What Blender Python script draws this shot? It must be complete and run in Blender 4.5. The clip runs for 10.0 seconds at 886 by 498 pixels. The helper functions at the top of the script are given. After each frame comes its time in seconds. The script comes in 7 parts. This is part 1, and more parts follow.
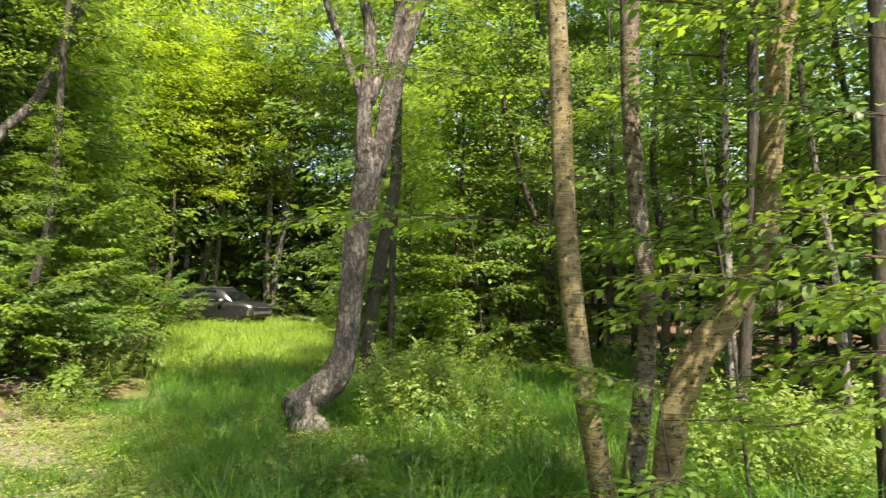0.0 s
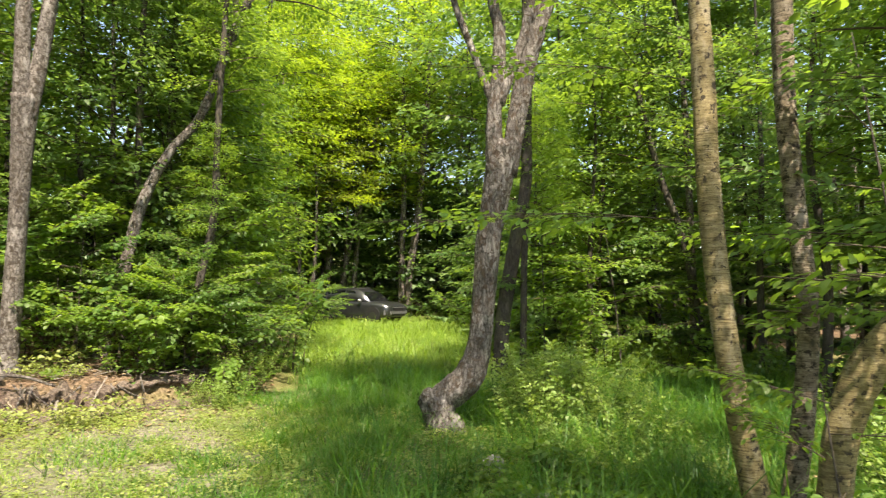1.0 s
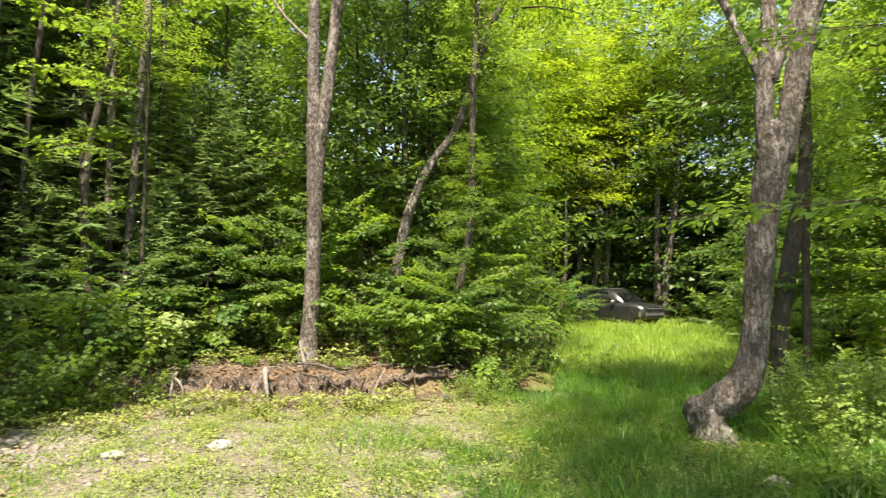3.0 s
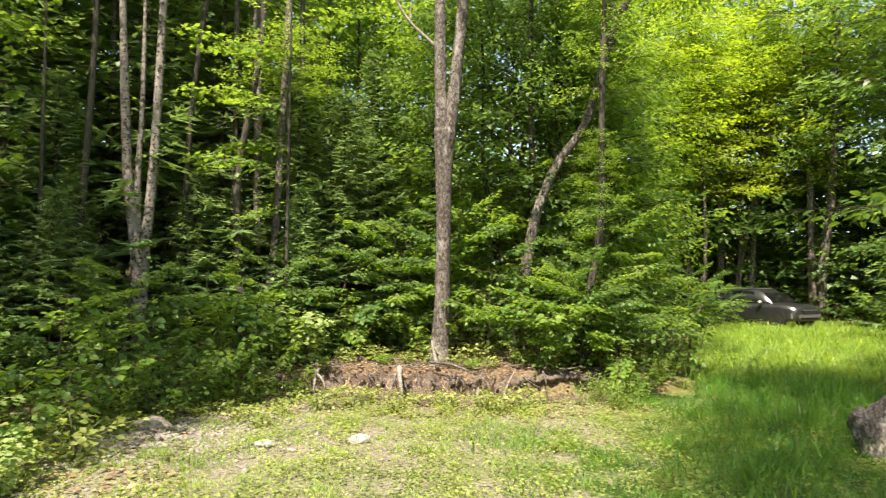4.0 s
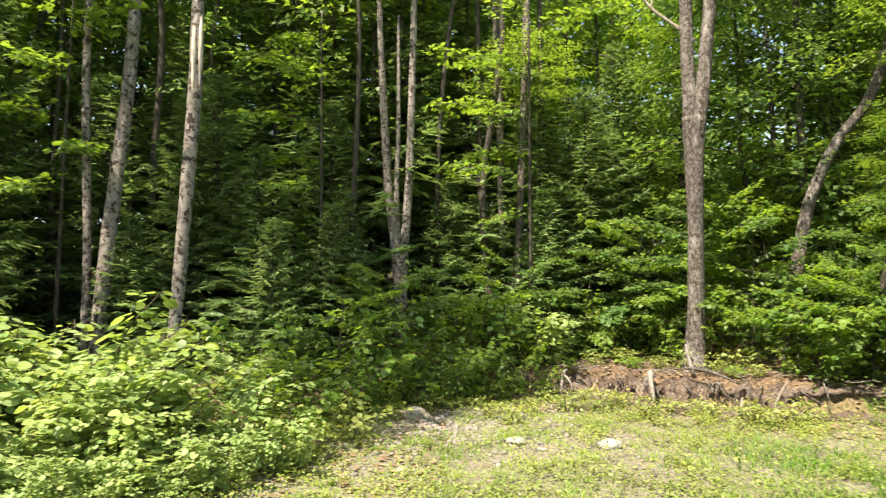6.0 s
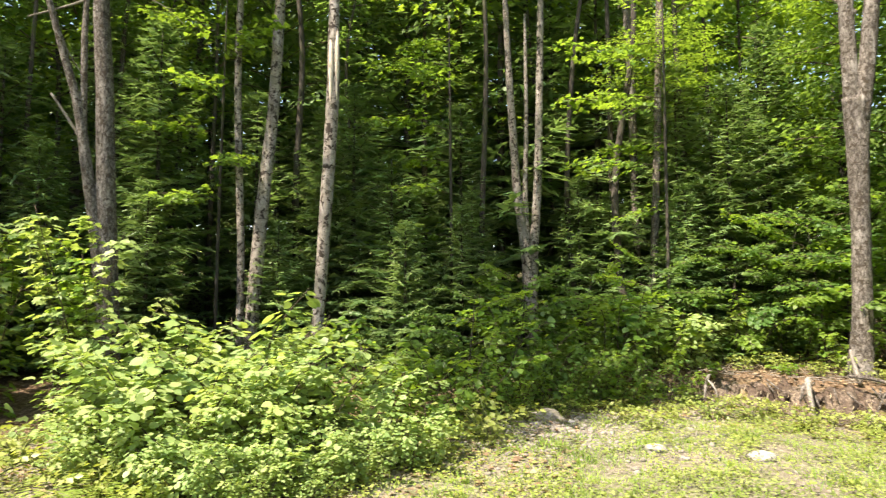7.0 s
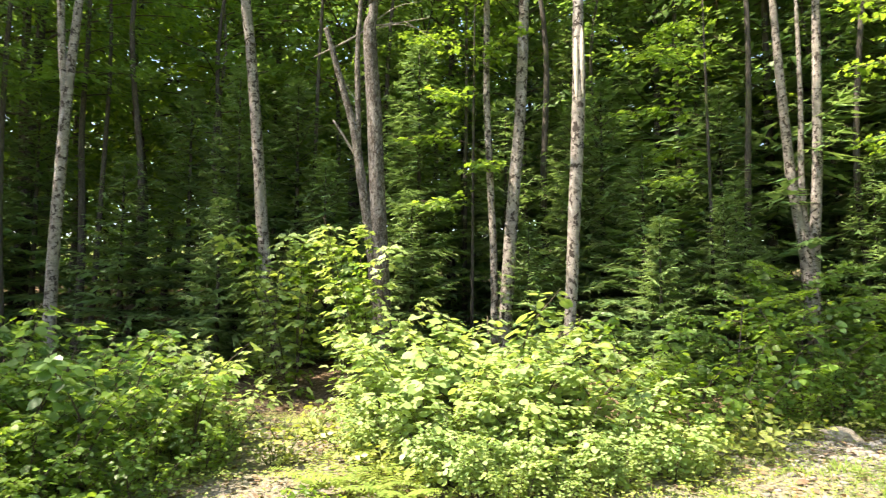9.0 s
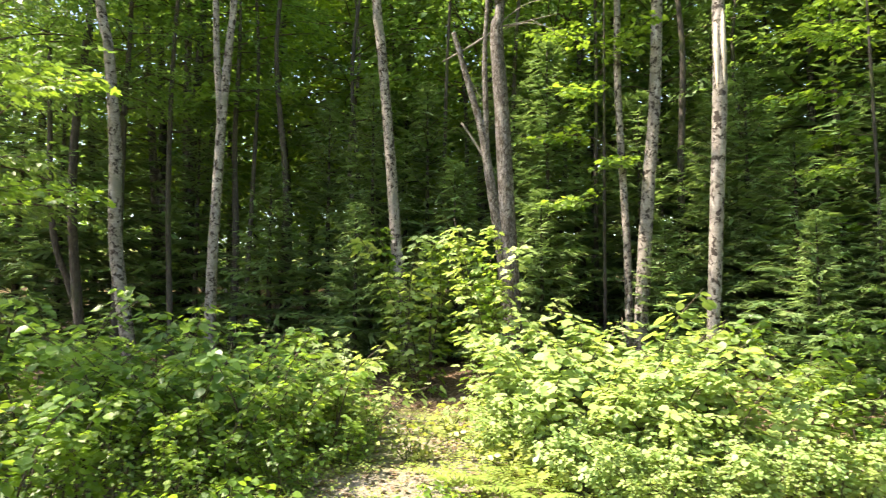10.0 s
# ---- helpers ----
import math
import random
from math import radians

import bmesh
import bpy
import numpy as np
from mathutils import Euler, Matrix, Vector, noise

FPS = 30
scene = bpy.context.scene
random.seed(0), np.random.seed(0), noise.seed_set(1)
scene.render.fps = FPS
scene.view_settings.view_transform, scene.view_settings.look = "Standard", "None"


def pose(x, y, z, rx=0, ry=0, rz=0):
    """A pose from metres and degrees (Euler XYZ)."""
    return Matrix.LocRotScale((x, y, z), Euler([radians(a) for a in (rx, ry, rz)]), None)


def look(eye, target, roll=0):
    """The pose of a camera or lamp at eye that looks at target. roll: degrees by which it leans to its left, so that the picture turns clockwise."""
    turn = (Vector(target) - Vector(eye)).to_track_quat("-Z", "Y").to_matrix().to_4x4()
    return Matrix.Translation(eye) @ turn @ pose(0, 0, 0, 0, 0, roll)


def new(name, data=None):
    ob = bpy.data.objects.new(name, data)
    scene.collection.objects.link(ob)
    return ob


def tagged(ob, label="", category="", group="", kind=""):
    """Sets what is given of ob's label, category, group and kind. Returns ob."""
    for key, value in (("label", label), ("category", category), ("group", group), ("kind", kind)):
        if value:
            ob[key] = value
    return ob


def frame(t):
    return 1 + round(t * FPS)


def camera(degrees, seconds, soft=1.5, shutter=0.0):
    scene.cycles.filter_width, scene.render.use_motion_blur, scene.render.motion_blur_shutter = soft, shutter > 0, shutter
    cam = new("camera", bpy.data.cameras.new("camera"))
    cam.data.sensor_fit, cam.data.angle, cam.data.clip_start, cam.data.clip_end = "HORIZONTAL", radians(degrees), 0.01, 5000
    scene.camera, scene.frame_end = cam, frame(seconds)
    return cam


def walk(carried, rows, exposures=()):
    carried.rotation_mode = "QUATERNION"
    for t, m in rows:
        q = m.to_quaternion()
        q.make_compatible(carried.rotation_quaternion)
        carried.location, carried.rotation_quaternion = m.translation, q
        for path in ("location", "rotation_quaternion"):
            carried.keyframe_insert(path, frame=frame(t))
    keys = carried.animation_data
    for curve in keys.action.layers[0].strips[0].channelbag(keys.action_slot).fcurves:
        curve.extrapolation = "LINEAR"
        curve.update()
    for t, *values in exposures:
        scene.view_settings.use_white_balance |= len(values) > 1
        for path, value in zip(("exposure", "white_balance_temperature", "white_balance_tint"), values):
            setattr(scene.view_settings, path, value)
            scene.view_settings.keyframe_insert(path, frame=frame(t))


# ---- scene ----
EYE = (0.0, 0.0, 1.6)
cam = camera(69.64, 10.0, soft=1.2, shutter=0.28)
# seconds, pitch, roll, yaw: a level pan to the left from one standpoint
PAN = (
    (0.0, 4.00, -0.08, 0.00),
    (0.5, 4.02, -0.09, 6.05),
    (1.0, 4.02, -0.08, 11.71),
    (1.5, 4.04, -0.11, 17.17),
    (2.0, 4.05, -0.12, 22.77),
    (2.5, 4.05, -0.11, 28.30),
    (4.0, 4.09, -0.00, 45.40),
    (4.5, 4.11, 0.01, 51.02),
    (5.0, 4.14, 0.04, 56.50),
    (5.5, 4.16, 0.03, 61.53),
    (7.0, 4.19, -0.01, 78.45),
    (7.5, 4.18, -0.01, 84.11),
    (8.0, 4.18, -0.05, 89.54),
    (8.5, 4.18, -0.05, 95.01),
    (9.0, 4.18, -0.06, 100.48),
    (9.5, 4.20, -0.09, 106.05),
    (10.0, 4.20, -0.19, 112.00),
)


def held(p, r, y):
    """The camera swings round the standpoint at a hand's distance."""
    turn = pose(0, 0, 0, 90 + p, r, y)
    return Matrix.Translation(turn @ Vector((0.056, 0.0, -0.092)) + Vector(EYE)) @ turn


walk(cam, [(t, held(p, r, y)) for t, p, r, y in PAN], exposures=((0.0, 1.55, 7600, 15), (2.5, 1.53, 7600, 15), (4.2, 1.54, 7600, 15), (7.0, 1.74, 7600, 15), (8.5, 2.08, 7500, 16), (10.0, 2.25, 7500, 16)))

# ---- light ----
SUN_AZ, SUN_EL = 206.0, 58.0  # degrees to the left of the first view, and above the horizon
world = bpy.data.worlds.new("sky")
scene.world = world
world.use_nodes = True
wn = world.node_tree.nodes
sky = wn.new("ShaderNodeTexSky")
sky.sky_type, sky.sun_disc = "NISHITA", False
sky.sun_elevation = radians(SUN_EL)
sky.sun_rotation = radians(-SUN_AZ)
wn["Background"].inputs["Strength"].default_value = 0.15
world.node_tree.links.new(sky.outputs[0], wn["Background"].inputs["Color"])
sun = new("sun", bpy.data.lights.new("sun", "SUN"))
sun.data.energy, sun.data.angle, sun.data.color = 5.0, radians(0.6), (1.0, 0.95, 0.86)
sun_dir = Vector((-math.sin(radians(SUN_AZ)) * math.cos(radians(SUN_EL)), math.cos(radians(SUN_AZ)) * math.cos(radians(SUN_EL)), math.sin(radians(SUN_EL))))
sun.matrix_world = look(sun_dir * 60, (0, 0, 0))


# ---- materials ----
def shader(name):
    m = bpy.data.materials.new(name)
    m.use_nodes = True
    nt = m.node_tree
    return m, nt, nt.nodes["Principled BSDF"]


def node(nt, kind, **sets):
    n = nt.nodes.new(kind)
    for key, value in sets.items():
        if key in n.inputs:
            n.inputs[key].default_value = value
    return n


def coords(nt, scale=(1, 1, 1)):
    c = nt.nodes.new("ShaderNodeTexCoord")
    m = nt.nodes.new("ShaderNodeMapping")
    m.inputs["Scale"].default_value = scale
    nt.links.new(c.outputs["Object"], m.inputs["Vector"])
    return m.outputs[0]


def ramp(nt, fac, stops):
    r = nt.nodes.new("ShaderNodeValToRGB")
    while len(r.color_ramp.elements) < len(stops):
        r.color_ramp.elements.new(0.5)
    for e, (at, col) in zip(r.color_ramp.elements, stops):
        e.position, e.color = at, (*col, 1)
    nt.links.new(fac, r.inputs[0])
    return r.outputs[0]


def noise_tex(nt, vec, scale, detail=4.0, rough=0.55, distortion=0.0):
    n = node(nt, "ShaderNodeTexNoise", Scale=scale, Detail=detail, Roughness=rough, Distortion=distortion)
    nt.links.new(vec, n.inputs["Vector"])
    return n.outputs["Fac"]


def blend(nt, fac, a, b, mode="MIX"):
    n = nt.nodes.new("ShaderNodeMix")
    n.data_type, n.blend_type = "RGBA", mode
    for sock, val in ((n.inputs[0], fac), (n.inputs[6], a), (n.inputs[7], b)):
        if isinstance(val, bpy.types.NodeSocket):
            nt.links.new(val, sock)
        elif isinstance(val, (int, float)):
            sock.default_value = val
        else:
            sock.default_value = (*val, 1)
    return n.outputs[2]


def bump(nt, bsdf, height, strength, distance):
    b = node(nt, "ShaderNodeBump", Strength=strength, Distance=distance)
    nt.links.new(height, b.inputs["Height"])
    nt.links.new(b.outputs[0], bsdf.inputs["Normal"])


def leaf_material(name, dark, mid, light, through_col, through_share=0.4, rough=0.45, patch=0.6, vary=((0.72, 0.78, 0.8), (1.2, 1.15, 1.0))):
    """Thin leaves: each one its own shade, light shining through."""
    m, nt, p = shader(name)
    geo = nt.nodes.new("ShaderNodeNewGeometry")
    col = ramp(nt, geo.outputs["Random Per Island"], [(0.0, dark), (0.5, mid), (1.0, light)])
    info = nt.nodes.new("ShaderNodeObjectInfo")
    c = nt.nodes.new("ShaderNodeTexCoord")
    add = nt.nodes.new("ShaderNodeVectorMath")
    nt.links.new(c.outputs["Object"], add.inputs[0])
    nt.links.new(info.outputs["Random"], add.inputs[1])
    n = noise_tex(nt, add.outputs[0], patch, 2.0)
    tint = ramp(nt, n, [(0.3, vary[0]), (0.7, vary[1])])
    col = blend(nt, 1.0, col, tint, "MULTIPLY")
    hue = nt.nodes.new("ShaderNodeHueSaturation")
    ma = nt.nodes.new("ShaderNodeMapRange")
    ma.inputs[3].default_value, ma.inputs[4].default_value = 0.485, 0.512
    nt.links.new(info.outputs["Random"], ma.inputs[0])
    nt.links.new(ma.outputs[0], hue.inputs["Hue"])
    nt.links.new(col, hue.inputs["Color"])
    nt.links.new(hue.outputs[0], p.inputs["Base Color"])
    p.inputs["Roughness"].default_value = rough
    p.inputs["Specular IOR Level"].default_value = 0.38
    t = nt.nodes.new("ShaderNodeBsdfTranslucent")
    tc = blend(nt, 1.0, tint, through_col, "MULTIPLY")
    nt.links.new(tc, t.inputs["Color"])
    mix = nt.nodes.new("ShaderNodeMixShader")
    mix.inputs[0].default_value = through_share
    nt.links.new(p.outputs[0], mix.inputs[1])
    nt.links.new(t.outputs[0], mix.inputs[2])
    nt.links.new(mix.outputs[0], nt.nodes["Material Output"].inputs["Surface"])
    return m


LEAF_MAPLE = leaf_material("maple_leaf", (0.070, 0.140, 0.024), (0.110, 0.195, 0.034), (0.160, 0.250, 0.055), (0.37, 0.56, 0.055), 0.44)
# Brighter, yellower copy of the maple leaf, with sunshine put into the colour.
LEAF_SUNLIT = leaf_material("sun_tinted_maple_leaf", (0.130, 0.210, 0.020), (0.190, 0.275, 0.030), (0.26, 0.33, 0.050), (0.47, 0.64, 0.035), 0.50)
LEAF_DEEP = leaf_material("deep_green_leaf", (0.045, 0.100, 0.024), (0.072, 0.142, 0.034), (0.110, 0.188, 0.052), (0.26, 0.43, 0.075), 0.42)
LEAF_SHRUB = leaf_material("shrub_leaf", (0.150, 0.235, 0.075), (0.225, 0.315, 0.112), (0.320, 0.395, 0.175), (0.46, 0.60, 0.12), 0.38, patch=1.2)
LEAF_HERB = leaf_material("herb_leaf", (0.135, 0.190, 0.044), (0.215, 0.268, 0.074), (0.320, 0.352, 0.130), (0.46, 0.52, 0.08), 0.36, patch=0.8)
LEAF_FIR = leaf_material("fir_needle", (0.083, 0.154, 0.060), (0.128, 0.218, 0.080), (0.205, 0.296, 0.110), (0.265, 0.41, 0.105), 0.31, patch=1.0)
# Greens darkened and mottled to stand for shade on the near grass.
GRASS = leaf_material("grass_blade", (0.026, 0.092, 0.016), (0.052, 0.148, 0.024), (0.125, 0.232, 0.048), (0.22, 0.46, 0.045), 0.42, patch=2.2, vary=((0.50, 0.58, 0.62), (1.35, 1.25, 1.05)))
DRY_GRASS = leaf_material("dry_grass_blade", (0.26, 0.230, 0.145), (0.39, 0.355, 0.24), (0.52, 0.48, 0.35), (0.36, 0.31, 0.13), 0.25, 0.6)
# Paler seeding grass; sunlight on the lane is put into its yellow-green.
GRASS_SEED_LIT = leaf_material("lit_seeding_grass_blade", (0.078, 0.185, 0.028), (0.135, 0.265, 0.046), (0.270, 0.380, 0.10), (0.38, 0.58, 0.07), 0.42, patch=1.6, vary=((0.60, 0.66, 0.68), (1.3, 1.22, 1.05)))
STRAW = leaf_material("brown_needle_litter", (0.085, 0.062, 0.045), (0.18, 0.142, 0.106), (0.34, 0.285, 0.22), (0.2, 0.15, 0.10), 0.12, 0.8, patch=2.0)
LEAF_WEED = leaf_material("weed_leaf", (0.105, 0.190, 0.040), (0.170, 0.265, 0.062), (0.265, 0.350, 0.110), (0.42, 0.58, 0.08), 0.40, patch=1.0)
FERN = leaf_material("fern_frond", (0.140, 0.210, 0.040), (0.19, 0.255, 0.055), (0.26, 0.31, 0.08), (0.34, 0.44, 0.06), 0.35)


def mask(nt, fac, low, high):
    return ramp(nt, fac, [(low, (0, 0, 0)), (high, (1, 1, 1))])


def bark_material(name, base, light, dark, plates=(26, 26, 5), dashes=None, blotch=None, pale=None, moss=None, relief=0.012, rough=0.9, cracks=None, pale_at=0.52, spot=(15.0, 0.545)):
    """Bark: plates along the stem, fine grain, short rings round it, dark blotches, pale lichen."""
    m, nt, p = shader(name)
    grain = noise_tex(nt, coords(nt, plates), 1.0, 6.0, 0.72, 0.3)
    fine = noise_tex(nt, coords(nt), 60.0, 4.0, 0.7)
    wide = noise_tex(nt, coords(nt, (1, 1, 0.6)), 3.2, 4.0, 0.6)
    col = ramp(nt, grain, [(0.34, dark), (0.46, base), (0.66, light)])
    col = blend(nt, 0.55, col, ramp(nt, fine, [(0.3, (0.55, 0.55, 0.55)), (0.7, (1.35, 1.35, 1.35))]), "MULTIPLY")
    col = blend(nt, 0.8, col, ramp(nt, wide, [(0.32, (0.62, 0.62, 0.62)), (0.68, (1.25, 1.22, 1.18))]), "MULTIPLY")
    height_out = grain
    if cracks:
        vo = nt.nodes.new("ShaderNodeTexVoronoi")
        vo.feature = "DISTANCE_TO_EDGE"
        vo.inputs["Scale"].default_value = 1.0
        bent = nt.nodes.new("ShaderNodeVectorMath")
        shake = node(nt, "ShaderNodeTexNoise", Scale=9.0, Detail=3.0)
        nt.links.new(coords(nt), shake.inputs["Vector"])
        bent.operation = "MULTIPLY_ADD"
        nt.links.new(shake.outputs["Color"], bent.inputs[0])
        bent.inputs[1].default_value = (1.6, 1.6, 1.6)
        nt.links.new(coords(nt, cracks), bent.inputs[2])
        nt.links.new(bent.outputs[0], vo.inputs["Vector"])
        plate = ramp(nt, vo.outputs["Distance"], [(0.0, (0.30, 0.28, 0.26)), (0.13, (0.85, 0.85, 0.85)), (0.35, (1.12, 1.12, 1.12))])
        col = blend(nt, 0.85, col, plate, "MULTIPLY")
        both = nt.nodes.new("ShaderNodeMath")
        both.operation = "MULTIPLY_ADD"
        nt.links.new(vo.outputs["Distance"], both.inputs[0])
        both.inputs[1].default_value = 0.9
        nt.links.new(grain, both.inputs[2])
        height_out = both.outputs[0]
    if pale:
        pm = mask(nt, noise_tex(nt, coords(nt, (1, 1, 0.35)), 8.0, 6.0, 0.75, 0.4), pale_at, pale_at + 0.15)
        col = blend(nt, pm, col, pale)
    if dashes:
        nr = noise_tex(nt, coords(nt, (7, 7, 150)), 1.0, 4.0, 0.8, 0.2)
        col = blend(nt, mask(nt, nr, 0.36, 0.50), dashes, col)
        height_out = nr
    if blotch:
        bl = noise_tex(nt, coords(nt, (1, 1, 0.9)), spot[0], 4.0, 0.65, 0.6)
        col = blend(nt, mask(nt, bl, spot[1], spot[1] + 0.035), col, blotch)
    if moss:
        col = blend(nt, mask(nt, wide, 0.54, 0.68), col, moss)
    nt.links.new(col, p.inputs["Base Color"])
    p.inputs["Roughness"].default_value = rough
    p.inputs["Specular IOR Level"].default_value = 0.2
    bump(nt, p, height_out, 1.0, relief)
    return m


BARK_GREY = bark_material("grey_maple_bark", (0.150, 0.137, 0.124), (0.26, 0.242, 0.222), (0.050, 0.038, 0.029), (34, 34, 13), pale_at=0.52, pale=(0.38, 0.35, 0.32), blotch=(0.085, 0.064, 0.048), relief=0.028, cracks=(24, 24, 7))
BARK_BROWN = bark_material("brown_grey_bark", (0.125, 0.112, 0.101), (0.235, 0.215, 0.196), (0.040, 0.034, 0.029), (38, 38, 15), pale=(0.27, 0.252, 0.232), blotch=(0.05, 0.040, 0.030), relief=0.018, cracks=(26, 26, 9))
BARK_SLIM = bark_material("slim_grey_bark", (0.14, 0.122, 0.105), (0.25, 0.228, 0.205), (0.06, 0.05, 0.042), (36, 36, 14), pale=(0.28, 0.262, 0.24), blotch=(0.05, 0.042, 0.035), relief=0.012, cracks=(24, 24, 10))
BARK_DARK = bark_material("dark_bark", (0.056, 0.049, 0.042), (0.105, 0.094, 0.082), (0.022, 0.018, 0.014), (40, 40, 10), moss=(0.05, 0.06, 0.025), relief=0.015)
BARK_GOLD = bark_material("yellow_birch_bark", (0.250, 0.202, 0.098), (0.41, 0.345, 0.19), (0.10, 0.076, 0.038), (10, 10, 40), pale=(0.40, 0.34, 0.22), dashes=(0.085, 0.060, 0.030), blotch=(0.045, 0.036, 0.025), moss=(0.15, 0.125, 0.055), relief=0.010, rough=0.75, spot=(22.0, 0.575))
BARK_MOTTLED = bark_material("mottled_birch_bark", (0.22, 0.180, 0.125), (0.40, 0.345, 0.26), (0.06, 0.048, 0.034), (18, 18, 22), pale=(0.37, 0.32, 0.25), dashes=(0.06, 0.046, 0.03), blotch=(0.04, 0.033, 0.024), moss=(0.10, 0.095, 0.05), relief=0.014, spot=(24.0, 0.56))
BARK_WHITE = bark_material("pale_birch_bark", (0.215, 0.195, 0.172), (0.32, 0.295, 0.265), (0.095, 0.082, 0.068), (14, 14, 18), pale=(0.38, 0.36, 0.335), dashes=(0.15, 0.13, 0.115), blotch=(0.035, 0.028, 0.023), relief=0.010, spot=(15.0, 0.525), moss=(0.16, 0.15, 0.125))
WOOD_DEAD = bark_material("weathered_dead_wood", (0.19, 0.165, 0.14), (0.34, 0.31, 0.275), (0.06, 0.05, 0.04), (40, 40, 5), relief=0.006)
ROOT = bark_material("bleached_root", (0.20, 0.182, 0.162), (0.33, 0.305, 0.28), (0.07, 0.058, 0.048), (40, 40, 6), relief=0.008)
WOOD_PALE = bark_material("fresh_torn_wood", (0.46, 0.40, 0.33), (0.62, 0.56, 0.48), (0.26, 0.21, 0.165), (50, 50, 4), relief=0.006)
TWIG = bark_material("twig_bark", (0.075, 0.06, 0.042), (0.13, 0.105, 0.078), (0.035, 0.028, 0.02), (30, 30, 12), relief=0.004)


STEM = bark_material("green_stem", (0.10, 0.13, 0.04), (0.16, 0.19, 0.07), (0.05, 0.06, 0.025), (30, 30, 8), relief=0.003)


def ground_material():
    """Meadow soil, gravelly clearing and forest litter, told apart by a per-vertex zone."""
    m, nt, p = shader("forest_ground")
    v = coords(nt)
    a = nt.nodes.new("ShaderNodeAttribute")
    a.attribute_name = "zone"
    sep = nt.nodes.new("ShaderNodeSeparateColor")
    nt.links.new(a.outputs["Color"], sep.inputs[0])
    fine = noise_tex(nt, v, 22.0, 6.0, 0.7)
    coarse = noise_tex(nt, v, 1.3, 5.0, 0.6)
    litter = ramp(nt, fine, [(0.30, (0.05, 0.034, 0.022)), (0.5, (0.13, 0.088, 0.057)), (0.68, (0.26, 0.185, 0.125))])
    gravel = ramp(nt, fine, [(0.30, (0.082, 0.067, 0.053)), (0.5, (0.185, 0.158, 0.130)), (0.70, (0.33, 0.295, 0.255))])
    moss = ramp(nt, fine, [(0.3, (0.05, 0.075, 0.018)), (0.65, (0.12, 0.17, 0.04))])
    mm = ramp(nt, coarse, [(0.40, (0.05, 0.05, 0.05)), (0.62, (0.45, 0.45, 0.45))])
    gravel = blend(nt, mm, gravel, moss)
    meadow = blend(nt, 0.7, litter, ramp(nt, fine, [(0.3, (0.07, 0.11, 0.022)), (0.65, (0.19, 0.25, 0.055))]))
    col = blend(nt, sep.outputs[1], meadow, gravel)
    col = blend(nt, sep.outputs[0], col, litter)
    nt.links.new(col, p.inputs["Base Color"])
    p.inputs["Roughness"].default_value = 0.95
    p.inputs["Specular IOR Level"].default_value = 0.1
    bump(nt, p, fine, 0.8, 0.03)
    return m


def soil_material():
    m, nt, p = shader("eroded_bank_soil")
    fine = noise_tex(nt, coords(nt, (1, 1, 1.6)), 26.0, 6.0, 0.7)
    big = noise_tex(nt, coords(nt), 3.0, 4.0)
    a = ramp(nt, fine, [(0.30, (0.045, 0.033, 0.025)), (0.5, (0.135, 0.102, 0.077)), (0.70, (0.30, 0.245, 0.195))])
    b = ramp(nt, fine, [(0.30, (0.028, 0.019, 0.014)), (0.65, (0.115, 0.076, 0.053))])
    nt.links.new(blend(nt, ramp(nt, big, [(0.42, (0, 0, 0)), (0.58, (1, 1, 1))]), a, b), p.inputs["Base Color"])
    p.inputs["Roughness"].default_value = 0.95
    bump(nt, p, fine, 1.0, 0.04)
    return m


def stone_material(name, a, b):
    m, nt, p = shader(name)
    v = coords(nt)
    n = noise_tex(nt, v, 11.0, 7.0, 0.7)
    nt.links.new(ramp(nt, n, [(0.32, a), (0.66, b)]), p.inputs["Base Color"])
    p.inputs["Roughness"].default_value = 0.85
    bump(nt, p, n, 0.7, 0.02)
    return m


GROUND = ground_material()
SOIL = soil_material()
STONE_PALE = stone_material("pale_stone", (0.24, 0.22, 0.20), (0.42, 0.40, 0.37))
GRAVEL = stone_material("dusty_gravel", (0.10, 0.09, 0.078), (0.28, 0.255, 0.225))
STONE_TAN = stone_material("tan_stone", (0.17, 0.145, 0.115), (0.34, 0.30, 0.25))
STONE_GREY = stone_material("grey_stone", (0.15, 0.14, 0.125), (0.36, 0.34, 0.31))
LITTER = leaf_material("dry_leaf", (0.11, 0.07, 0.042), (0.21, 0.145, 0.09), (0.36, 0.27, 0.18), (0.22, 0.14, 0.07), 0.15, 0.7)


def plain(name, col, rough=0.5, metal=0.0, coat=0.0):
    m, nt, p = shader(name)
    n = noise_tex(nt, coords(nt), 6.0, 5.0)
    dirt = ramp(nt, n, [(0.35, tuple(c * 0.82 for c in col)), (0.7, col)])
    nt.links.new(dirt, p.inputs["Base Color"])
    p.inputs["Roughness"].default_value, p.inputs["Metallic"].default_value = rough, metal
    p.inputs["Coat Weight"].default_value = coat
    return m


PAINT = plain("dark_grey_car_paint", (0.098, 0.104, 0.114), 0.33, 0.85, 0.4)
SILVER = plain("silver_trim", (0.55, 0.56, 0.57), 0.3, 0.8)
BLACK = plain("black_plastic", (0.012, 0.012, 0.013), 0.6)
GLASS_CAR = plain("tinted_car_glass", (0.006, 0.007, 0.008), 0.10, 0.0, 0.0)
# Silver-grey made lighter than the body: sun on the front, put into colour.
FASCIA_LIT = plain("sunlit_silver_grey_bumper", (0.13, 0.133, 0.138), 0.35, 0.2, 0.5)
RIM = plain("dusty_alloy", (0.12, 0.122, 0.126), 0.4, 0.9)
RUBBER = plain("tyre_rubber", (0.013, 0.013, 0.013), 0.9)
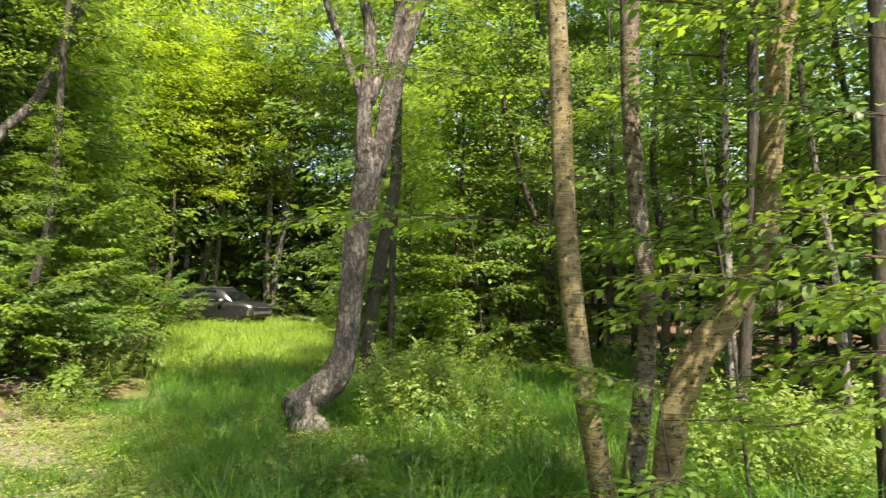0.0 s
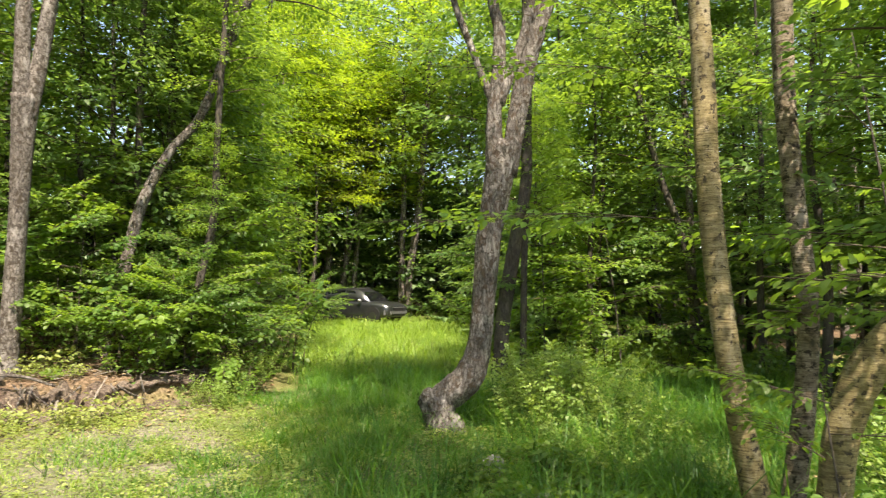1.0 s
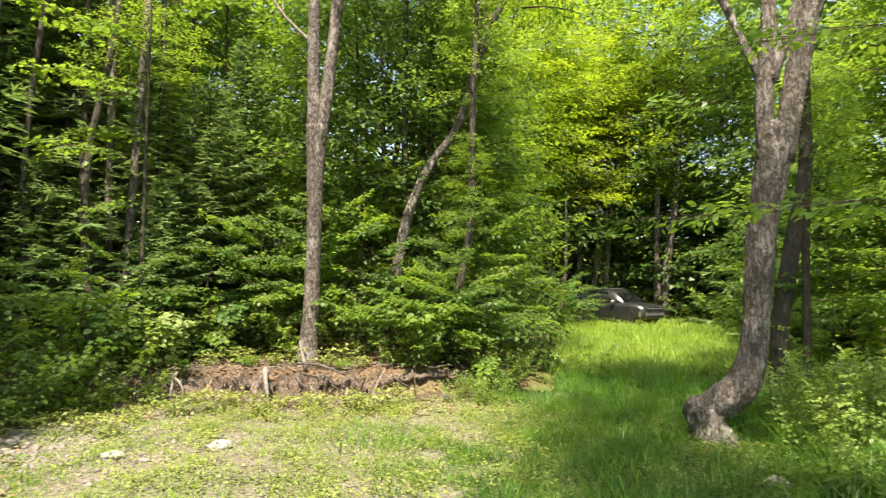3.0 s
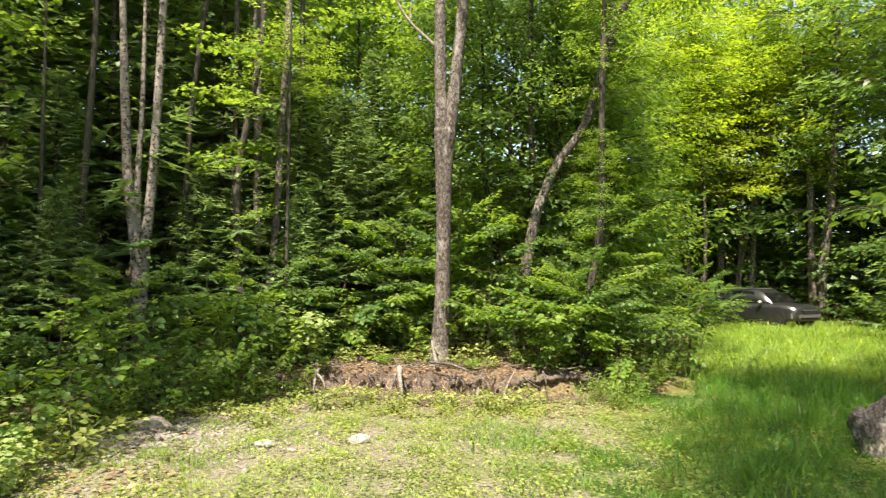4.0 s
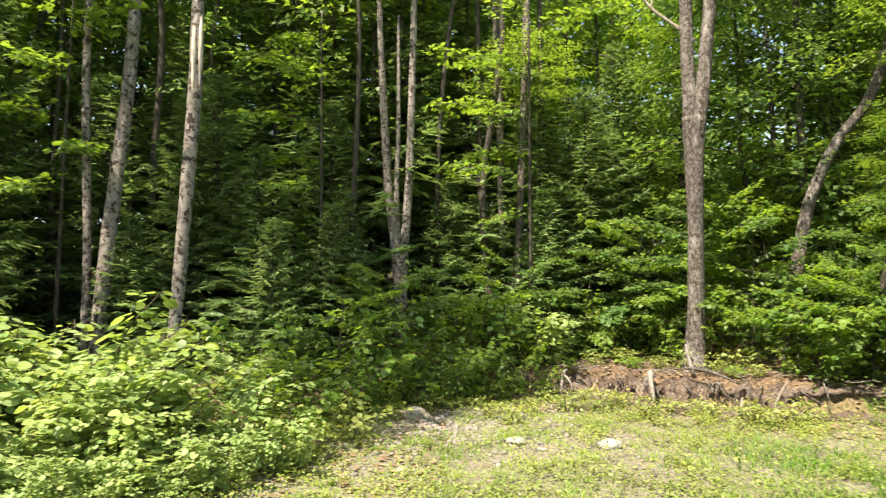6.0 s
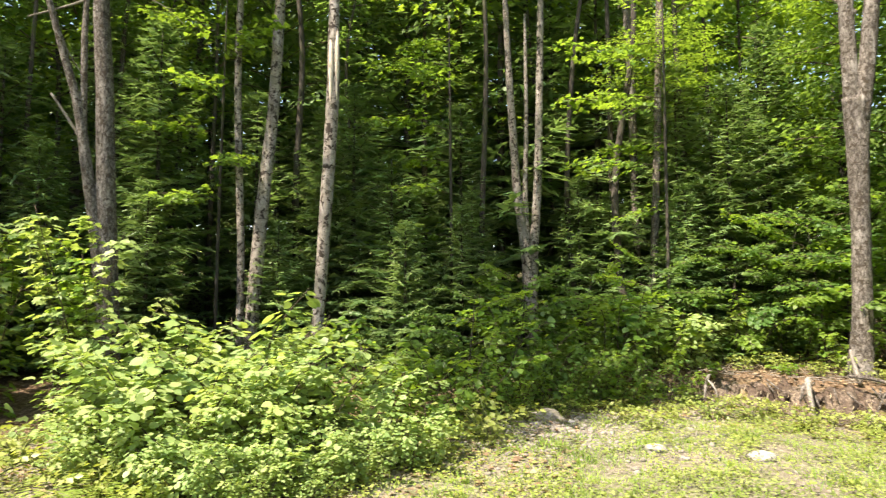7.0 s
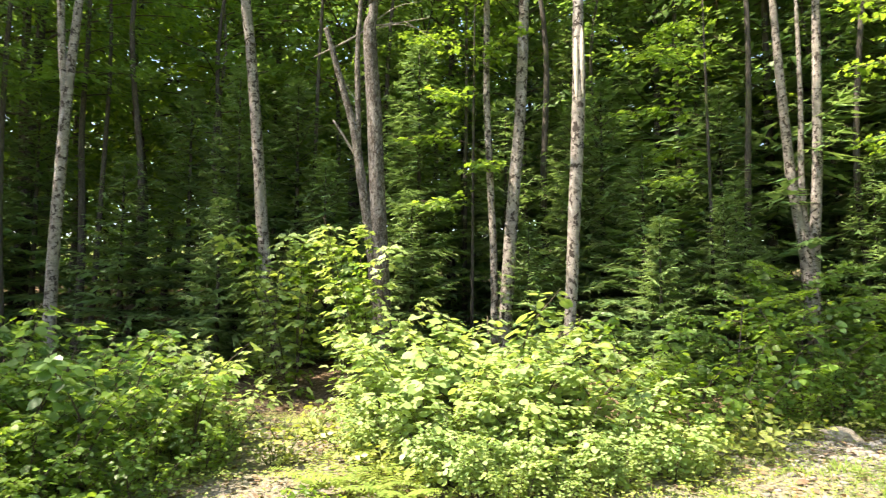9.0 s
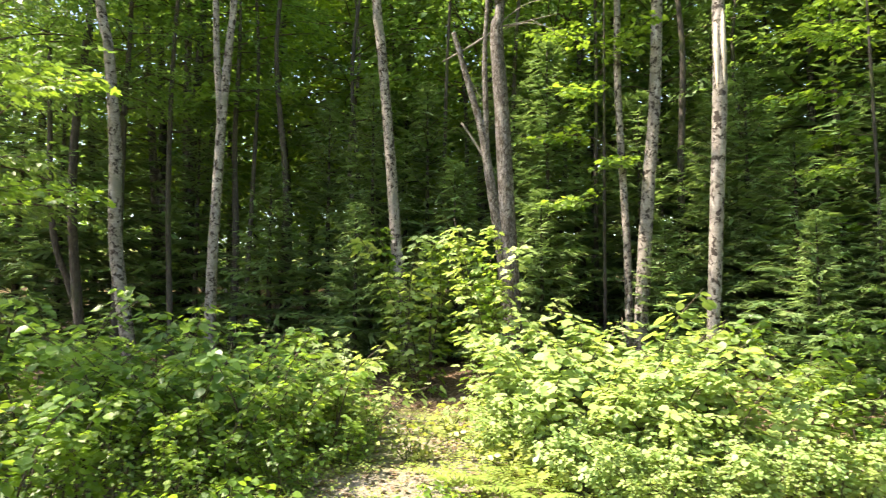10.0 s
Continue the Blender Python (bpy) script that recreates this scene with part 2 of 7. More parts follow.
LAMP = plain("headlamp_glass", (0.40, 0.41, 0.42), 0.12, 0.6, 1.0)


# ---- geometry tools ----
def mesh_of(name, verts, faces, material, smooth=False):
    """A mesh from an array of places and an array of triangles."""
    verts, faces = np.asarray(verts, dtype=np.float32), np.asarray(faces, dtype=np.int32)
    me = bpy.data.meshes.new(name)
    me.vertices.add(len(verts))
    me.vertices.foreach_set("co", verts.ravel())
    me.loops.add(len(faces) * 3)
    me.loops.foreach_set("vertex_index", faces.ravel())
    me.polygons.add(len(faces))
    me.polygons.foreach_set("loop_start", np.arange(0, len(faces) * 3, 3, dtype=np.int32))
    if smooth:
        me.polygons.foreach_set("use_smooth", np.ones(len(faces), dtype=bool))
    for mat in material if isinstance(material, (tuple, list)) else (material,):
        me.materials.append(mat)
    me.update(calc_edges=True)
    return me


def woody_mesh(name, wood, leafage, wood_mat, leaf_mat):
    """Twigs and the leaves on them as one mesh with two materials."""
    v, f = merge([wood, leafage])
    me = mesh_of(name, v, f, (wood_mat, leaf_mat))
    idx = np.ones(len(f), dtype=np.int32)
    idx[:len(wood[1])] = 0
    me.polygons.foreach_set("material_index", idx)
    return me


def under(name, me, parent, label=""):
    ob = new(name, me)
    ob.parent = parent
    return tagged(ob, label)


def part(name, bm, material, parent, label="", smooth=False):
    me = bpy.data.meshes.new(name)
    for f in bm.faces:
        f.smooth = smooth
    bm.to_mesh(me)
    bm.free()
    me.materials.append(material)
    return under(name, me, parent, label)


def thing(name, place, label, category, group="", kind=""):
    ob = new(name)
    ob.empty_display_size = 0.2
    ob.location = place
    return tagged(ob, label, category, group, kind)


def polar(az, d):
    """The place d metres from the standpoint, az degrees to the left of the first view."""
    return -d * math.sin(radians(az)), d * math.cos(radians(az))


def sstep(a, b, x):
    u = np.clip((x - a) / (b - a), 0, 1)
    return u * u * (3 - 2 * u)


BANK_AZ = (0.0, 24.5, 30.4, 42.1, 49.0, 56.9, 64.7, 72.5, 86.7, 102.3, 117.0, 141.5, 180.0, 225.0, 270.0)
BANK_D = (14.0, 11.5, 10.1, 9.85, 10.0, 10.5, 10.4, 9.6, 8.4, 8.2, 9.2, 8.6, 8.6, 30.0, 30.0)


def wavy(x, y):
    return 0.045 * np.sin(x * 1.3 + 0.6 * y) * np.sin(y * 1.1 - 0.4 * x + 1.0) + 0.03 * np.sin(2.9 * x - 1.7 * y) * np.sin(2.3 * y + x)


def height(x, y):
    """The lie of the land: a flat clearing, a low bank, woods that climb gently."""
    x, y = np.asarray(x, dtype=float), np.asarray(y, dtype=float)
    az, d = np.degrees(np.arctan2(-x, y)), np.hypot(x, y)
    az = np.where(az < -90, az + 360, az)
    left = 1 - sstep(180, 215, az)
    edge = np.interp(az, BANK_AZ, BANK_D)
    steep = sstep(26, 33, az) * (1 - sstep(60, 68, az))
    lift = steep * 0.42 * sstep(0.0, 0.45, d - edge) + (1 - steep) * 0.25 * left * sstep(22, 30, az) * sstep(0.0, 2.5, d - edge)
    slope = left * sstep(20, 40, az) * 0.035 * np.clip(d - edge, 0, 24)
    lane = (0.2 * sstep(8, 30, y) + 0.10 * np.sin(x * 0.9 + 0.5 * np.sin(y * 0.7)) * np.sin(y * 0.8 + 0.6 * x) * sstep(9, 13, y) * (1 - sstep(17, 22, y))) * (1 - sstep(20, 40, az))
    hill = 0.13 * np.clip(d - 32, 0, 60) * left * sstep(-90, -70, az)
    hummocks = 0.065 * np.sin(4.3 * x + 1.3 * np.sin(2.2 * y)) * np.sin(3.9 * y + 0.9 * np.sin(2.7 * x)) * sstep(4.2, 5.5, d) * (1 - sstep(12, 15, d)) * (1 - sstep(22, 30, az)) * sstep(-30, -20, az)
    dip = -0.35 * sstep(-20, -34, az) * sstep(4, 8, d)
    return lift + slope + lane + hill + hummocks + dip * 0.3 + wavy(x, y) * sstep(2, 5, d) * (0.5 + 0.5 * sstep(6, 14, d))


def catmull(points, steps):
    """Points along a smooth curve through the control points (each with its radius)."""
    p = np.array(points, dtype=float)
    p = np.vstack([2 * p[0] - p[1], p, 2 * p[-1] - p[-2]])
    out = []
    for i in range(1, len(p) - 2):
        for s in range(steps):
            t = s / steps
            out.append(0.5 * ((2 * p[i]) + (p[i + 1] - p[i - 1]) * t + (2 * p[i - 1] - 5 * p[i] + 4 * p[i + 1] - p[i + 2]) * t * t + (3 * p[i] - p[i - 1] - 3 * p[i + 1] + p[i + 2]) * t ** 3))
    out.append(p[-2])
    return np.array(out)


def tube(curve, sides, rough=0.0, rng=None, lumps=0.0):
    """A closed tube of triangles round a curve of (x, y, z, radius)."""
    c = np.asarray(curve, dtype=float)
    n = len(c)
    tan = np.gradient(c[:, :3], axis=0)
    tan /= np.linalg.norm(tan, axis=1)[:, None] + 1e-9
    ref = np.array([1.0, 0.0, 0.0]) if abs(tan[:, 0]).mean() < 0.8 else np.array([0.0, 1.0, 0.0])
    u = np.cross(tan, ref)
    u /= np.linalg.norm(u, axis=1)[:, None] + 1e-9
    w = np.cross(tan, u)
    ang = np.linspace(0, 2 * np.pi, sides, endpoint=False)
    rad = np.repeat(np.maximum(c[:, 3:4], 0.002), sides, axis=1)
    if rng is not None and (rough or lumps):
        bumps = rng.standard_normal((n, sides))
        ridge = bumps.copy()
        for _ in range(3):
            ridge = (ridge + np.roll(ridge, 1, 0) + np.roll(ridge, -1, 0)) / 2.0
        rad = rad * (1 + rough * (0.5 * bumps + 0.5 * ridge))
        phase = rng.uniform(0, 6.28, 4)
        k = np.arange(n)[:, None] / max(n - 1, 1)
        rad = rad * (1 + lumps * (np.sin(3 * ang[None] + 9 * k + phase[0]) + 0.7 * np.sin(2 * ang[None] - 14 * k + phase[1]) + 0.5 * np.sin(5 * ang[None] + 23 * k + phase[2])))
    ring = c[:, None, :3] + rad[..., None] * (np.cos(ang)[None, :, None] * u[:, None] + np.sin(ang)[None, :, None] * w[:, None])
    v = np.vstack([ring.reshape(-1, 3), c[:1, :3], c[-1:, :3]])
    i, j = np.meshgrid(np.arange(n - 1), np.arange(sides), indexing="ij")
    a, b = i * sides + j, i * sides + (j + 1) % sides
    f = np.concatenate([np.stack([a, b, b + sides], -1).reshape(-1, 3), np.stack([a, b + sides, a + sides], -1).reshape(-1, 3)])
    j = np.arange(sides)
    cap = np.concatenate([np.stack([(j + 1) % sides, j, np.full(sides, n * sides)], -1), np.stack([(n - 1) * sides + j, (n - 1) * sides + (j + 1) % sides, np.full(sides, n * sides + 1)], -1)])
    return v, np.concatenate([f, cap])


def merge(pieces):
    vs, fs, k = [], [], 0
    for v, f in pieces:
        vs.append(v)
        fs.append(f + k)
        k += len(v)
    return np.concatenate(vs), np.concatenate(fs)


# leaf outlines: along, across, out of the plane; triangles
LITE = (np.array([(0, 0, 0), (0.5, 0.36, 0.07), (1, 0, -0.06), (0.5, -0.36, 0.07)]), np.array([(0, 2, 1), (0, 3, 2)]))
KITE = (np.array([(0.05, 0.36, 0.03), (0.05, -0.36, 0.03), (1, 0, -0.05)]), np.array([(0, 1, 2)]))
OVAL = (np.array([(0, 0, 0), (0.3, 0.27, 0.05), (0.65, 0.25, 0.04), (1, 0, -0.1), (0.65, -0.25, 0.04), (0.3, -0.27, 0.05), (0.5, 0, 0)]),
        np.array([(0, 6, 1), (1, 6, 2), (2, 6, 3), (3, 6, 4), (4, 6, 5), (5, 6, 0)]))
LOBED = (np.array([(0, 0, 0), (0.12, 0.30, 0.03), (0.20, 0.52, -0.02), (0.42, 0.24, 0.03), (0.72, 0.34, -0.03), (0.70, 0.12, 0.02), (1, 0, -0.10),
                   (0.70, -0.12, 0.02), (0.72, -0.34, -0.03), (0.42, -0.24, 0.03), (0.20, -0.52, -0.02), (0.12, -0.30, 0.03)]),
         np.array([(0, 2, 1), (0, 3, 2), (0, 5, 3), (3, 5, 4), (0, 6, 5), (0, 7, 6), (0, 9, 7), (7, 9, 8), (0, 10, 9), (0, 11, 10)]))
ROUND = (np.array([(0, 0, 0), (0.10, 0.30, 0.03), (0.42, 0.46, 0.02), (0.78, 0.30, -0.02), (1, 0, -0.07), (0.78, -0.30, -0.02), (0.42, -0.46, 0.02), (0.10, -0.30, 0.03)]),
         np.array([(0, 2, 1), (0, 3, 2), (0, 4, 3), (0, 5, 4), (0, 6, 5), (0, 7, 6)]))
BROAD = (np.array([(0, 0, 0), (0.22, 0.38, 0.05), (0.62, 0.36, 0.02), (1, 0, -0.08), (0.62, -0.36, 0.02), (0.22, -0.38, 0.05)]),
         np.array([(0, 3, 2), (0, 2, 1), (0, 4, 3), (0, 5, 4)]))


def unit(v):
    return v / (np.linalg.norm(v, axis=-1, keepdims=True) + 1e-9)


def leaves(places, along, normal, size, outline):
    """Many leaves as one array of triangles."""
    along = unit(along)
    across = unit(np.cross(normal, along))
    normal = np.cross(along, across)
    o, f = outline
    size = np.broadcast_to(np.asarray(size, dtype=float), (len(places),))
    v = places[:, None] + size[:, None, None] * (o[None, :, 0:1] * along[:, None] + o[None, :, 1:2] * across[:, None] + o[None, :, 2:3] * normal[:, None])
    faces = f[None] + (np.arange(len(places)) * len(o))[:, None, None]
    return v.reshape(-1, 3), faces.reshape(-1, 3)


def spray(rng, count, length, leaf, spread=0.42):
    """A flat twig along +x: where its leaves sit, which way they point, their normals and sizes."""
    s = np.sort(rng.uniform(0.05, 1.0, count)) * length
    side = np.where(np.arange(count) % 2 == 0, 1.0, -1.0)
    reach = spread * length * rng.uniform(0.05, 1.0, count) * np.sqrt(np.clip(1.15 - s / length, 0.05, 1))
    p = np.stack([s, side * reach, -0.10 * (s / length) ** 2 * length + rng.normal(0, 0.05 * length, count)], 1)
    al = np.stack([rng.uniform(0.3, 1.1, count), side * rng.uniform(0.2, 1.0, count), rng.normal(-0.30, 0.22, count)], 1)
    no = np.stack([rng.normal(0.1, 0.30, count), rng.normal(0, 0.30, count), np.ones(count)], 1)
    return p, al, no, leaf * rng.uniform(0.65, 1.2, count)


def place_sprays(rng, sets, spots, headings, tilts, scales):
    """Sprays at spots, turned to headings (radians) and tilted up; returns leaf arrays."""
    out = [[], [], [], []]
    for spot, a, b, s in zip(spots, headings, tilts, scales):
        p, al, no, sz = sets[rng.integers(len(sets))]
        roll = rng.normal(0, 0.25)
        m = np.array(Euler((roll, -b, a)).to_matrix())
        out[0].append(p @ m.T * s + spot)
        out[1].append(al @ m.T)
        out[2].append(no @ m.T)
        out[3].append(sz * (0.75 + 0.25 * s))
    return [np.concatenate(o) for o in out]


def crown(rng, low, high, radius, limbs, per_limb, leaf, outline, count=26, length=0.9, profile="round", stem_r=0.07):
    """Limbs and foliage round a vertical stem; returns limb mesh arrays and leaf arrays."""
    sets = [spray(rng, count, length, leaf) for _ in range(6)]
    wood, spots, heads, tilts, scales = [], [], [], [], []
    for i in range(limbs):
        k = (i + rng.uniform(0.1, 0.9)) / limbs
        z = low + (high - low) * k
        shape = {"round": math.sin(math.pi * min(0.97, 0.20 + 0.75 * k)) ** 0.7, "cone": 1.08 - 0.9 * k, "flat": 0.75 + 0.35 * k, "open": 0.65 + 0.5 * math.sin(math.pi * k)}[profile]
        reach = radius * shape * rng.uniform(0.7, 1.12)
        az = i * 2.39996 + rng.uniform(-0.4, 0.4)
        rise = rng.uniform(0.05, 0.55) + 0.5 * k
        bend = rng.uniform(-0.35, 0.35)
        pts = []
        for s in (0, 0.35, 0.7, 1.0):
            a = az + bend * s
            pts.append((math.cos(a) * reach * s, math.sin(a) * reach * s, z + reach * (rise * s - 0.32 * s * s), 0.62 * stem_r * (1 - 0.6 * k) * (1 - 0.85 * s) + 0.005))
        c = catmull(pts, 2)
        wood.append(tube(c, 4))
        for j in range(per_limb):
            s = 0.22 + 0.78 * (j + rng.uniform(0, 1)) / per_limb
            q = c[min(len(c) - 1, int(s * (len(c) - 1)))][:3]
            turn = rng.choice((-1, 1)) * rng.uniform(0.15, 1.15) if s < 0.93 else rng.uniform(-0.3, 0.3)
            spots.append(q + rng.normal(0, 0.10 * radius / 2, 3) * (1, 1, 0.8))
            heads.append(az + bend * s + turn)
            tilts.append(rng.normal(0.02, 0.22))
            scales.append(rng.uniform(0.7, 1.25))
    arr = place_sprays(rng, sets, spots, heads, tilts, scales)
    return merge(wood), leaves(*arr, outline)


def fir_boughs(rng, tall, radius, whorls, low=0.25, fine=1.0):
    """Tiers of flat, slightly drooping boughs with needle-covered side twigs."""
    P, A, N, S = [], [], [], []
    wood = []
    for i in range(whorls):
        k = i / (whorls - 1)
        z = low + (tall - low) * k ** 0.92
        reach = radius * (1.03 - k) ** 0.8 * rng.uniform(0.85, 1.1) + 0.08
        n = 6 if k < 0.75 else 5
        for j in range(n):
            az = 6.283 * (j + rng.uniform(-0.25, 0.25)) / n + i * 1.1
            L = reach * rng.uniform(0.75, 1.12)
            droop = rng.uniform(0.12, 0.32) * (1 - 0.8 * k)
            up = 0.15 + 0.7 * k * k
            ca, sa = math.cos(az), math.sin(az)
            m = max(6, int(17 * L / 1.2 * fine))
            s = (np.arange(m) + rng.uniform(0.2, 0.8, m)) / m
            r = s * L
            zz = z + up * r - droop * r - 0.10 * r * r / max(L, 0.3) + 0.16 * L * s ** 3
            base = np.stack([ca * r, sa * r, zz], 1)
            for side in (-1, 1):
                ang = az + side * rng.uniform(0.75, 1.1, m)
                tl = (0.15 + 0.27 * L * (1 - s) ** 0.8 * np.minimum(1, 0.5 + s * 1.5)) * rng.uniform(0.6, 1.25, m)
                al = np.stack([np.cos(ang), np.sin(ang), rng.normal(-0.10, 0.22, m)], 1)
                for q, share in ((0.0, 1.0), (0.35, 0.6), (0.65, 0.45)):
                    P.append(base + al * (tl * q)[:, None] + rng.normal(0, 0.012, (m, 3)))
                    turn = side * 0.7 * (0 if q == 0 else 1 if q < 0.5 else -0.9)
                    al2 = np.stack([np.cos(ang - turn), np.sin(ang - turn), al[:, 2]], 1)
                    A.append(al2)
                    N.append(np.stack([rng.normal(0, 0.4, m), rng.normal(0, 0.4, m), np.ones(m)], 1))
                    S.append(tl * share)
            P.append(base[-1:] - (ca * 0.05, sa * 0.05, 0))
            A.append(np.array([(ca, sa, 0.1)]))
            N.append(np.array([(0.0, 0.1, 1.0)]))
            S.append(np.array([0.20]))
            if k < 0.9:
                wood.append(tube(np.array([(0, 0, z, 0.012), (ca * L * 0.5, sa * L * 0.5, z + (up - droop) * L * 0.5 - 0.02 * L, 0.008), (ca * L * 0.9, sa * L * 0.9, zz[-1], 0.003)]), 3))
    twig = (np.array([(0.0, 0.15, 0.02), (0.0, -0.15, 0.02), (1, 0, -0.04)]), np.array([(0, 1, 2)]))
    return merge(wood), leaves(np.concatenate(P), np.concatenate(A), np.concatenate(N), np.concatenate(S), twig)


# ---- the land ----
def build_ground():
    d = np.concatenate([np.linspace(0.0, 3.0, 9)[1:], np.arange(3.2, 8.0, 0.2), np.arange(8.0, 11.4, 0.085), np.arange(11.4, 20, 0.35), np.arange(20, 50, 2.0), np.array([55, 65, 80, 110, 160, 250, 400])])
    na = 300
    a = np.linspace(0, 2 * np.pi, na, endpoint=False)
    D, A = np.meshgrid(d, a, indexing="ij")
    X, Y = -D * np.sin(A), D * np.cos(A)
    Z = height(X, Y)
    v = np.vstack([np.stack([X, Y, Z], -1).reshape(-1, 3), [(0, 0, float(height(0, 0.01)))]])
    i, j = np.meshgrid(np.arange(len(d) - 1), np.arange(na), indexing="ij")
    p, q = i * na + j, i * na + (j + 1) % na
    f = np.concatenate([np.stack([p, p + na, q + na], -1).reshape(-1, 3), np.stack([p, q + na, q], -1).reshape(-1, 3)])
    j = np.arange(na)
    f = np.concatenate([f, np.stack([np.full(na, len(v) - 1), j, (j + 1) % na], -1)])
    me = mesh_of("ground", v, f, GROUND, True)
    az, dd = np.degrees(np.arctan2(-v[:, 0], v[:, 1])), np.hypot(v[:, 0], v[:, 1])
    az = np.where(az < -90, az + 360, az)
    edge = np.interp(az, BANK_AZ, BANK_D)
    wood = np.maximum(sstep(22, 30, az) * (1 - sstep(180, 215, az)) * sstep(-0.3, 0.4, dd - edge), np.maximum(sstep(-16, -24, az) * sstep(6, 9, dd), sstep(15, 20, dd) * sstep(-3, -8, az)))
    wood = np.maximum(wood, sstep(33, 38, dd)) * (1 - sstep(44, 56, dd))
    gravel = sstep(10, 36, az + 2.5 * (7 - dd) + 5 * np.sin(v[:, 1] * 1.4 + 0.5) + 3 * np.sin(v[:, 0] * 2.3)) * (1 - sstep(-0.6, 0.2, dd - edge)) * (1 - sstep(190, 240, az))
    col = me.color_attributes.new("zone", "FLOAT_COLOR", "POINT")
    col.data.foreach_set("color", np.stack([wood, gravel, wood * 0, wood * 0 + 1], 1).astype(np.float32).ravel())
    tagged(new("ground", me), "gravelly clearing, grassy lane and leaf-littered forest floor", "ground", kind="structure")


build_ground()


def ground_z(x, y):
    return float(height(x, y))


def build_bank():
    """The undercut, crumbling lip of turf and roots along the clearing's far edge."""
    azs = np.linspace(30.0, 65.5, 300)
    prof = ((-0.40, -0.10), (-0.26, 0.02), (-0.16, 0.06), (-0.08, 0.10), (-0.03, 0.14), (0.01, 0.18), (0.04, 0.22), (0.07, 0.26), (0.10, 0.30), (0.13, 0.34), (0.18, 0.37), (0.24, 0.40), (0.32, 0.425), (0.42, 0.445), (0.55, 0.46), (0.72, 0.47), (0.95, 0.46), (1.2, 0.42), (1.5, 0.33))
    rows = []
    for az in azs:
        fade = max(0.0, min(1.0, (az - 28.6) / 3.5, (66.0 - az) / 15))
        n1 = noise.noise(Vector((az * 0.55, 3.0, 0.0)))
        n2 = noise.noise(Vector((az * 1.6, 9.0, 0.0)))
        d0 = np.interp(az, BANK_AZ, BANK_D) + 0.16 * n1 + 0.07 * n2
        cut = max(0.0, 0.05 + 1.2 * noise.noise(Vector((az * 1.3, 20.0, 0.0)))) + 1.0 * math.exp(-((az - 43.3) / 0.7) ** 2) + 1.9 * math.exp(-((az - 34.5) / 3.2) ** 2)
        tall = (0.86 + 0.30 * noise.noise(Vector((az * 0.9, 31.0, 0.0)))) * (0.2 + 0.8 * fade)
        foot = ground_z(*polar(az, d0 - 0.5))
        row = []
        for m, (o, z) in enumerate(prof):
            o += 0.46 * cut * math.exp(-((z - 0.17) / 0.10) ** 2) if o < 0.3 else 0.0
            x, y = polar(az, d0 + o)
            q = Vector((x, y, foot + z * tall))
            big = 1.5 * noise.fractal(q * 5.0, 0.8, 2.0, 4)
            fine = noise.noise(q * 23.0)
            x, y = polar(az, d0 + o + 0.055 * big + 0.018 * fine)
            row.append((x, y, q.z + 0.035 * noise.fractal(q * 6.0 + Vector((7, 3, 1)), 0.9, 2.0, 3)))
        rows.append(row)
    v = np.array(rows)
    n, m = v.shape[:2]
    i, j = np.meshgrid(np.arange(n - 1), np.arange(m - 1), indexing="ij")
    p = i * m + j
    f = np.concatenate([np.stack([p, p + 1, p + m + 1], -1).reshape(-1, 3), np.stack([p, p + m + 1, p + m], -1).reshape(-1, 3)])
    tagged(new("bank", mesh_of("bank", v.reshape(-1, 3), f, SOIL, True)), "eroded earth bank with an undercut lip of roots and litter", "bank", kind="structure")


build_bank()


# ---- tree makers ----
def trunk_mesh(name, points, base, bark, sides=14, steps=6, rough=0.012, lumps=0.02, seed=0, flare=0.0):
    rng = np.random.default_rng(seed)
    p = np.array(points, dtype=float)
    c = catmull(points, steps if steps else max(4, int(np.linalg.norm(p[-1, :3] - p[0, :3]) / len(p) / 0.075)))
    c[:, :3] -= base
    if flare:
        low = c[:, 2] - c[0, 2]
        c[:, 3] *= 1 + flare * np.exp(-low / 0.22)
    v, f = tube(c, sides, rough, rng, lumps)
    return mesh_of(name, v, f, bark, True)


def rooted(points):
    """Carries a stem's lowest point down into the ground."""
    x, y, z, r = points[0]
    g = ground_z(x, y)
    if z > g + 0.04:
        x2, y2, z2, _ = points[1]
        k = (g - 0.12 - z) / max(z2 - z, 0.2) * 0.5
        return [(x + (x2 - x) * k, y + (y2 - y) * k, g - 0.12, r * 1.12), *points]
    return [(x, y, g - 0.15, r * 1.05), (x, y, g + 0.03, r), *[q for q in points[1:] if q[2] > g + 0.12]]


CROWNS = {}


def crown_meshes(key, mat, wood=TWIG, seed=1, **spec):
    rng = np.random.default_rng(seed)
    CROWNS[key] = woody_mesh(key, *crown(rng, **spec), wood, mat)


def add_crown(tree, key, offset, turn=0.0, scale=1.0, flat=1.0):
    ob = under("crown", CROWNS[key], tree)
    ob.location, ob.rotation_euler, ob.scale = offset, (0, 0, turn), (scale, scale, scale * flat)


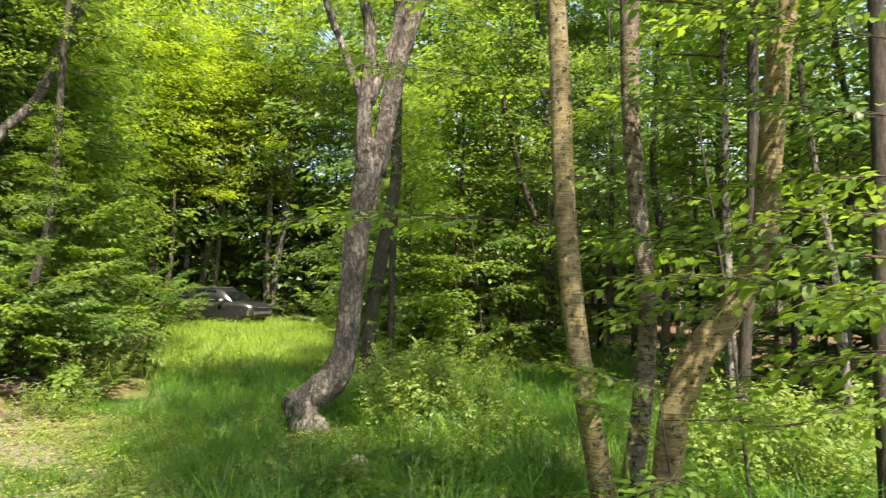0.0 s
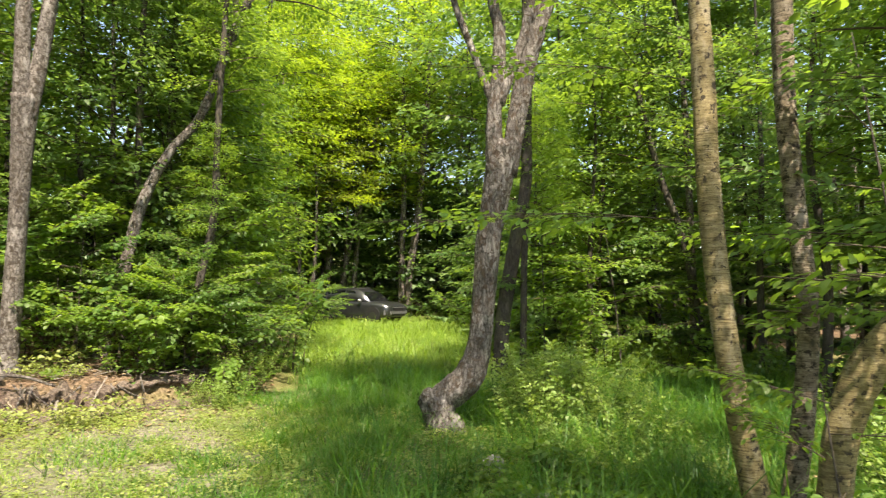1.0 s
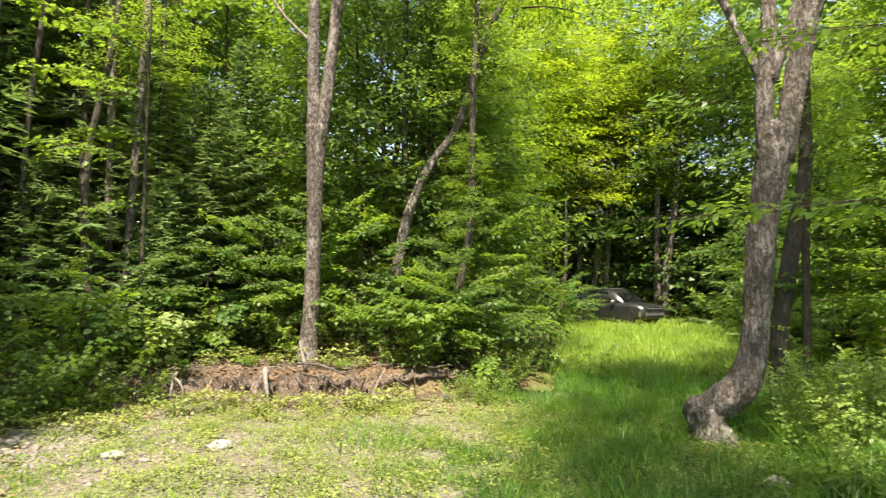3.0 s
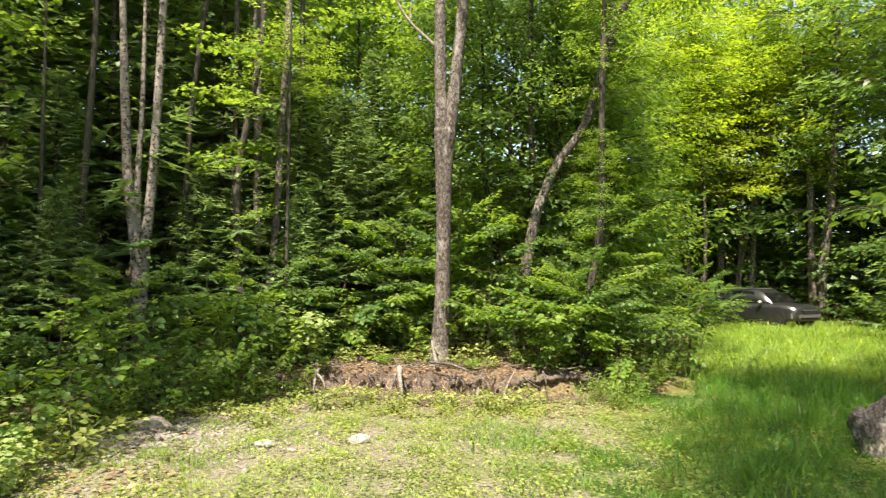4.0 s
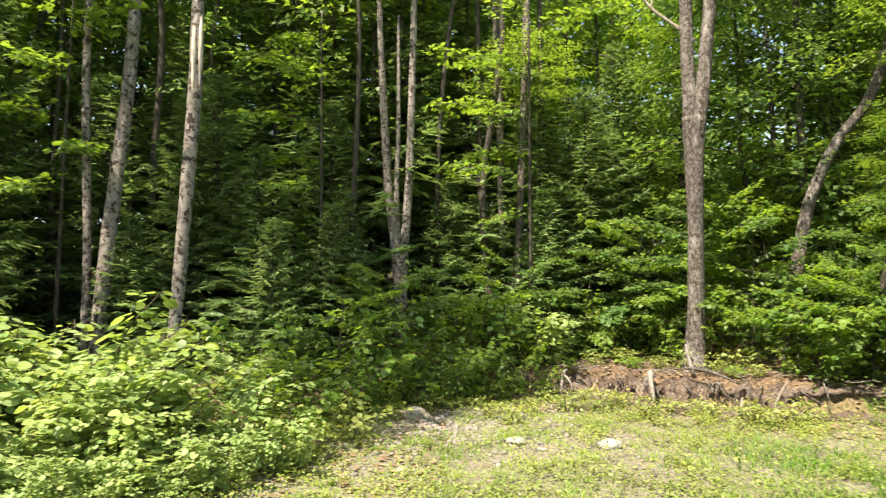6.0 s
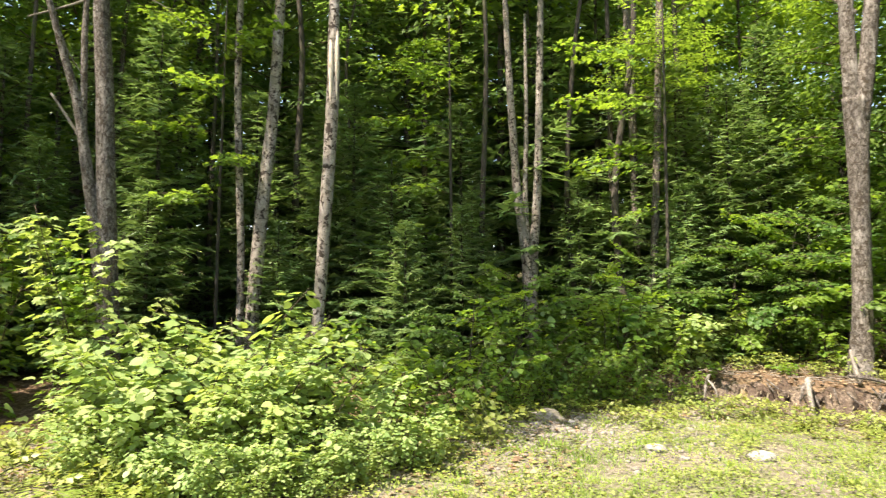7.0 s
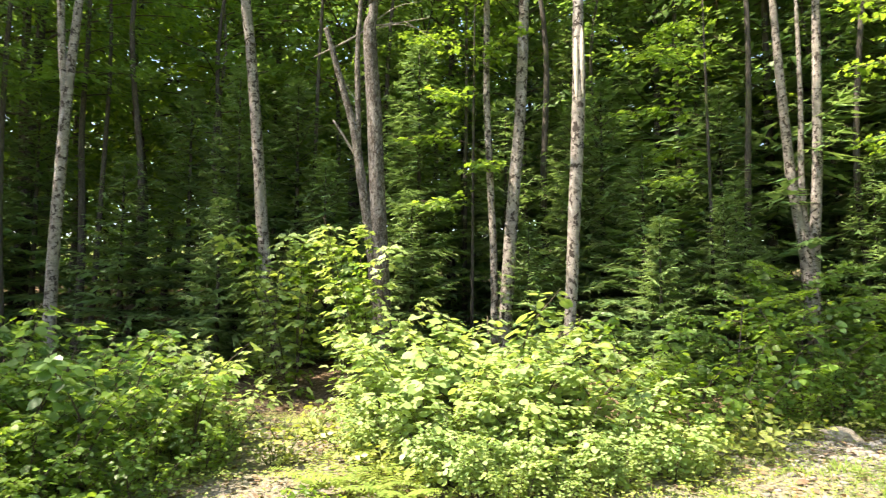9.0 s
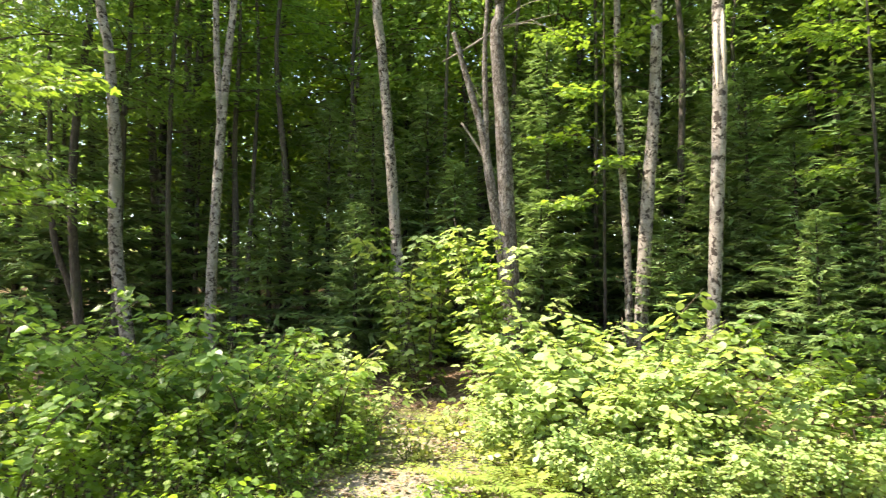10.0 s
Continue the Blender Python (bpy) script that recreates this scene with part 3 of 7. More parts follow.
def stemmed_tree(name, label, category, bark, stems, crowns=(), group="forest trees", sides=14, seed=0, flare=0.25, rough=0.012, lumps=0.02, dead=()):
    """A tree whose first stem stands on the ground; the others fork from it."""
    first = rooted(stems[0])
    base = np.array((first[0][0], first[0][1], ground_z(first[0][0], first[0][1])))
    tree = thing(name, base, label, category, group)
    under("trunk", trunk_mesh("trunk", first, base, bark, sides, 0, rough, lumps, seed, flare), tree)
    for k, pts in enumerate(stems[1:]):
        under("stem", trunk_mesh("stem", pts, base, bark, max(8, sides - 4), 0, rough, lumps, seed + k + 1), tree)
    for k, pts in enumerate(dead):
        under("dead_branch", trunk_mesh("dead_branch", pts, base, WOOD_DEAD, 7, 4, 0.02, 0.03, seed + 20 + k), tree, "bare grey dead branch")
    for key, (x, y, z), turn, scale, *flat in crowns:
        add_crown(tree, key, np.array((x, y, z)) - base, turn, scale, *flat)
    return tree


for k, (key, mat) in enumerate((("maple_a", LEAF_MAPLE), ("maple_b", LEAF_MAPLE), ("maple_c", LEAF_DEEP))):
    crown_meshes(key, mat, seed=10 + k, low=0.0, high=6.5, radius=2.8, limbs=26, per_limb=11, leaf=0.125, outline=KITE, count=24, length=1.0, profile="round", stem_r=0.035)
for k, (key, mat) in enumerate((("young_a", LEAF_MAPLE), ("young_b", LEAF_DEEP), ("young_c", LEAF_MAPLE), ("young_d", LEAF_DEEP))):
    crown_meshes(key, mat, seed=30 + k, low=0.0, high=5.5, radius=1.9, limbs=28, per_limb=10, leaf=0.105, outline=KITE, count=23, length=0.8, profile=("cone", "open")[k % 2], stem_r=0.022)
for k, (key, mat) in enumerate((("far_a", LEAF_MAPLE), ("far_b", LEAF_DEEP), ("far_c", LEAF_MAPLE))):
    crown_meshes(key, mat, seed=50 + k, low=0.0, high=11.0, radius=3.4, limbs=26, per_limb=9, leaf=0.21, outline=KITE, count=26, length=1.7, profile="open", stem_r=0.06)

crown_meshes("maple_gold", LEAF_SUNLIT, seed=13, low=0.0, high=6.5, radius=3.0, limbs=28, per_limb=12, leaf=0.125, outline=KITE, count=22, length=1.05, profile="round", stem_r=0.03)
crown_meshes("far_gold", LEAF_SUNLIT, seed=58, low=0.0, high=9.0, radius=3.8, limbs=32, per_limb=11, leaf=0.17, outline=KITE, count=21, length=1.5, profile="open", stem_r=0.06)
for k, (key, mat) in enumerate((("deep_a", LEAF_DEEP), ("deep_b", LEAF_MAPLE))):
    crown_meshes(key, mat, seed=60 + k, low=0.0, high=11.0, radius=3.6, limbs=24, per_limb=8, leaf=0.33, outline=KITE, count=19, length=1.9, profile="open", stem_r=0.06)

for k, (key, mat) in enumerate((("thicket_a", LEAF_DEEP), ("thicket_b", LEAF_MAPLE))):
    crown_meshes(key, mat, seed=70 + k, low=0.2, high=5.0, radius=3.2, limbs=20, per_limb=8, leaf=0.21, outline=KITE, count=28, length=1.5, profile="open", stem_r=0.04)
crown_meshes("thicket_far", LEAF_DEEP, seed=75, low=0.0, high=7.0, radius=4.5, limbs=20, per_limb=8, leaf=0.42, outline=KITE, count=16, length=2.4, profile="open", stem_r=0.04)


def slim_tree(name, label, category, az, d, tall, r, bark, crowns, lean=(0.0, 0.0), group="forest trees", seed=0):
    """A slender tree with a gently wandering stem. crowns: key, share of the height, scale."""
    rng = np.random.default_rng(seed)
    x, y = polar(az, d)
    z = ground_z(x, y)
    pts = []
    for k in (0.0, 0.25, 0.5, 0.75, 1.0):
        pts.append((x + lean[0] * k * tall + rng.normal(0, 0.012 * tall) * (k > 0), y + lean[1] * k * tall + rng.normal(0, 0.012 * tall) * (k > 0), z - 0.1 + k * tall, r * (1.05 - 0.8 * k)))
    tree = thing(name, (x, y, z), label, category, group)
    under("trunk", trunk_mesh("trunk", pts, np.array((x, y, z)), bark, 8, 4, 0.01, 0.02, seed, 0.3), tree)
    for key, share, scale, *flat in crowns:
        q = catmull(pts, 4)
        q = q[int(share * (len(q) - 1))]
        add_crown(tree, key, (q[0] - x, q[1] - y, q[2] - z), rng.uniform(0, 6.28), scale, *flat)
    return tree


# ---- the trees that stand out ----
stemmed_tree("crooked_maple", "old grey maple with a bent, swollen base and forked stems", "tree", BARK_GREY, [
    [(-1.47, 7.39, -0.10, 0.225), (-1.49, 7.39, 0.06, 0.190), (-1.51, 7.39, 0.20, 0.186), (-1.53, 7.39, 0.31, 0.200), (-1.54, 7.39, 0.39, 0.208), (-1.54, 7.39, 0.435, 0.185), (-1.53, 7.39, 0.455, 0.10), (-1.53, 7.39, 0.46, 0.02)],
    [(-1.70, 7.39, 0.335, 0.05), (-1.58, 7.39, 0.355, 0.125), (-1.44, 7.40, 0.43, 0.168), (-1.30, 7.42, 0.535, 0.184), (-1.18, 7.43, 0.67, 0.172), (-1.095, 7.44, 0.86, 0.143), (-1.050, 7.45, 1.10, 0.132), (-1.01, 7.46, 1.47, 0.131), (-0.97, 7.47, 1.93, 0.141), (-0.91, 7.48, 2.53, 0.146), (-0.81, 7.49, 3.06, 0.159), (-0.76, 7.49, 3.40, 0.142)],
    [(-0.86, 7.45, 2.99, 0.104), (-0.88, 7.45, 3.65, 0.096), (-0.83, 7.46, 4.21, 0.080), (-0.81, 7.46, 4.75, 0.069), (-0.88, 7.45, 5.09, 0.063), (-0.92, 7.44, 5.93, 0.058), (-0.80, 7.46, 7.22, 0.048)],
    [(-0.85, 7.45, 3.78, 0.053), (-1.02, 7.45, 4.19, 0.042), (-1.15, 7.45, 4.56, 0.040), (-1.34, 7.44, 5.09, 0.036), (-1.49, 7.41, 5.71, 0.031), (-1.73, 7.38, 6.59, 0.023)],
    [(-0.73, 7.52, 2.99, 0.110), (-0.58, 7.53, 3.82, 0.107), (-0.44, 7.54, 4.51, 0.108), (-0.25, 7.55, 5.14, 0.101), (-0.08, 7.56, 6.00, 0.090), (0.16, 7.56, 7.30, 0.067)],
    [(-0.81, 7.45, 3.83, 0.060), (-0.64, 7.47, 4.32, 0.057), (-0.48, 7.49, 4.82, 0.055), (-0.40, 7.51, 5.44, 0.046), (-0.36, 7.53, 6.58, 0.036)],
# The two upper crowns are added above the view to shade the lane.
], crowns=[("maple_a", (-0.83, 7.59, 6.35), 0.3, 0.6), ("maple_b", (0.25, 7.89, 6.74), 2.0, 0.58), ("maple_a", (-0.7, 6.3, 8.4), 1.2, 0.58), ("maple_b", (1.6, 6.6, 8.6), 2.9, 0.6)], sides=36, seed=3, flare=0.10, rough=0.045, lumps=0.035)

stemmed_tree("forked_bank_tree", "tall grey-barked tree forking in two above the bank", "tree", BARK_BROWN, [
    [(-7.83, 7.69, 0.44, 0.175), (-7.81, 7.70, 0.75, 0.150), (-7.78, 7.73, 1.43, 0.130), (-7.77, 7.75, 2.72, 0.127), (-7.76, 7.75, 3.85, 0.150), (-7.76, 7.76, 4.47, 0.17)],
    [(-7.78, 7.73, 4.13, 0.114), (-7.80, 7.71, 5.37, 0.105), (-7.81, 7.71, 6.54, 0.096), (-7.82, 7.69, 8.02, 0.078), (-7.86, 7.65, 9.52, 0.059)],
    [(-7.72, 7.79, 4.13, 0.114), (-7.62, 7.89, 5.21, 0.106), (-7.53, 7.99, 6.59, 0.097), (-7.40, 8.10, 8.12, 0.079), (-7.32, 8.18, 9.68, 0.060)],
], crowns=[("maple_b", (-7.66, 7.94, 8.13), 1.0, 1.0)], dead=[[(-7.72, 7.79, 5.73, 0.034), (-7.95, 7.60, 6.05, 0.028), (-8.18, 7.34, 6.38, 0.024), (-8.36, 7.17, 6.82, 0.020), (-8.42, 7.10, 7.42, 0.013)], [(-8.18, 7.34, 6.38, 0.014), (-8.20, 7.38, 6.75, 0.010), (-8.12, 7.45, 7.25, 0.006)]], sides=26, seed=11, flare=0.55, rough=0.03)

BIRCHES = "yellow birches in one clump"
stemmed_tree("yellow_birch", "yellow birch with golden-tan ringed bark", "tree", BARK_GOLD, [
    [(1.13, 4.26, 0.14, 0.084), (1.09, 4.26, 0.31, 0.082), (1.01, 4.28, 0.77, 0.075), (0.95, 4.29, 1.17, 0.074), (0.90, 4.31, 1.68, 0.073), (0.86, 4.31, 2.32, 0.071), (0.85, 4.31, 2.90, 0.070), (0.83, 4.32, 3.61, 0.064), (0.79, 4.32, 4.42, 0.058), (0.75, 4.33, 6.15, 0.047), (0.76, 4.39, 7.92, 0.034)],
], crowns=[("maple_a", (1.3, 4.4, 6.9), 0.0, 0.3)], group=BIRCHES, sides=20, seed=21)
stemmed_tree("yellow_birch", "yellow birch with dark mottled, peeling bark", "tree", BARK_MOTTLED, [
    [(1.31, 4.52, 0.05, 0.080), (1.34, 4.51, 0.35, 0.073), (1.42, 4.49, 0.92, 0.066), (1.46, 4.48, 1.53, 0.061), (1.41, 4.49, 2.19, 0.062), (1.38, 4.50, 2.87, 0.065), (1.38, 4.50, 3.69, 0.066), (1.39, 4.50, 4.53, 0.057), (1.44, 4.49, 7.33, 0.037)],
], crowns=[("maple_b", (1.5, 4.70, 6.9), 1.4, 0.28)], group=BIRCHES, sides=20, seed=22)
stemmed_tree("yellow_birch", "thick yellow birch leaning out, then bending upright", "tree", BARK_GOLD, [
    [(1.42, 4.17, 0.17, 0.100), (1.45, 4.16, 0.44, 0.090), (1.50, 4.14, 0.83, 0.093), (1.63, 4.09, 1.21, 0.099), (1.84, 4.01, 1.54, 0.086), (1.99, 3.93, 1.92, 0.075), (2.03, 3.91, 2.36, 0.072), (2.08, 3.88, 2.88, 0.073), (2.13, 3.85, 3.39, 0.073), (2.19, 3.83, 4.09, 0.063), (2.28, 3.78, 5.57, 0.047), (2.33, 3.81, 7.55, 0.032)],
], crowns=[("maple_c", (2.33, 3.81, 7.2), 2.5, 0.3)], group=BIRCHES, sides=22, seed=23)

# Unseen tree added beside the standpoint so its crowns shade the lane.
stemmed_tree("unseen_shade_maple", "unseen grey maple added to shade the lane", "tree", BARK_BROWN, [
    [(3.9, -1.9, 0.0, 0.19), (3.8, -1.7, 2.0, 0.17), (3.4, -1.3, 4.2, 0.15), (2.7, -0.9, 6.2, 0.12), (2.3, -0.6, 8.5, 0.08), (2.0, -0.5, 12.0, 0.04)],
    [(2.9, -1.0, 5.7, 0.09), (1.6, -0.6, 7.4, 0.07), (1.0, 1.2, 9.0, 0.05), (0.2, 2.4, 10.4, 0.03)],
], crowns=[("maple_c", (2.1, -0.5, 6.4), 0.4, 0.62), ("maple_b", (1.0, 0.2, 8.4), 1.1, 0.50), ("maple_a", (0.2, 2.6, 7.9), 2.4, 0.56)], sides=14, seed=24)

WHITES = "pale slender birches"
GREYS = "grey trunks at the forest edge"


def edge_tree(bark, label, stems, crowns, group=GREYS, name="forest_tree", seed=0, **kw):
    return stemmed_tree(name, label, "tree", bark, stems, crowns, group, seed=seed, **kw)


edge_tree(BARK_DARK, "dark leaning maple trunk in the undergrowth", [[(-1.25, 11.51, 0.95, 0.133), (-1.17, 11.52, 1.60, 0.133), (-0.99, 11.54, 2.62, 0.124), (-0.81, 11.56, 3.66, 0.104), (-0.81, 11.56, 4.91, 0.094), (-0.78, 11.56, 7.04, 0.080), (-0.79, 11.59, 9.41, 0.05)], [(-0.89, 11.55, 0.13, 0.062), (-0.85, 11.55, 2.32, 0.062), (-0.77, 11.56, 3.86, 0.057), (-0.73, 11.56, 5.44, 0.04)]], [("maple_a", (-0.78, 11.59, 6.6), 0.5, 0.36), ("young_a", (-0.54, 11.69, 2.6), 0.5, 0.45)], seed=31)
edge_tree(BARK_SLIM, "slim grey trunk beside the parked car", [[(-8.99, 32.86, 0.28, 0.161), (-9.01, 32.86, 2.74, 0.162), (-8.92, 32.88, 6.56, 0.149), (-8.95, 32.87, 12.88, 0.10)]], [("far_a", (-8.93, 32.92, 6.47), 0.2, 0.9)], seed=32)
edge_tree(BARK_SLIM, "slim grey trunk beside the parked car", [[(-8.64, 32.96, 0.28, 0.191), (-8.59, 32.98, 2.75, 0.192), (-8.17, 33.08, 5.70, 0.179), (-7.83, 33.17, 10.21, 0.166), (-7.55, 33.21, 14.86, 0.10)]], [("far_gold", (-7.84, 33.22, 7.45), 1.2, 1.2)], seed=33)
edge_tree(BARK_BROWN, "leaning maple with a forked, leafy top", [[(-7.62, 9.38, 0.79, 0.116), (-7.48, 9.48, 1.51, 0.106), (-7.24, 9.67, 3.09, 0.097), (-6.90, 9.91, 4.06, 0.081), (-6.47, 10.21, 4.84, 0.077), (-5.97, 10.51, 6.63, 0.078), (-5.59, 10.73, 7.53, 0.067), (-5.14, 10.95, 8.67, 0.056)], [(-5.99, 10.49, 6.52, 0.061), (-6.04, 10.47, 7.31, 0.056), (-6.07, 10.45, 8.44, 0.045)]], [("maple_a", (-5.4, 10.84, 7.0), 0.7, 0.85)], seed=34)
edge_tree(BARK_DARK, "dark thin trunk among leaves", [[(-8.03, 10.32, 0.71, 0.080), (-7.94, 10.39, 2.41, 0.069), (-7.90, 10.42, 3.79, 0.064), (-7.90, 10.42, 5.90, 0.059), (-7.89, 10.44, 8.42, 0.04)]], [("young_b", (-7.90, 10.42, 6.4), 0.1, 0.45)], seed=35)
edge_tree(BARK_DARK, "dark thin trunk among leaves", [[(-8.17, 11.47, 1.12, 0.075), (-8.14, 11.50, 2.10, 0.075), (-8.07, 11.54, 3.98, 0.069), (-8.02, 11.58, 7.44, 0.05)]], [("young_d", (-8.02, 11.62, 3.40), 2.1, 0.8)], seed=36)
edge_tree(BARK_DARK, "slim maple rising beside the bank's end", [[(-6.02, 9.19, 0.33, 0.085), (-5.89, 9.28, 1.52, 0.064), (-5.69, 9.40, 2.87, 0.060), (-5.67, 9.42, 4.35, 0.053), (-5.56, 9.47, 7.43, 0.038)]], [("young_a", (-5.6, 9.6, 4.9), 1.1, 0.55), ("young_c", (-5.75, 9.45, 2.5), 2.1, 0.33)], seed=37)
for k, pts in enumerate((
        [(-15.02, 31.18, 0.42, 0.127), (-15.08, 31.15, 3.77, 0.128), (-15.10, 31.14, 5.94, 0.132), (-15.15, 31.11, 13.43, 0.095)],
        [(-13.77, 31.71, 0.42, 0.127), (-14.49, 31.43, 5.31, 0.128), (-14.66, 31.35, 13.43, 0.084)],
        [(-12.89, 32.07, 0.12, 0.154), (-12.82, 32.10, 3.77, 0.155), (-12.76, 32.13, 6.86, 0.142), (-12.68, 32.17, 14.02, 0.095)],
        [(-12.36, 32.29, 0.43, 0.140), (-11.78, 32.51, 4.38, 0.141), (-10.89, 32.82, 8.36, 0.127), (-10.17, 33.02, 12.87, 0.084)],
        [(-11.72, 32.76, 0.13, 0.140), (-11.49, 32.83, 4.38, 0.141), (-11.19, 32.95, 7.44, 0.127), (-10.27, 33.20, 11.74, 0.084)])):
    x, y, z, _ = pts[-1]
    edge_tree(BARK_WHITE, "slender grey trunk back in the woods", [pts], [(("far_a", "far_gold", "far_gold", "far_a", "far_gold")[k], (x, y, 6.2), k * 1.3, 0.75)], seed=40 + k, sides=10)
edge_tree(BARK_WHITE, "three pale birch stems from one base", [
    [(-12.31, 4.39, 1.10, 0.150), (-12.33, 4.36, 1.75, 0.140), (-12.34, 4.30, 2.45, 0.110), (-12.39, 4.14, 3.69, 0.090), (-12.43, 4.04, 5.35, 0.078), (-12.45, 3.96, 6.91, 0.062), (-12.47, 3.88, 9.07, 0.045)],
    [(-12.31, 4.40, 1.50, 0.100), (-12.29, 4.45, 2.60, 0.098), (-12.27, 4.53, 3.82, 0.088), (-12.26, 4.57, 5.18, 0.080), (-12.24, 4.62, 7.48, 0.065), (-12.22, 4.66, 9.24, 0.050)],
    [(-12.33, 4.34, 2.41, 0.060), (-12.34, 4.29, 3.70, 0.054), (-12.33, 4.32, 5.15, 0.044), (-12.33, 4.31, 7.45, 0.028)]], [("maple_c", (-12.41, 4.28, 8.4), 0.9, 0.7)], WHITES, "birch_clump", seed=50)
edge_tree(BARK_DARK, "dark trunk in the shade of the woods", [[(-12.56, 6.36, 1.33, 0.062), (-12.58, 6.32, 3.70, 0.063), (-12.59, 6.30, 6.20, 0.052), (-12.56, 6.26, 8.92, 0.037)]], [("maple_b", (-12.56, 6.26, 8.74), 0.4, 0.37)], seed=51)
edge_tree(BARK_SLIM, "straight grey trunk in the woods", [[(-12.35, 6.76, 1.39, 0.074), (-12.37, 6.72, 4.34, 0.081), (-12.38, 6.71, 6.23, 0.083), (-12.42, 6.63, 8.15, 0.076), (-12.45, 6.58, 10.90, 0.055)]], [("maple_a", (-12.47, 6.56, 8.7), 2.4, 0.55)], seed=52)
edge_tree(BARK_SLIM, "straight grey trunk with bright young leaves", [[(-11.37, 6.47, 1.17, 0.079), (-11.33, 6.54, 2.20, 0.075), (-11.28, 6.62, 4.16, 0.070), (-11.24, 6.68, 5.93, 0.071), (-11.21, 6.74, 7.74, 0.066), (-11.18, 6.80, 9.91, 0.046)]], [("maple_a", (-11.18, 6.77, 5.37), 1.4, 0.45, 0.5)], seed=53)
# The last two crowns hang out of view, added to shade firs and shrubs.
edge_tree(BARK_WHITE, "pale birch with a torn scar high up", [[(-8.41, 0.09, 0.44, 0.076), (-8.40, 0.14, 1.10, 0.076), (-8.41, 0.21, 2.46, 0.079), (-8.40, 0.27, 3.62, 0.083), (-8.40, 0.30, 4.39, 0.084), (-8.40, 0.30, 5.24, 0.071), (-8.40, 0.33, 6.70, 0.059), (-8.40, 0.34, 8.73, 0.037)]], [("maple_b", (-8.40, 0.31, 8.1), 0.0, 0.38), ("maple_c", (-6.9, -0.6, 7.6), 0.8, 0.5), ("maple_b", (-8.8, -1.4, 7.7), 2.1, 0.66)], WHITES, "birch_tree", seed=54, sides=18)
# Its second crown is an unseen extra that darkens the firs behind.
edge_tree(BARK_WHITE, "pale grey birch leaning slightly", [[(-11.06, -0.91, 1.00, 0.117), (-11.07, -0.86, 1.83, 0.112), (-11.08, -0.76, 3.24, 0.109), (-11.09, -0.62, 4.85, 0.097), (-11.09, -0.55, 6.60, 0.088), (-11.10, -0.46, 9.42, 0.055)]], [("maple_a", (-11.09, -0.51, 8.7), 1.7, 0.62), ("maple_c", (-10.3, -2.4, 8.0), 0.4, 0.5)], WHITES, "birch_tree", seed=55, sides=16)
edge_tree(BARK_WHITE, "thin white birch with dark lichen patches", [[(-11.25, -1.11, 0.99, 0.066), (-11.25, -1.12, 2.32, 0.063), (-11.24, -1.17, 3.58, 0.063), (-11.24, -1.23, 5.26, 0.059), (-11.24, -1.22, 6.78, 0.055), (-11.24, -1.20, 9.42, 0.037)]], [("young_c", (-11.26, -1.21, 7.2), 0.6, 0.45)], WHITES, "birch_tree", seed=56)
edge_tree(BARK_BROWN, "twin-stemmed grey tree with broken dead limbs", [
    [(-9.74, -2.66, 0.60, 0.130), (-9.72, -2.72, 1.82, 0.132), (-9.70, -2.79, 3.15, 0.124), (-9.69, -2.85, 4.51, 0.118), (-9.66, -2.93, 5.82, 0.106), (-9.68, -2.87, 6.38, 0.068), (-9.70, -2.81, 8.91, 0.046)],
    [(-9.72, -2.72, 0.48, 0.089), (-9.68, -2.86, 2.18, 0.083), (-9.63, -3.03, 3.43, 0.075), (-9.59, -3.16, 4.25, 0.063), (-9.53, -3.33, 4.90, 0.051), (-9.46, -3.50, 5.55, 0.042), (-9.44, -3.58, 5.84, 0.039)],
    [(-9.62, -3.07, 3.54, 0.046), (-9.61, -3.10, 4.70, 0.046), (-9.61, -3.11, 5.63, 0.038), (-9.62, -3.07, 6.39, 0.034), (-9.61, -3.09, 7.82, 0.026)],
    # This limb and the crown at its end are unseen additions shading the shrubs.
    [(-9.68, -2.90, 6.30, 0.060), (-8.6, -2.9, 7.5, 0.050), (-6.8, -3.0, 9.0, 0.035), (-5.6, -3.0, 10.4, 0.020)]],
    [("maple_c", (-9.68, -2.92, 8.53), 0.0, 0.30), ("maple_c", (-5.6, -3.0, 7.8), 1.7, 0.48)], seed=57, sides=18,
    dead=[[(-9.62, -3.07, 3.71, 0.023), (-9.55, -3.28, 4.07, 0.020), (-9.48, -3.46, 4.36, 0.015)], [(-9.66, -2.91, 5.91, 0.020), (-9.55, -3.26, 5.66, 0.016), (-9.37, -3.75, 5.36, 0.010)], [(-9.66, -2.92, 5.92, 0.017), (-9.77, -2.57, 5.98, 0.013), (-9.90, -2.00, 6.09, 0.005)], [(-9.66, -2.92, 5.85, 0.010), (-9.75, -2.45, 5.95, 0.007), (-9.85, -1.95, 5.80, 0.003)], [(-9.66, -2.92, 5.95, 0.010), (-9.75, -2.50, 6.25, 0.007), (-9.85, -2.10, 6.35, 0.003)], [(-9.80, -2.40, 6.02, 0.007), (-9.90, -2.10, 5.85, 0.005), (-9.95, -1.80, 5.60, 0.002)], [(-9.62, -3.07, 4.60, 0.009), (-9.56, -3.28, 4.95, 0.006), (-9.52, -3.40, 5.30, 0.003)]])
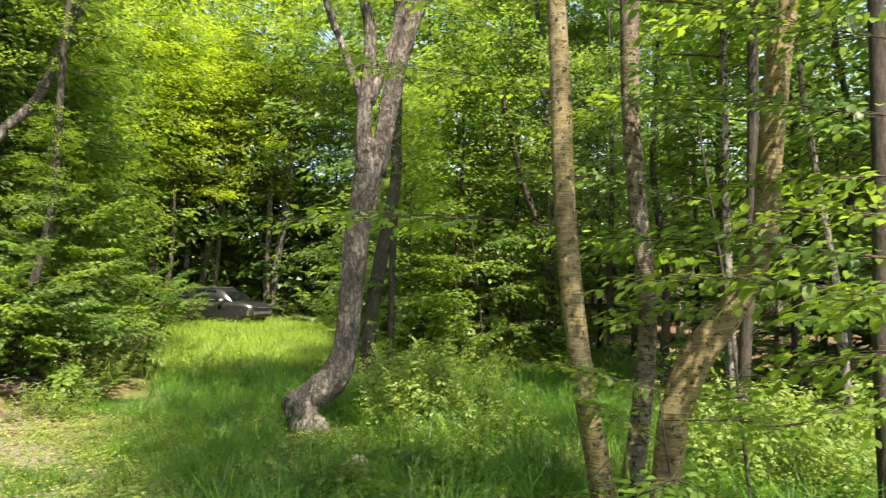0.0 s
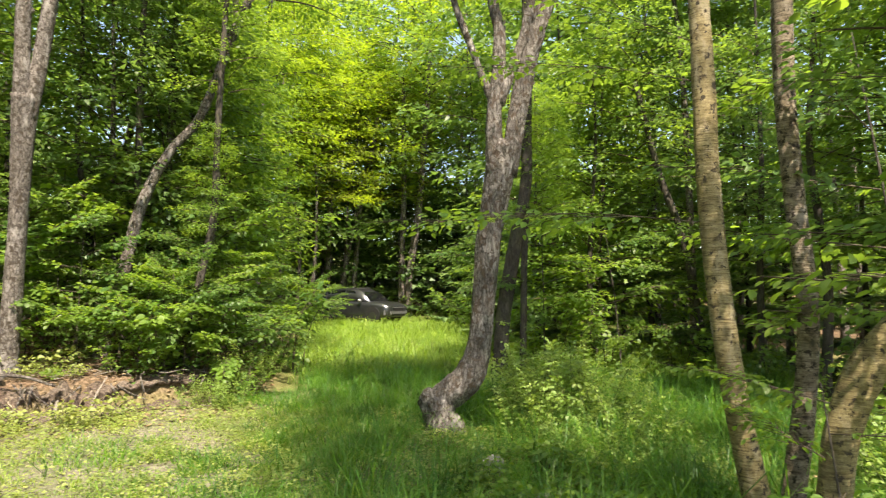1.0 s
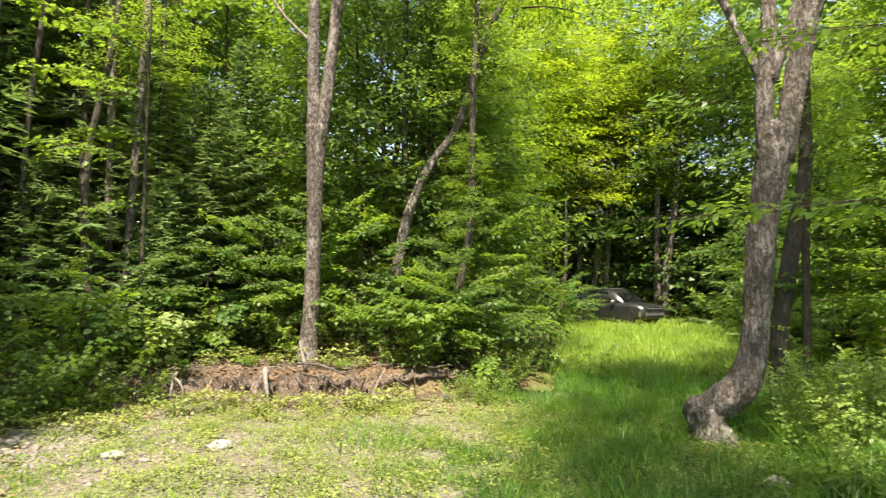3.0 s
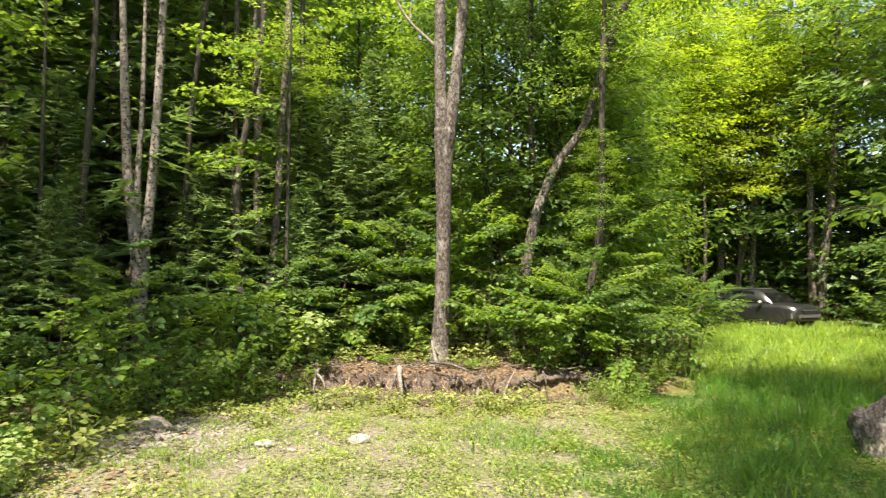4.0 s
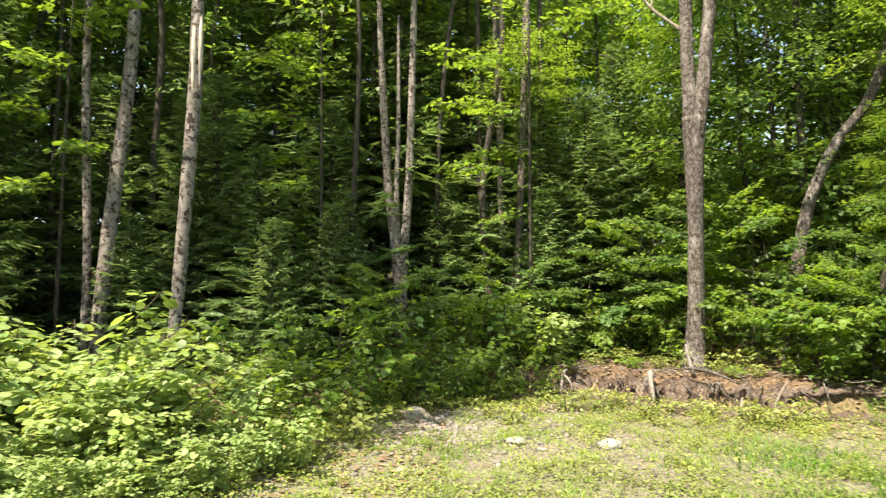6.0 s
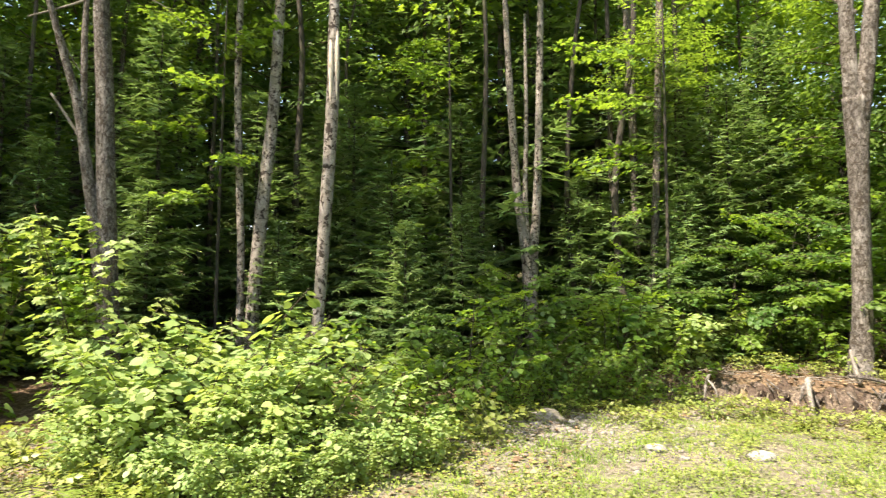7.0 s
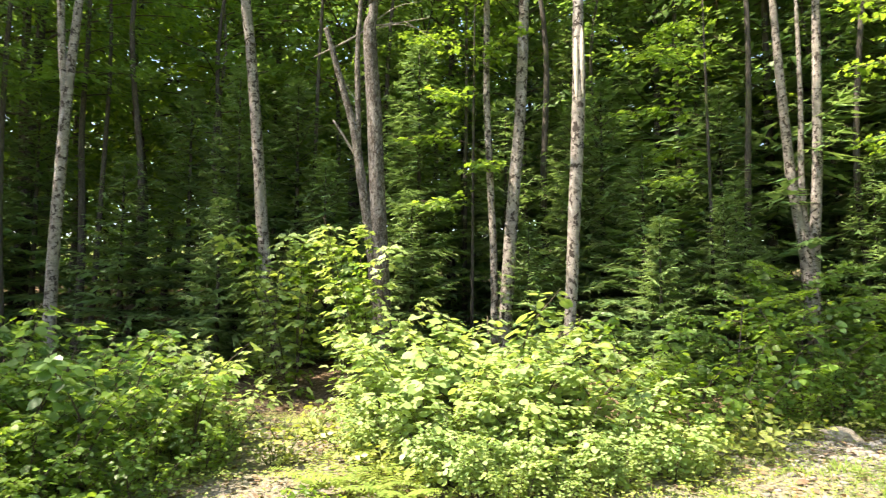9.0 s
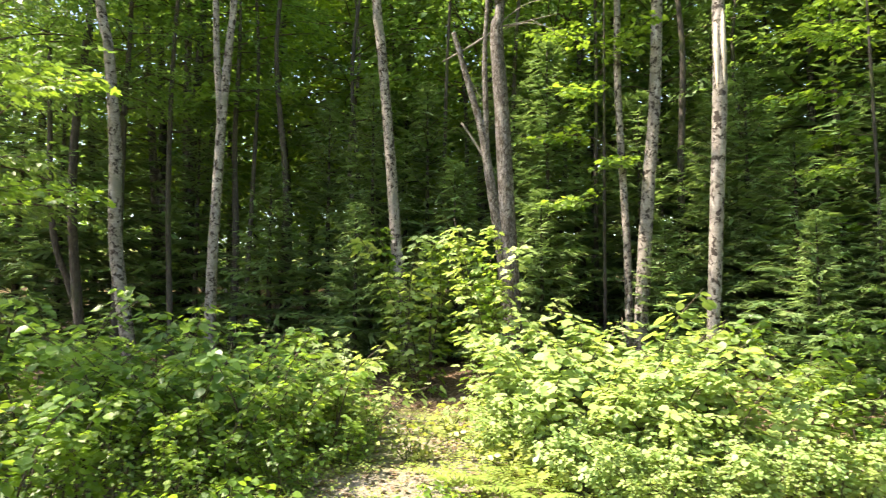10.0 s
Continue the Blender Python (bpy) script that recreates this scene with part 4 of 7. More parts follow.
edge_tree(BARK_WHITE, "pale grey birch with rough dark scars", [[(-10.25, -4.73, 0.25, 0.109), (-10.21, -4.80, 1.25, 0.106), (-10.16, -4.92, 2.43, 0.102), (-10.09, -5.05, 4.25, 0.094), (-10.02, -5.19, 5.99, 0.086), (-9.97, -5.28, 6.93, 0.081), (-9.91, -5.40, 9.89, 0.055)]], [("maple_b", (-9.89, -5.40, 8.9), 2.2, 0.3)], WHITES, "birch_tree", seed=58, sides=16)
edge_tree(BARK_WHITE, "pale birch forking high up", [[(-7.93, -6.98, 0.24, 0.097), (-7.91, -7.00, 1.10, 0.089), (-7.92, -7.00, 2.15, 0.082), (-7.95, -6.96, 3.76, 0.075), (-7.97, -6.94, 4.48, 0.074), (-8.03, -6.87, 5.79, 0.059), (-8.05, -6.84, 6.35, 0.055), (-8.06, -6.83, 8.91, 0.037)], [(-7.96, -6.95, 4.28, 0.054), (-7.91, -7.01, 5.20, 0.050), (-7.88, -7.05, 6.31, 0.049), (-7.82, -7.10, 8.32, 0.032)]], [("maple_a", (-8.04, -6.90, 8.2), 1.1, 0.3)], WHITES, "birch_tree", seed=59, sides=16)
edge_tree(BARK_WHITE, "pale curved birch trunk with peeling bark", [[(-7.48, -8.14, 0.59, 0.105), (-7.41, -8.20, 1.19, 0.105), (-7.28, -8.32, 2.41, 0.098), (-7.23, -8.37, 3.99, 0.090), (-7.12, -8.45, 5.41, 0.078), (-7.01, -8.55, 6.19, 0.070), (-6.79, -8.69, 8.73, 0.046)]], [("maple_c", (-6.89, -8.64, 8.2), 0.3, 0.33)], WHITES, "birch_tree", seed=60, sides=16)
edge_tree(BARK_SLIM, "grey trunk deep in the woods", [[(-11.54, -11.18, 1.64, 0.086), (-11.59, -11.13, 3.22, 0.086), (-11.56, -11.16, 5.91, 0.087), (-11.51, -11.20, 9.91, 0.064)]], [("far_b", (-11.48, -11.23, 7.44), 0.3, 0.6)], seed=61)
edge_tree(BARK_SLIM, "grey trunk deep in the woods", [[(-11.17, -11.54, 2.15, 0.109), (-11.13, -11.57, 3.45, 0.097), (-11.04, -11.67, 5.16, 0.086), (-10.93, -11.76, 6.88, 0.079), (-10.78, -11.90, 9.91, 0.055)], [(-11.34, -11.38, 0.32, 0.078), (-11.24, -11.47, 3.46, 0.073), (-11.14, -11.56, 4.51, 0.055)]], [("far_a", (-10.76, -11.89, 7.94), 0.3, 0.6)], seed=62)
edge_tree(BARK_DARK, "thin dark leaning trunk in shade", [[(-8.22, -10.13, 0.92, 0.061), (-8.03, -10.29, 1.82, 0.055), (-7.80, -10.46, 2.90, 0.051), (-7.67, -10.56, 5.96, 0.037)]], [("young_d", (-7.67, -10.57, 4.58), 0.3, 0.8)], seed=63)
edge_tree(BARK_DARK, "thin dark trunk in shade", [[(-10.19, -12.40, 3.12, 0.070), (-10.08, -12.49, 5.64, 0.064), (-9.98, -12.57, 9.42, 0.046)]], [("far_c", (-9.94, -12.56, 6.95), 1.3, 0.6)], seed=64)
edge_tree(BARK_WHITE, "thin white birch, slightly bowed", [[(4.32, 6.87, -0.03, 0.052), (4.30, 6.88, 0.66, 0.050), (4.27, 6.90, 1.49, 0.048), (4.20, 6.94, 2.22, 0.045), (4.11, 6.99, 3.16, 0.038), (4.03, 7.04, 4.13, 0.027), (4.00, 7.05, 5.57, 0.018)]], [("young_b", (4.01, 7.02, 4.58), 0.5, 0.6)], WHITES, "birch_tree", seed=65)
edge_tree(BARK_DARK, "dark trunk at the lane's shady side", [[(2.88, 4.22, 0.15, 0.056), (2.88, 4.22, 1.32, 0.054), (2.91, 4.20, 2.41, 0.052), (2.94, 4.18, 5.47, 0.037)]], [("young_d", (2.93, 4.21, 4.8), 0.5, 0.35)], seed=66)
edge_tree(BARK_WHITE, "white birch stem rising through leaves", [[(3.41, 7.58, -0.02, 0.061), (3.42, 7.57, 0.82, 0.055), (3.41, 7.58, 1.74, 0.050), (3.41, 7.58, 3.09, 0.047), (3.43, 7.57, 4.53, 0.041), (3.43, 7.56, 7.45, 0.028)]], [("young_a", (3.42, 7.61, 4.18), 0.5, 0.8)], WHITES, "birch_tree", seed=67)
edge_tree(BARK_DARK, "dark trunk behind the birch clump", [[(3.19, 6.91, 0.01, 0.072), (3.26, 6.88, 1.13, 0.066), (3.34, 6.84, 2.33, 0.062), (3.39, 6.81, 3.86, 0.057), (3.47, 6.79, 7.15, 0.041)]], [("maple_b", (3.47, 6.81, 5.2), 0.5, 0.38)], seed=68)
edge_tree(BARK_DARK, "dark leaning trunk at the wood's edge", [[(2.73, 14.85, 0.57, 0.091), (2.59, 14.88, 1.61, 0.086), (2.32, 14.92, 3.06, 0.080), (1.93, 14.98, 4.26, 0.075), (1.44, 15.00, 6.45, 0.055)]], [("maple_a", (1.44, 14.99, 4.38), 0.5, 0.8)], seed=69)

scarred = next(o for o in bpy.data.objects if o.name.startswith("birch_tree") and "torn scar" in o["label"])
for side, low, high, r in ((-0.035, 4.05, 5.0, 0.030), (0.042, 4.15, 5.15, 0.026)):
    x, y = -8.40, 0.30
    under("torn_wood", trunk_mesh("torn_wood", [(x + 0.060, y + side, low, 0.010), (x + 0.072, y + side, low + 0.35, r), (x + 0.066, y + side, high - 0.2, r * 0.9), (x + 0.045, y + side, high, 0.006)], np.array(scarred.location), WOOD_PALE, 8, 5, 0.05, 0.04, 5), scarred, "pale splintered bare wood")

# ---- young trees that fill the forest's edge: direction, distance, height, crown, share, scale ----
YOUNG = (
    (33.0, 15.2, 7.5, "young_a", 0.25, 1.15), (31.0, 14.6, 7.0, "young_c", 0.25, 1.1), (34.9, 14.3, 7.0, "young_b", 0.2, 1.1), (39.3, 13.7, 7.5, "young_d", 0.2, 1.15),
    (41.3, 14.1, 8.0, "young_b", 0.3, 1.2), (46.2, 15.1, 8.0, "young_c", 0.3, 1.2), (30.0, 19.0, 8.5, "young_c", 0.2, 1.3), (32.0, 17.5, 8.5, "young_a", 0.25, 1.3),
    (-1.8, 15.4, 7.0, "young_c", 0.15, 1.15), (-2.6, 16.6, 8.0, "young_a", 0.15, 1.3), (3.2, 18.8, 8.0, "young_a", 0.15, 1.25), (-6.6, 18.1, 8.5, "young_d", 0.2, 1.3),
    (-11.0, 17.1, 8.5, "young_b", 0.2, 1.3), (-14.9, 14.1, 8.0, "young_d", 0.3, 0.9), (-18.9, 11.1, 7.5, "young_b", 0.35, 0.6), (-23.8, 12.1, 8.0, "young_a", 0.3, 1.2),
    (-28.7, 11.1, 8.0, "young_c", 0.25, 1.2), (-32.6, 10.6, 7.5, "young_d", 0.25, 1.1), (-37.6, 10.1, 8.0, "young_b", 0.2, 1.2), (-43.5, 9.1, 8.0, "young_a", 0.2, 1.2),
    (2.0, 25.0, 9.0, "young_a", 0.2, 1.4), (31.5, 22.1, 9.0, "young_a", 0.25, 1.4), (36.4, 18.1, 9.0, "young_d", 0.25, 1.35), (53.0, 16.1, 8.5, "young_a", 0.4, 1.2),
    (62.9, 17.1, 9.0, "young_d", 0.5, 1.2), (72.7, 17.1, 9.5, "young_b", 0.5, 1.2), (84.7, 16.1, 9.5, "young_d", 0.5, 1.2), (93.6, 15.1, 9.5, "young_b", 0.5, 1.2),
    (101.4, 15.6, 9.5, "young_b", 0.5, 1.2), (110.3, 16.1, 9.5, "young_b", 0.5, 1.2), (120.1, 16.1, 9.5, "young_d", 0.5, 1.2), (129.9, 14.1, 9.0, "young_d", 0.6, 0.9),
    # The first two maples here are added out of view to shade shrubs.
    (169.0, 9.8, 11.0, "maple_b", 0.5, 0.68), (161.0, 10.1, 11.0, "maple_a", 0.5, 0.62), (138.7, 13.1, 9.0, "young_b", 0.55, 0.9), (147.6, 12.0, 9.0, "young_b", 0.3, 1.2),
)
for k, (az, d, tall, key, share, scale) in enumerate(YOUNG):
    slim_tree("young_maple", "young broad-leaved tree with layered green foliage", "tree", az, d, tall, 0.05 + 0.004 * tall, BARK_DARK if k % 3 else BARK_SLIM, [(key, share, scale)], group="young forest trees", seed=200 + k)
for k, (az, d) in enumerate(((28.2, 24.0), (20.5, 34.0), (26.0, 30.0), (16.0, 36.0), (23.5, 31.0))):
    slim_tree("sunlit_maple", "slender maple, sunlight put into its yellow-green crown", "tree", az, d, 13.5, 0.09, BARK_SLIM, [("maple_gold", 0.48, 1.1), ("maple_gold", 0.72, 0.85)], lean=(0.03, 0.02), group="young forest trees", seed=260 + k)

# ---- the woods behind ----
rng = np.random.default_rng(77)
spots, tries = [], 0
while len(spots) < 46 and tries < 6000:
    tries += 1
    az, d = rng.uniform(-55, 160), rng.uniform(15, 58)
    keep = 34.5 if 8 < az < 25 else 30 if 25 <= az < 33 else 29 if -6 < az <= 8 else 19 if az <= -6 else 17.5
    if d < keep:
        continue
    x, y = polar(az, d)
    if all((x - a) ** 2 + (y - b) ** 2 > (2.6 + d * 0.035) ** 2 for a, b, *_ in spots):
        spots.append((x, y, az, d))
for k, (x, y, az, d) in enumerate(spots):
    tall = rng.uniform(11, 16)
    slim_tree("woodland_tree", "tall woodland tree deep among others", "tree", az, d, tall, rng.uniform(0.09, 0.17), (BARK_DARK, BARK_SLIM, BARK_DARK)[k % 3], [((("far_a", "far_b", "far_c")[k % 3] if d < 27 else ("deep_a", "deep_b")[k % 2]), rng.uniform(0.12, 0.34), rng.uniform(0.9, 1.15))], group="woodland trees", seed=300 + k)

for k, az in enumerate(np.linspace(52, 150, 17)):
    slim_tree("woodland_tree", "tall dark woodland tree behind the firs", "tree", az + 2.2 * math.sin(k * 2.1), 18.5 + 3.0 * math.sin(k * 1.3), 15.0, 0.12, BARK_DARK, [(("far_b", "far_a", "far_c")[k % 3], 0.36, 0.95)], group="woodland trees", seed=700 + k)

for k, az in enumerate(np.linspace(4, 30, 10)):
    slim_tree("woodland_tree", "tall woodland tree beyond the lane", "tree", az, 41.0 + 3.5 * math.sin(k * 2.4), 20.0, 0.16, BARK_SLIM, [(("far_a", "deep_a", "far_b")[k % 3], 0.16, 1.1), (("deep_b", "deep_a")[k % 2], 0.5, 1.0)], group="woodland trees", seed=760 + k)
for k, az in enumerate(np.linspace(30, 62, 9)):
    slim_tree("thicket_sapling", "leafy sapling in the dark undergrowth", "sapling", az, 26.5 + 1.5 * math.sin(k * 1.9), 5.5, 0.04, BARK_DARK, [(("thicket_a", "thicket_b")[k % 2], 0.02, 1.0)], group="undergrowth saplings", seed=780 + k)

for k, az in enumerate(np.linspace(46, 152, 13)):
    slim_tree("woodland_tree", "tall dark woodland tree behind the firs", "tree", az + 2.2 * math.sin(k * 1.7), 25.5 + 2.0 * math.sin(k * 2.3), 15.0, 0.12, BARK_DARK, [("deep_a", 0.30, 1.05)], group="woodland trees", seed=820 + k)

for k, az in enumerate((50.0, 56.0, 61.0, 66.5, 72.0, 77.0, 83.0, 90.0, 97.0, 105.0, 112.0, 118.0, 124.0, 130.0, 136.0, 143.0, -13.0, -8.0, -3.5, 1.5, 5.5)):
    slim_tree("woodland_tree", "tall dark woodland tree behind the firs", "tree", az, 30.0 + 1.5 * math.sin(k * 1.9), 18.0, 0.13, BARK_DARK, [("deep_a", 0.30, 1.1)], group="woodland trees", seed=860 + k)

for k, (az, d) in enumerate(((24.5, 31.0), (22.4, 35.5), (19.6, 36.5), (9.0, 33.0), (-7.0, 19.5), (-9.8, 16.0), (-13.0, 19.0), (-16.8, 15.5), (-20.4, 18.0), (-24.0, 15.0), (-27.5, 17.0))):
    slim_tree("forest_tree", "thin bare-stemmed trunk standing back in the woods", "tree", az, d, 14.5, 0.055 + 0.012 * (k % 3) + 0.001 * d, (BARK_DARK, BARK_SLIM, BARK_SLIM)[k % 3], [(("deep_a", "deep_b")[k % 3 == 1], 0.6, 0.5)], lean=(0.02 * math.sin(k * 2.1), 0.0), group=GREYS, seed=900 + k)

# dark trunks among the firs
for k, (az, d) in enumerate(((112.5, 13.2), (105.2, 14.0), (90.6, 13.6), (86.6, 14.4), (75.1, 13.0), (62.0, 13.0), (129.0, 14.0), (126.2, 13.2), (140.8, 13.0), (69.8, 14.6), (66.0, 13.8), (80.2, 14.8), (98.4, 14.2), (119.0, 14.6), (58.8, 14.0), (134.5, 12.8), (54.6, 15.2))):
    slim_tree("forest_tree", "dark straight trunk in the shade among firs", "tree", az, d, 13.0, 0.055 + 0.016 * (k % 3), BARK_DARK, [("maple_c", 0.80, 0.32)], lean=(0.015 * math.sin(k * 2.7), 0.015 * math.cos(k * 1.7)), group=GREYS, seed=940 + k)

# ---- undergrowth that closes the woods off ----
k = 0
for d in (21.5, 34.0, 43.0, 52.0):
    for az in np.arange(-50, 160, (400 if d < 30 else 430) / d):
        a = az + rng.uniform(-3, 3)
        q = d + rng.uniform(-2.2, 2.2)
        if (7.0 < a < 30.5 and q < 36.5) or (a < 8 and q < 19):
            continue
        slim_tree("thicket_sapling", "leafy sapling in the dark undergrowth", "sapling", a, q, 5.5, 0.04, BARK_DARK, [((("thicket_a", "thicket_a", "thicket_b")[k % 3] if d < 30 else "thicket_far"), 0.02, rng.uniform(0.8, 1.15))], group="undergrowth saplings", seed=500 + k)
        k += 1
for a in np.arange(4.0, 30.0, 2.7):
    slim_tree("thicket_sapling", "leafy sapling in the dark undergrowth", "sapling", a, 38.0 + 2 * math.sin(a * 3), 6.0, 0.04, BARK_DARK, [("thicket_a", 0.02, 1.3)], group="undergrowth saplings", seed=600 + int(a))

# ---- firs ----
FIRS = []
for k, (tall, radius, whorls) in enumerate(((5.2, 1.55, 20), (4.0, 1.35, 17), (6.5, 1.7, 23), (6.5, 1.8, 17))):
    FIRS.append((woody_mesh("fir_crown", *fir_boughs(np.random.default_rng(90 + k), tall, radius, whorls, fine=0.7 if k == 3 else 0.9), TWIG, LEAF_FIR), trunk_mesh("fir_trunk", [(0, 0, -0.1, 0.07), (0, 0, tall * 0.5, 0.045), (0, 0, tall, 0.008)], np.zeros(3), BARK_DARK, 7, 3)))


def fir(az, d, kind, scale, turn):
    x, y = polar(az, d)
    tree = thing("fir_tree", (x, y, ground_z(x, y)), "dark green young fir with layered drooping boughs", "fir", "young firs")
    boughs, stem = FIRS[3 if d > 14.9 else kind]
    for name, me in (("trunk", stem), ("crown", boughs)):
        under(name, me, tree)
    tree.rotation_euler, tree.scale = (0, 0, turn), (scale, scale, scale)


FIR_SPOTS = (
    (139.0, 15.5, 2, 1.1), (145.5, 16.5, 2, 1.2), (149.0, 18.0, 2, 1.2), (136.0, 19.0, 2, 1.3),
    (64.5, 15.0, 2, 1.5), (68.5, 16.2, 2, 1.7), (73.0, 15.2, 2, 1.75), (77.5, 16.4, 2, 1.8), (81.5, 15.4, 2, 1.7), (86.0, 16.6, 2, 1.75), (93.0, 16.0, 2, 1.6),
    (81.5, 10.4, 1, 0.62), (76.5, 11.4, 1, 0.7), (66.2, 13.6, 0, 0.7), (103.0, 11.2, 1, 0.75), (119.5, 11.2, 1, 0.7), (58.0, 13.4, 0, 1.05), (63.5, 13.6, 1, 0.8), (88.5, 12.2, 0, 0.9),
    (54.0, 13.3, 0, 1.0), (51.1, 14.6, 2, 1.0), (57.4, 12.1, 1, 0.75), (61.4, 15.6, 2, 1.0), (65.8, 16.1, 0, 1.1), (75.6, 12.6, 1, 0.8), (76.6, 13.6, 0, 1.0),
    (82.8, 11.6, 1, 0.95), (86.2, 12.6, 0, 1.0), (88.7, 14.6, 2, 1.1), (94.6, 13.3, 0, 1.0), (92.6, 11.1, 1, 0.6), (102.4, 12.6, 2, 0.95), (106.3, 14.1, 2, 1.1), (110.7, 12.1, 1, 0.9), (113.2, 13.1, 0, 1.05),
    (118.1, 12.7, 2, 0.85), (122.0, 13.6, 0, 1.0), (126.9, 12.6, 1, 0.9), (132.9, 14.6, 0, 1.0), (142.8, 15.0, 2, 1.0), (98.5, 16.6, 2, 1.2), (69.8, 19.1, 2, 1.2),
    (57.0, 18.6, 2, 1.2), (78.7, 18.1, 2, 1.3), (115.2, 17.1, 2, 1.2), (12.2, 35.1, 2, 1.3), (8.7, 30.1, 2, 1.2), (-4.1, 20.1, 2, 1.1), (-9.0, 21.1, 0, 1.3), (-13.9, 16.1, 0, 1.1), (-21.8, 15.1, 2, 1.0), (-30.7, 14.1, 0, 1.1), (3.3, 21.1, 0, 1.2), (17.7, 37.1, 2, 1.3), (-35.6, 13.1, 2, 1.0),
)
for k, (az, d, kind, scale) in enumerate(FIR_SPOTS):
    fir(az, d, kind, scale, k * 1.7)


# ---- shrubs ----
def shrub_meshes(seed, tall, radius, stems, count, leaf, outline, mat, fill=0.55, wood_mat=TWIG):
    """Arching stems with leaves on side twigs, facing up and outward."""
    rng = np.random.default_rng(seed)
    wood, P, A, N, S = [], [], [], [], []
    for i in range(stems):
        az = i * 2.4 + rng.uniform(-0.3, 0.3)
        out = radius * math.sqrt((i + 0.5) / stems) * rng.uniform(0.8, 1.15)
        h = tall * rng.uniform(0.65, 1.08) * (1 - 0.35 * (out / radius) ** 2)
        c = catmull([(0.06 * math.cos(az), 0.06 * math.sin(az), -0.05, 0.006), (out * 0.35 * math.cos(az), out * 0.35 * math.sin(az), h * 0.5, 0.005), (out * 0.8 * math.cos(az + 0.1), out * 0.8 * math.sin(az + 0.1), h * 0.9, 0.004), (out * 1.08 * math.cos(az + 0.15), out * 1.08 * math.sin(az + 0.15), h * 0.97, 0.002)], 2)
        wood.append(tube(c, 4))
        n = count // stems
        s = rng.uniform(max(0.05, 0.75 - fill), 1.0, n) ** 0.8
        q = c[np.minimum((s * (len(c) - 1)).astype(int), len(c) - 1), :3]
        th = rng.uniform(0, 6.283, n)
        r = radius * 0.30 * rng.uniform(0.05, 1.0, n)
        P.append(q + np.stack([np.cos(th) * r, np.sin(th) * r, rng.normal(0.02, 0.06 * tall, n)], 1))
        A.append(np.stack([np.cos(th), np.sin(th), rng.normal(-0.25, 0.25, n)], 1))
        N.append(np.stack([rng.normal(0, 0.45, n) + 0.3 * math.cos(az), rng.normal(0, 0.45, n) + 0.3 * math.sin(az), np.ones(n)], 1))
        S.append(leaf * rng.uniform(0.55, 1.2, n))
    P = np.concatenate(P)
    P[:, 2] = np.maximum(P[:, 2], 0.04)
    return woody_mesh("shrub", merge(wood), leaves(P, np.concatenate(A), np.concatenate(N), np.concatenate(S), outline), wood_mat, mat)


def shoot_mesh(seed, count, leaf, outline, mat, upright=0.5, spread=0.24, tall=1.0, wood=TWIG, thick=1.0):
    """One arching stem, about 1.2 m, leaning along +x, with pairs of leaves on short side twigs."""
    rng = np.random.default_rng(seed)
    u = 1.3 - 0.8 * upright
    c = catmull([(0, 0, -0.06, 0.010 * thick), (0.12 * u, 0.02, 0.42 * tall, 0.008 * thick), (0.38 * u, rng.uniform(-0.06, 0.06), 0.82 * tall, 0.006 * thick), (0.80 * u, rng.uniform(-0.1, 0.1), 1.10 * tall, 0.003 * thick)], 5)
    tiers = 9 if tall < 1.5 else 15
    s = np.clip((np.floor(np.sort(rng.uniform(0.06, 1.0, count)) ** 0.9 * tiers) + 0.5 + rng.normal(0, 0.10, count)) / tiers, 0, 1)
    q = c[np.minimum((s * (len(c) - 1)).astype(int), len(c) - 1), :3]
    th = rng.uniform(0, 6.283, count)
    r = spread * rng.uniform(0.05, 1.0, count) * (1.2 - 0.6 * s)
    P = q + np.stack([np.cos(th) * r, np.sin(th) * r, rng.normal(0.01, 0.022, count) - 0.18 * r], 1)
    A = np.stack([np.cos(th), np.sin(th), rng.normal(-0.28, 0.18, count)], 1)
    N = np.stack([rng.normal(0.12, 0.28, count), rng.normal(0, 0.28, count), np.ones(count)], 1)
    twigs = [tube(np.array([(*q[k], 0.003), (*P[k], 0.0015)]), 3) for k in range(0, count, 9)]
    return woody_mesh("shoot", merge([tube(c, 5), *twigs]), leaves(P, A, N, leaf * rng.uniform(0.55, 1.2, count), outline), wood, mat)


SHOOTS = {
    "hobble": [shoot_mesh(k, 112, 0.098, ROUND, LEAF_SHRUB, 0.3 + 0.2 * k) for k in range(4)],
    "green": [shoot_mesh(10 + k, 80, 0.108, BROAD, (LEAF_MAPLE, LEAF_DEEP)[k % 2], 0.3 + 0.2 * k) for k in range(4)],
    "tall": [shoot_mesh(30 + k, 110, 0.15, LOBED, (LEAF_SHRUB, LEAF_MAPLE)[k % 2], 0.75 + 0.1 * k, 0.30, 2.3) for k in range(3)],
    "maple": [shoot_mesh(20 + k, 44, 0.13, LOBED, LEAF_SHRUB, 0.6 + 0.15 * k, 0.2) for k in range(3)],
}
SHOOTS["weed"] = [shoot_mesh(40 + k, 105, 0.072, LITE, LEAF_WEED, 0.6 + 0.15 * k, 0.18, 1.0, STEM, 0.55) for k in range(3)]
SHRUBS = {
    "low_a": shrub_meshes(9, 0.28, 0.35, 10, 200, 0.055, LITE, LEAF_HERB, 0.9, STEM), "low_b": shrub_meshes(10, 0.22, 0.3, 9, 170, 0.05, LITE, LEAF_HERB, 0.9, STEM), "leafy_a": shrub_meshes(11, 0.26, 0.38, 10, 150, 0.075, BROAD, LEAF_MAPLE, 0.9, STEM),
}
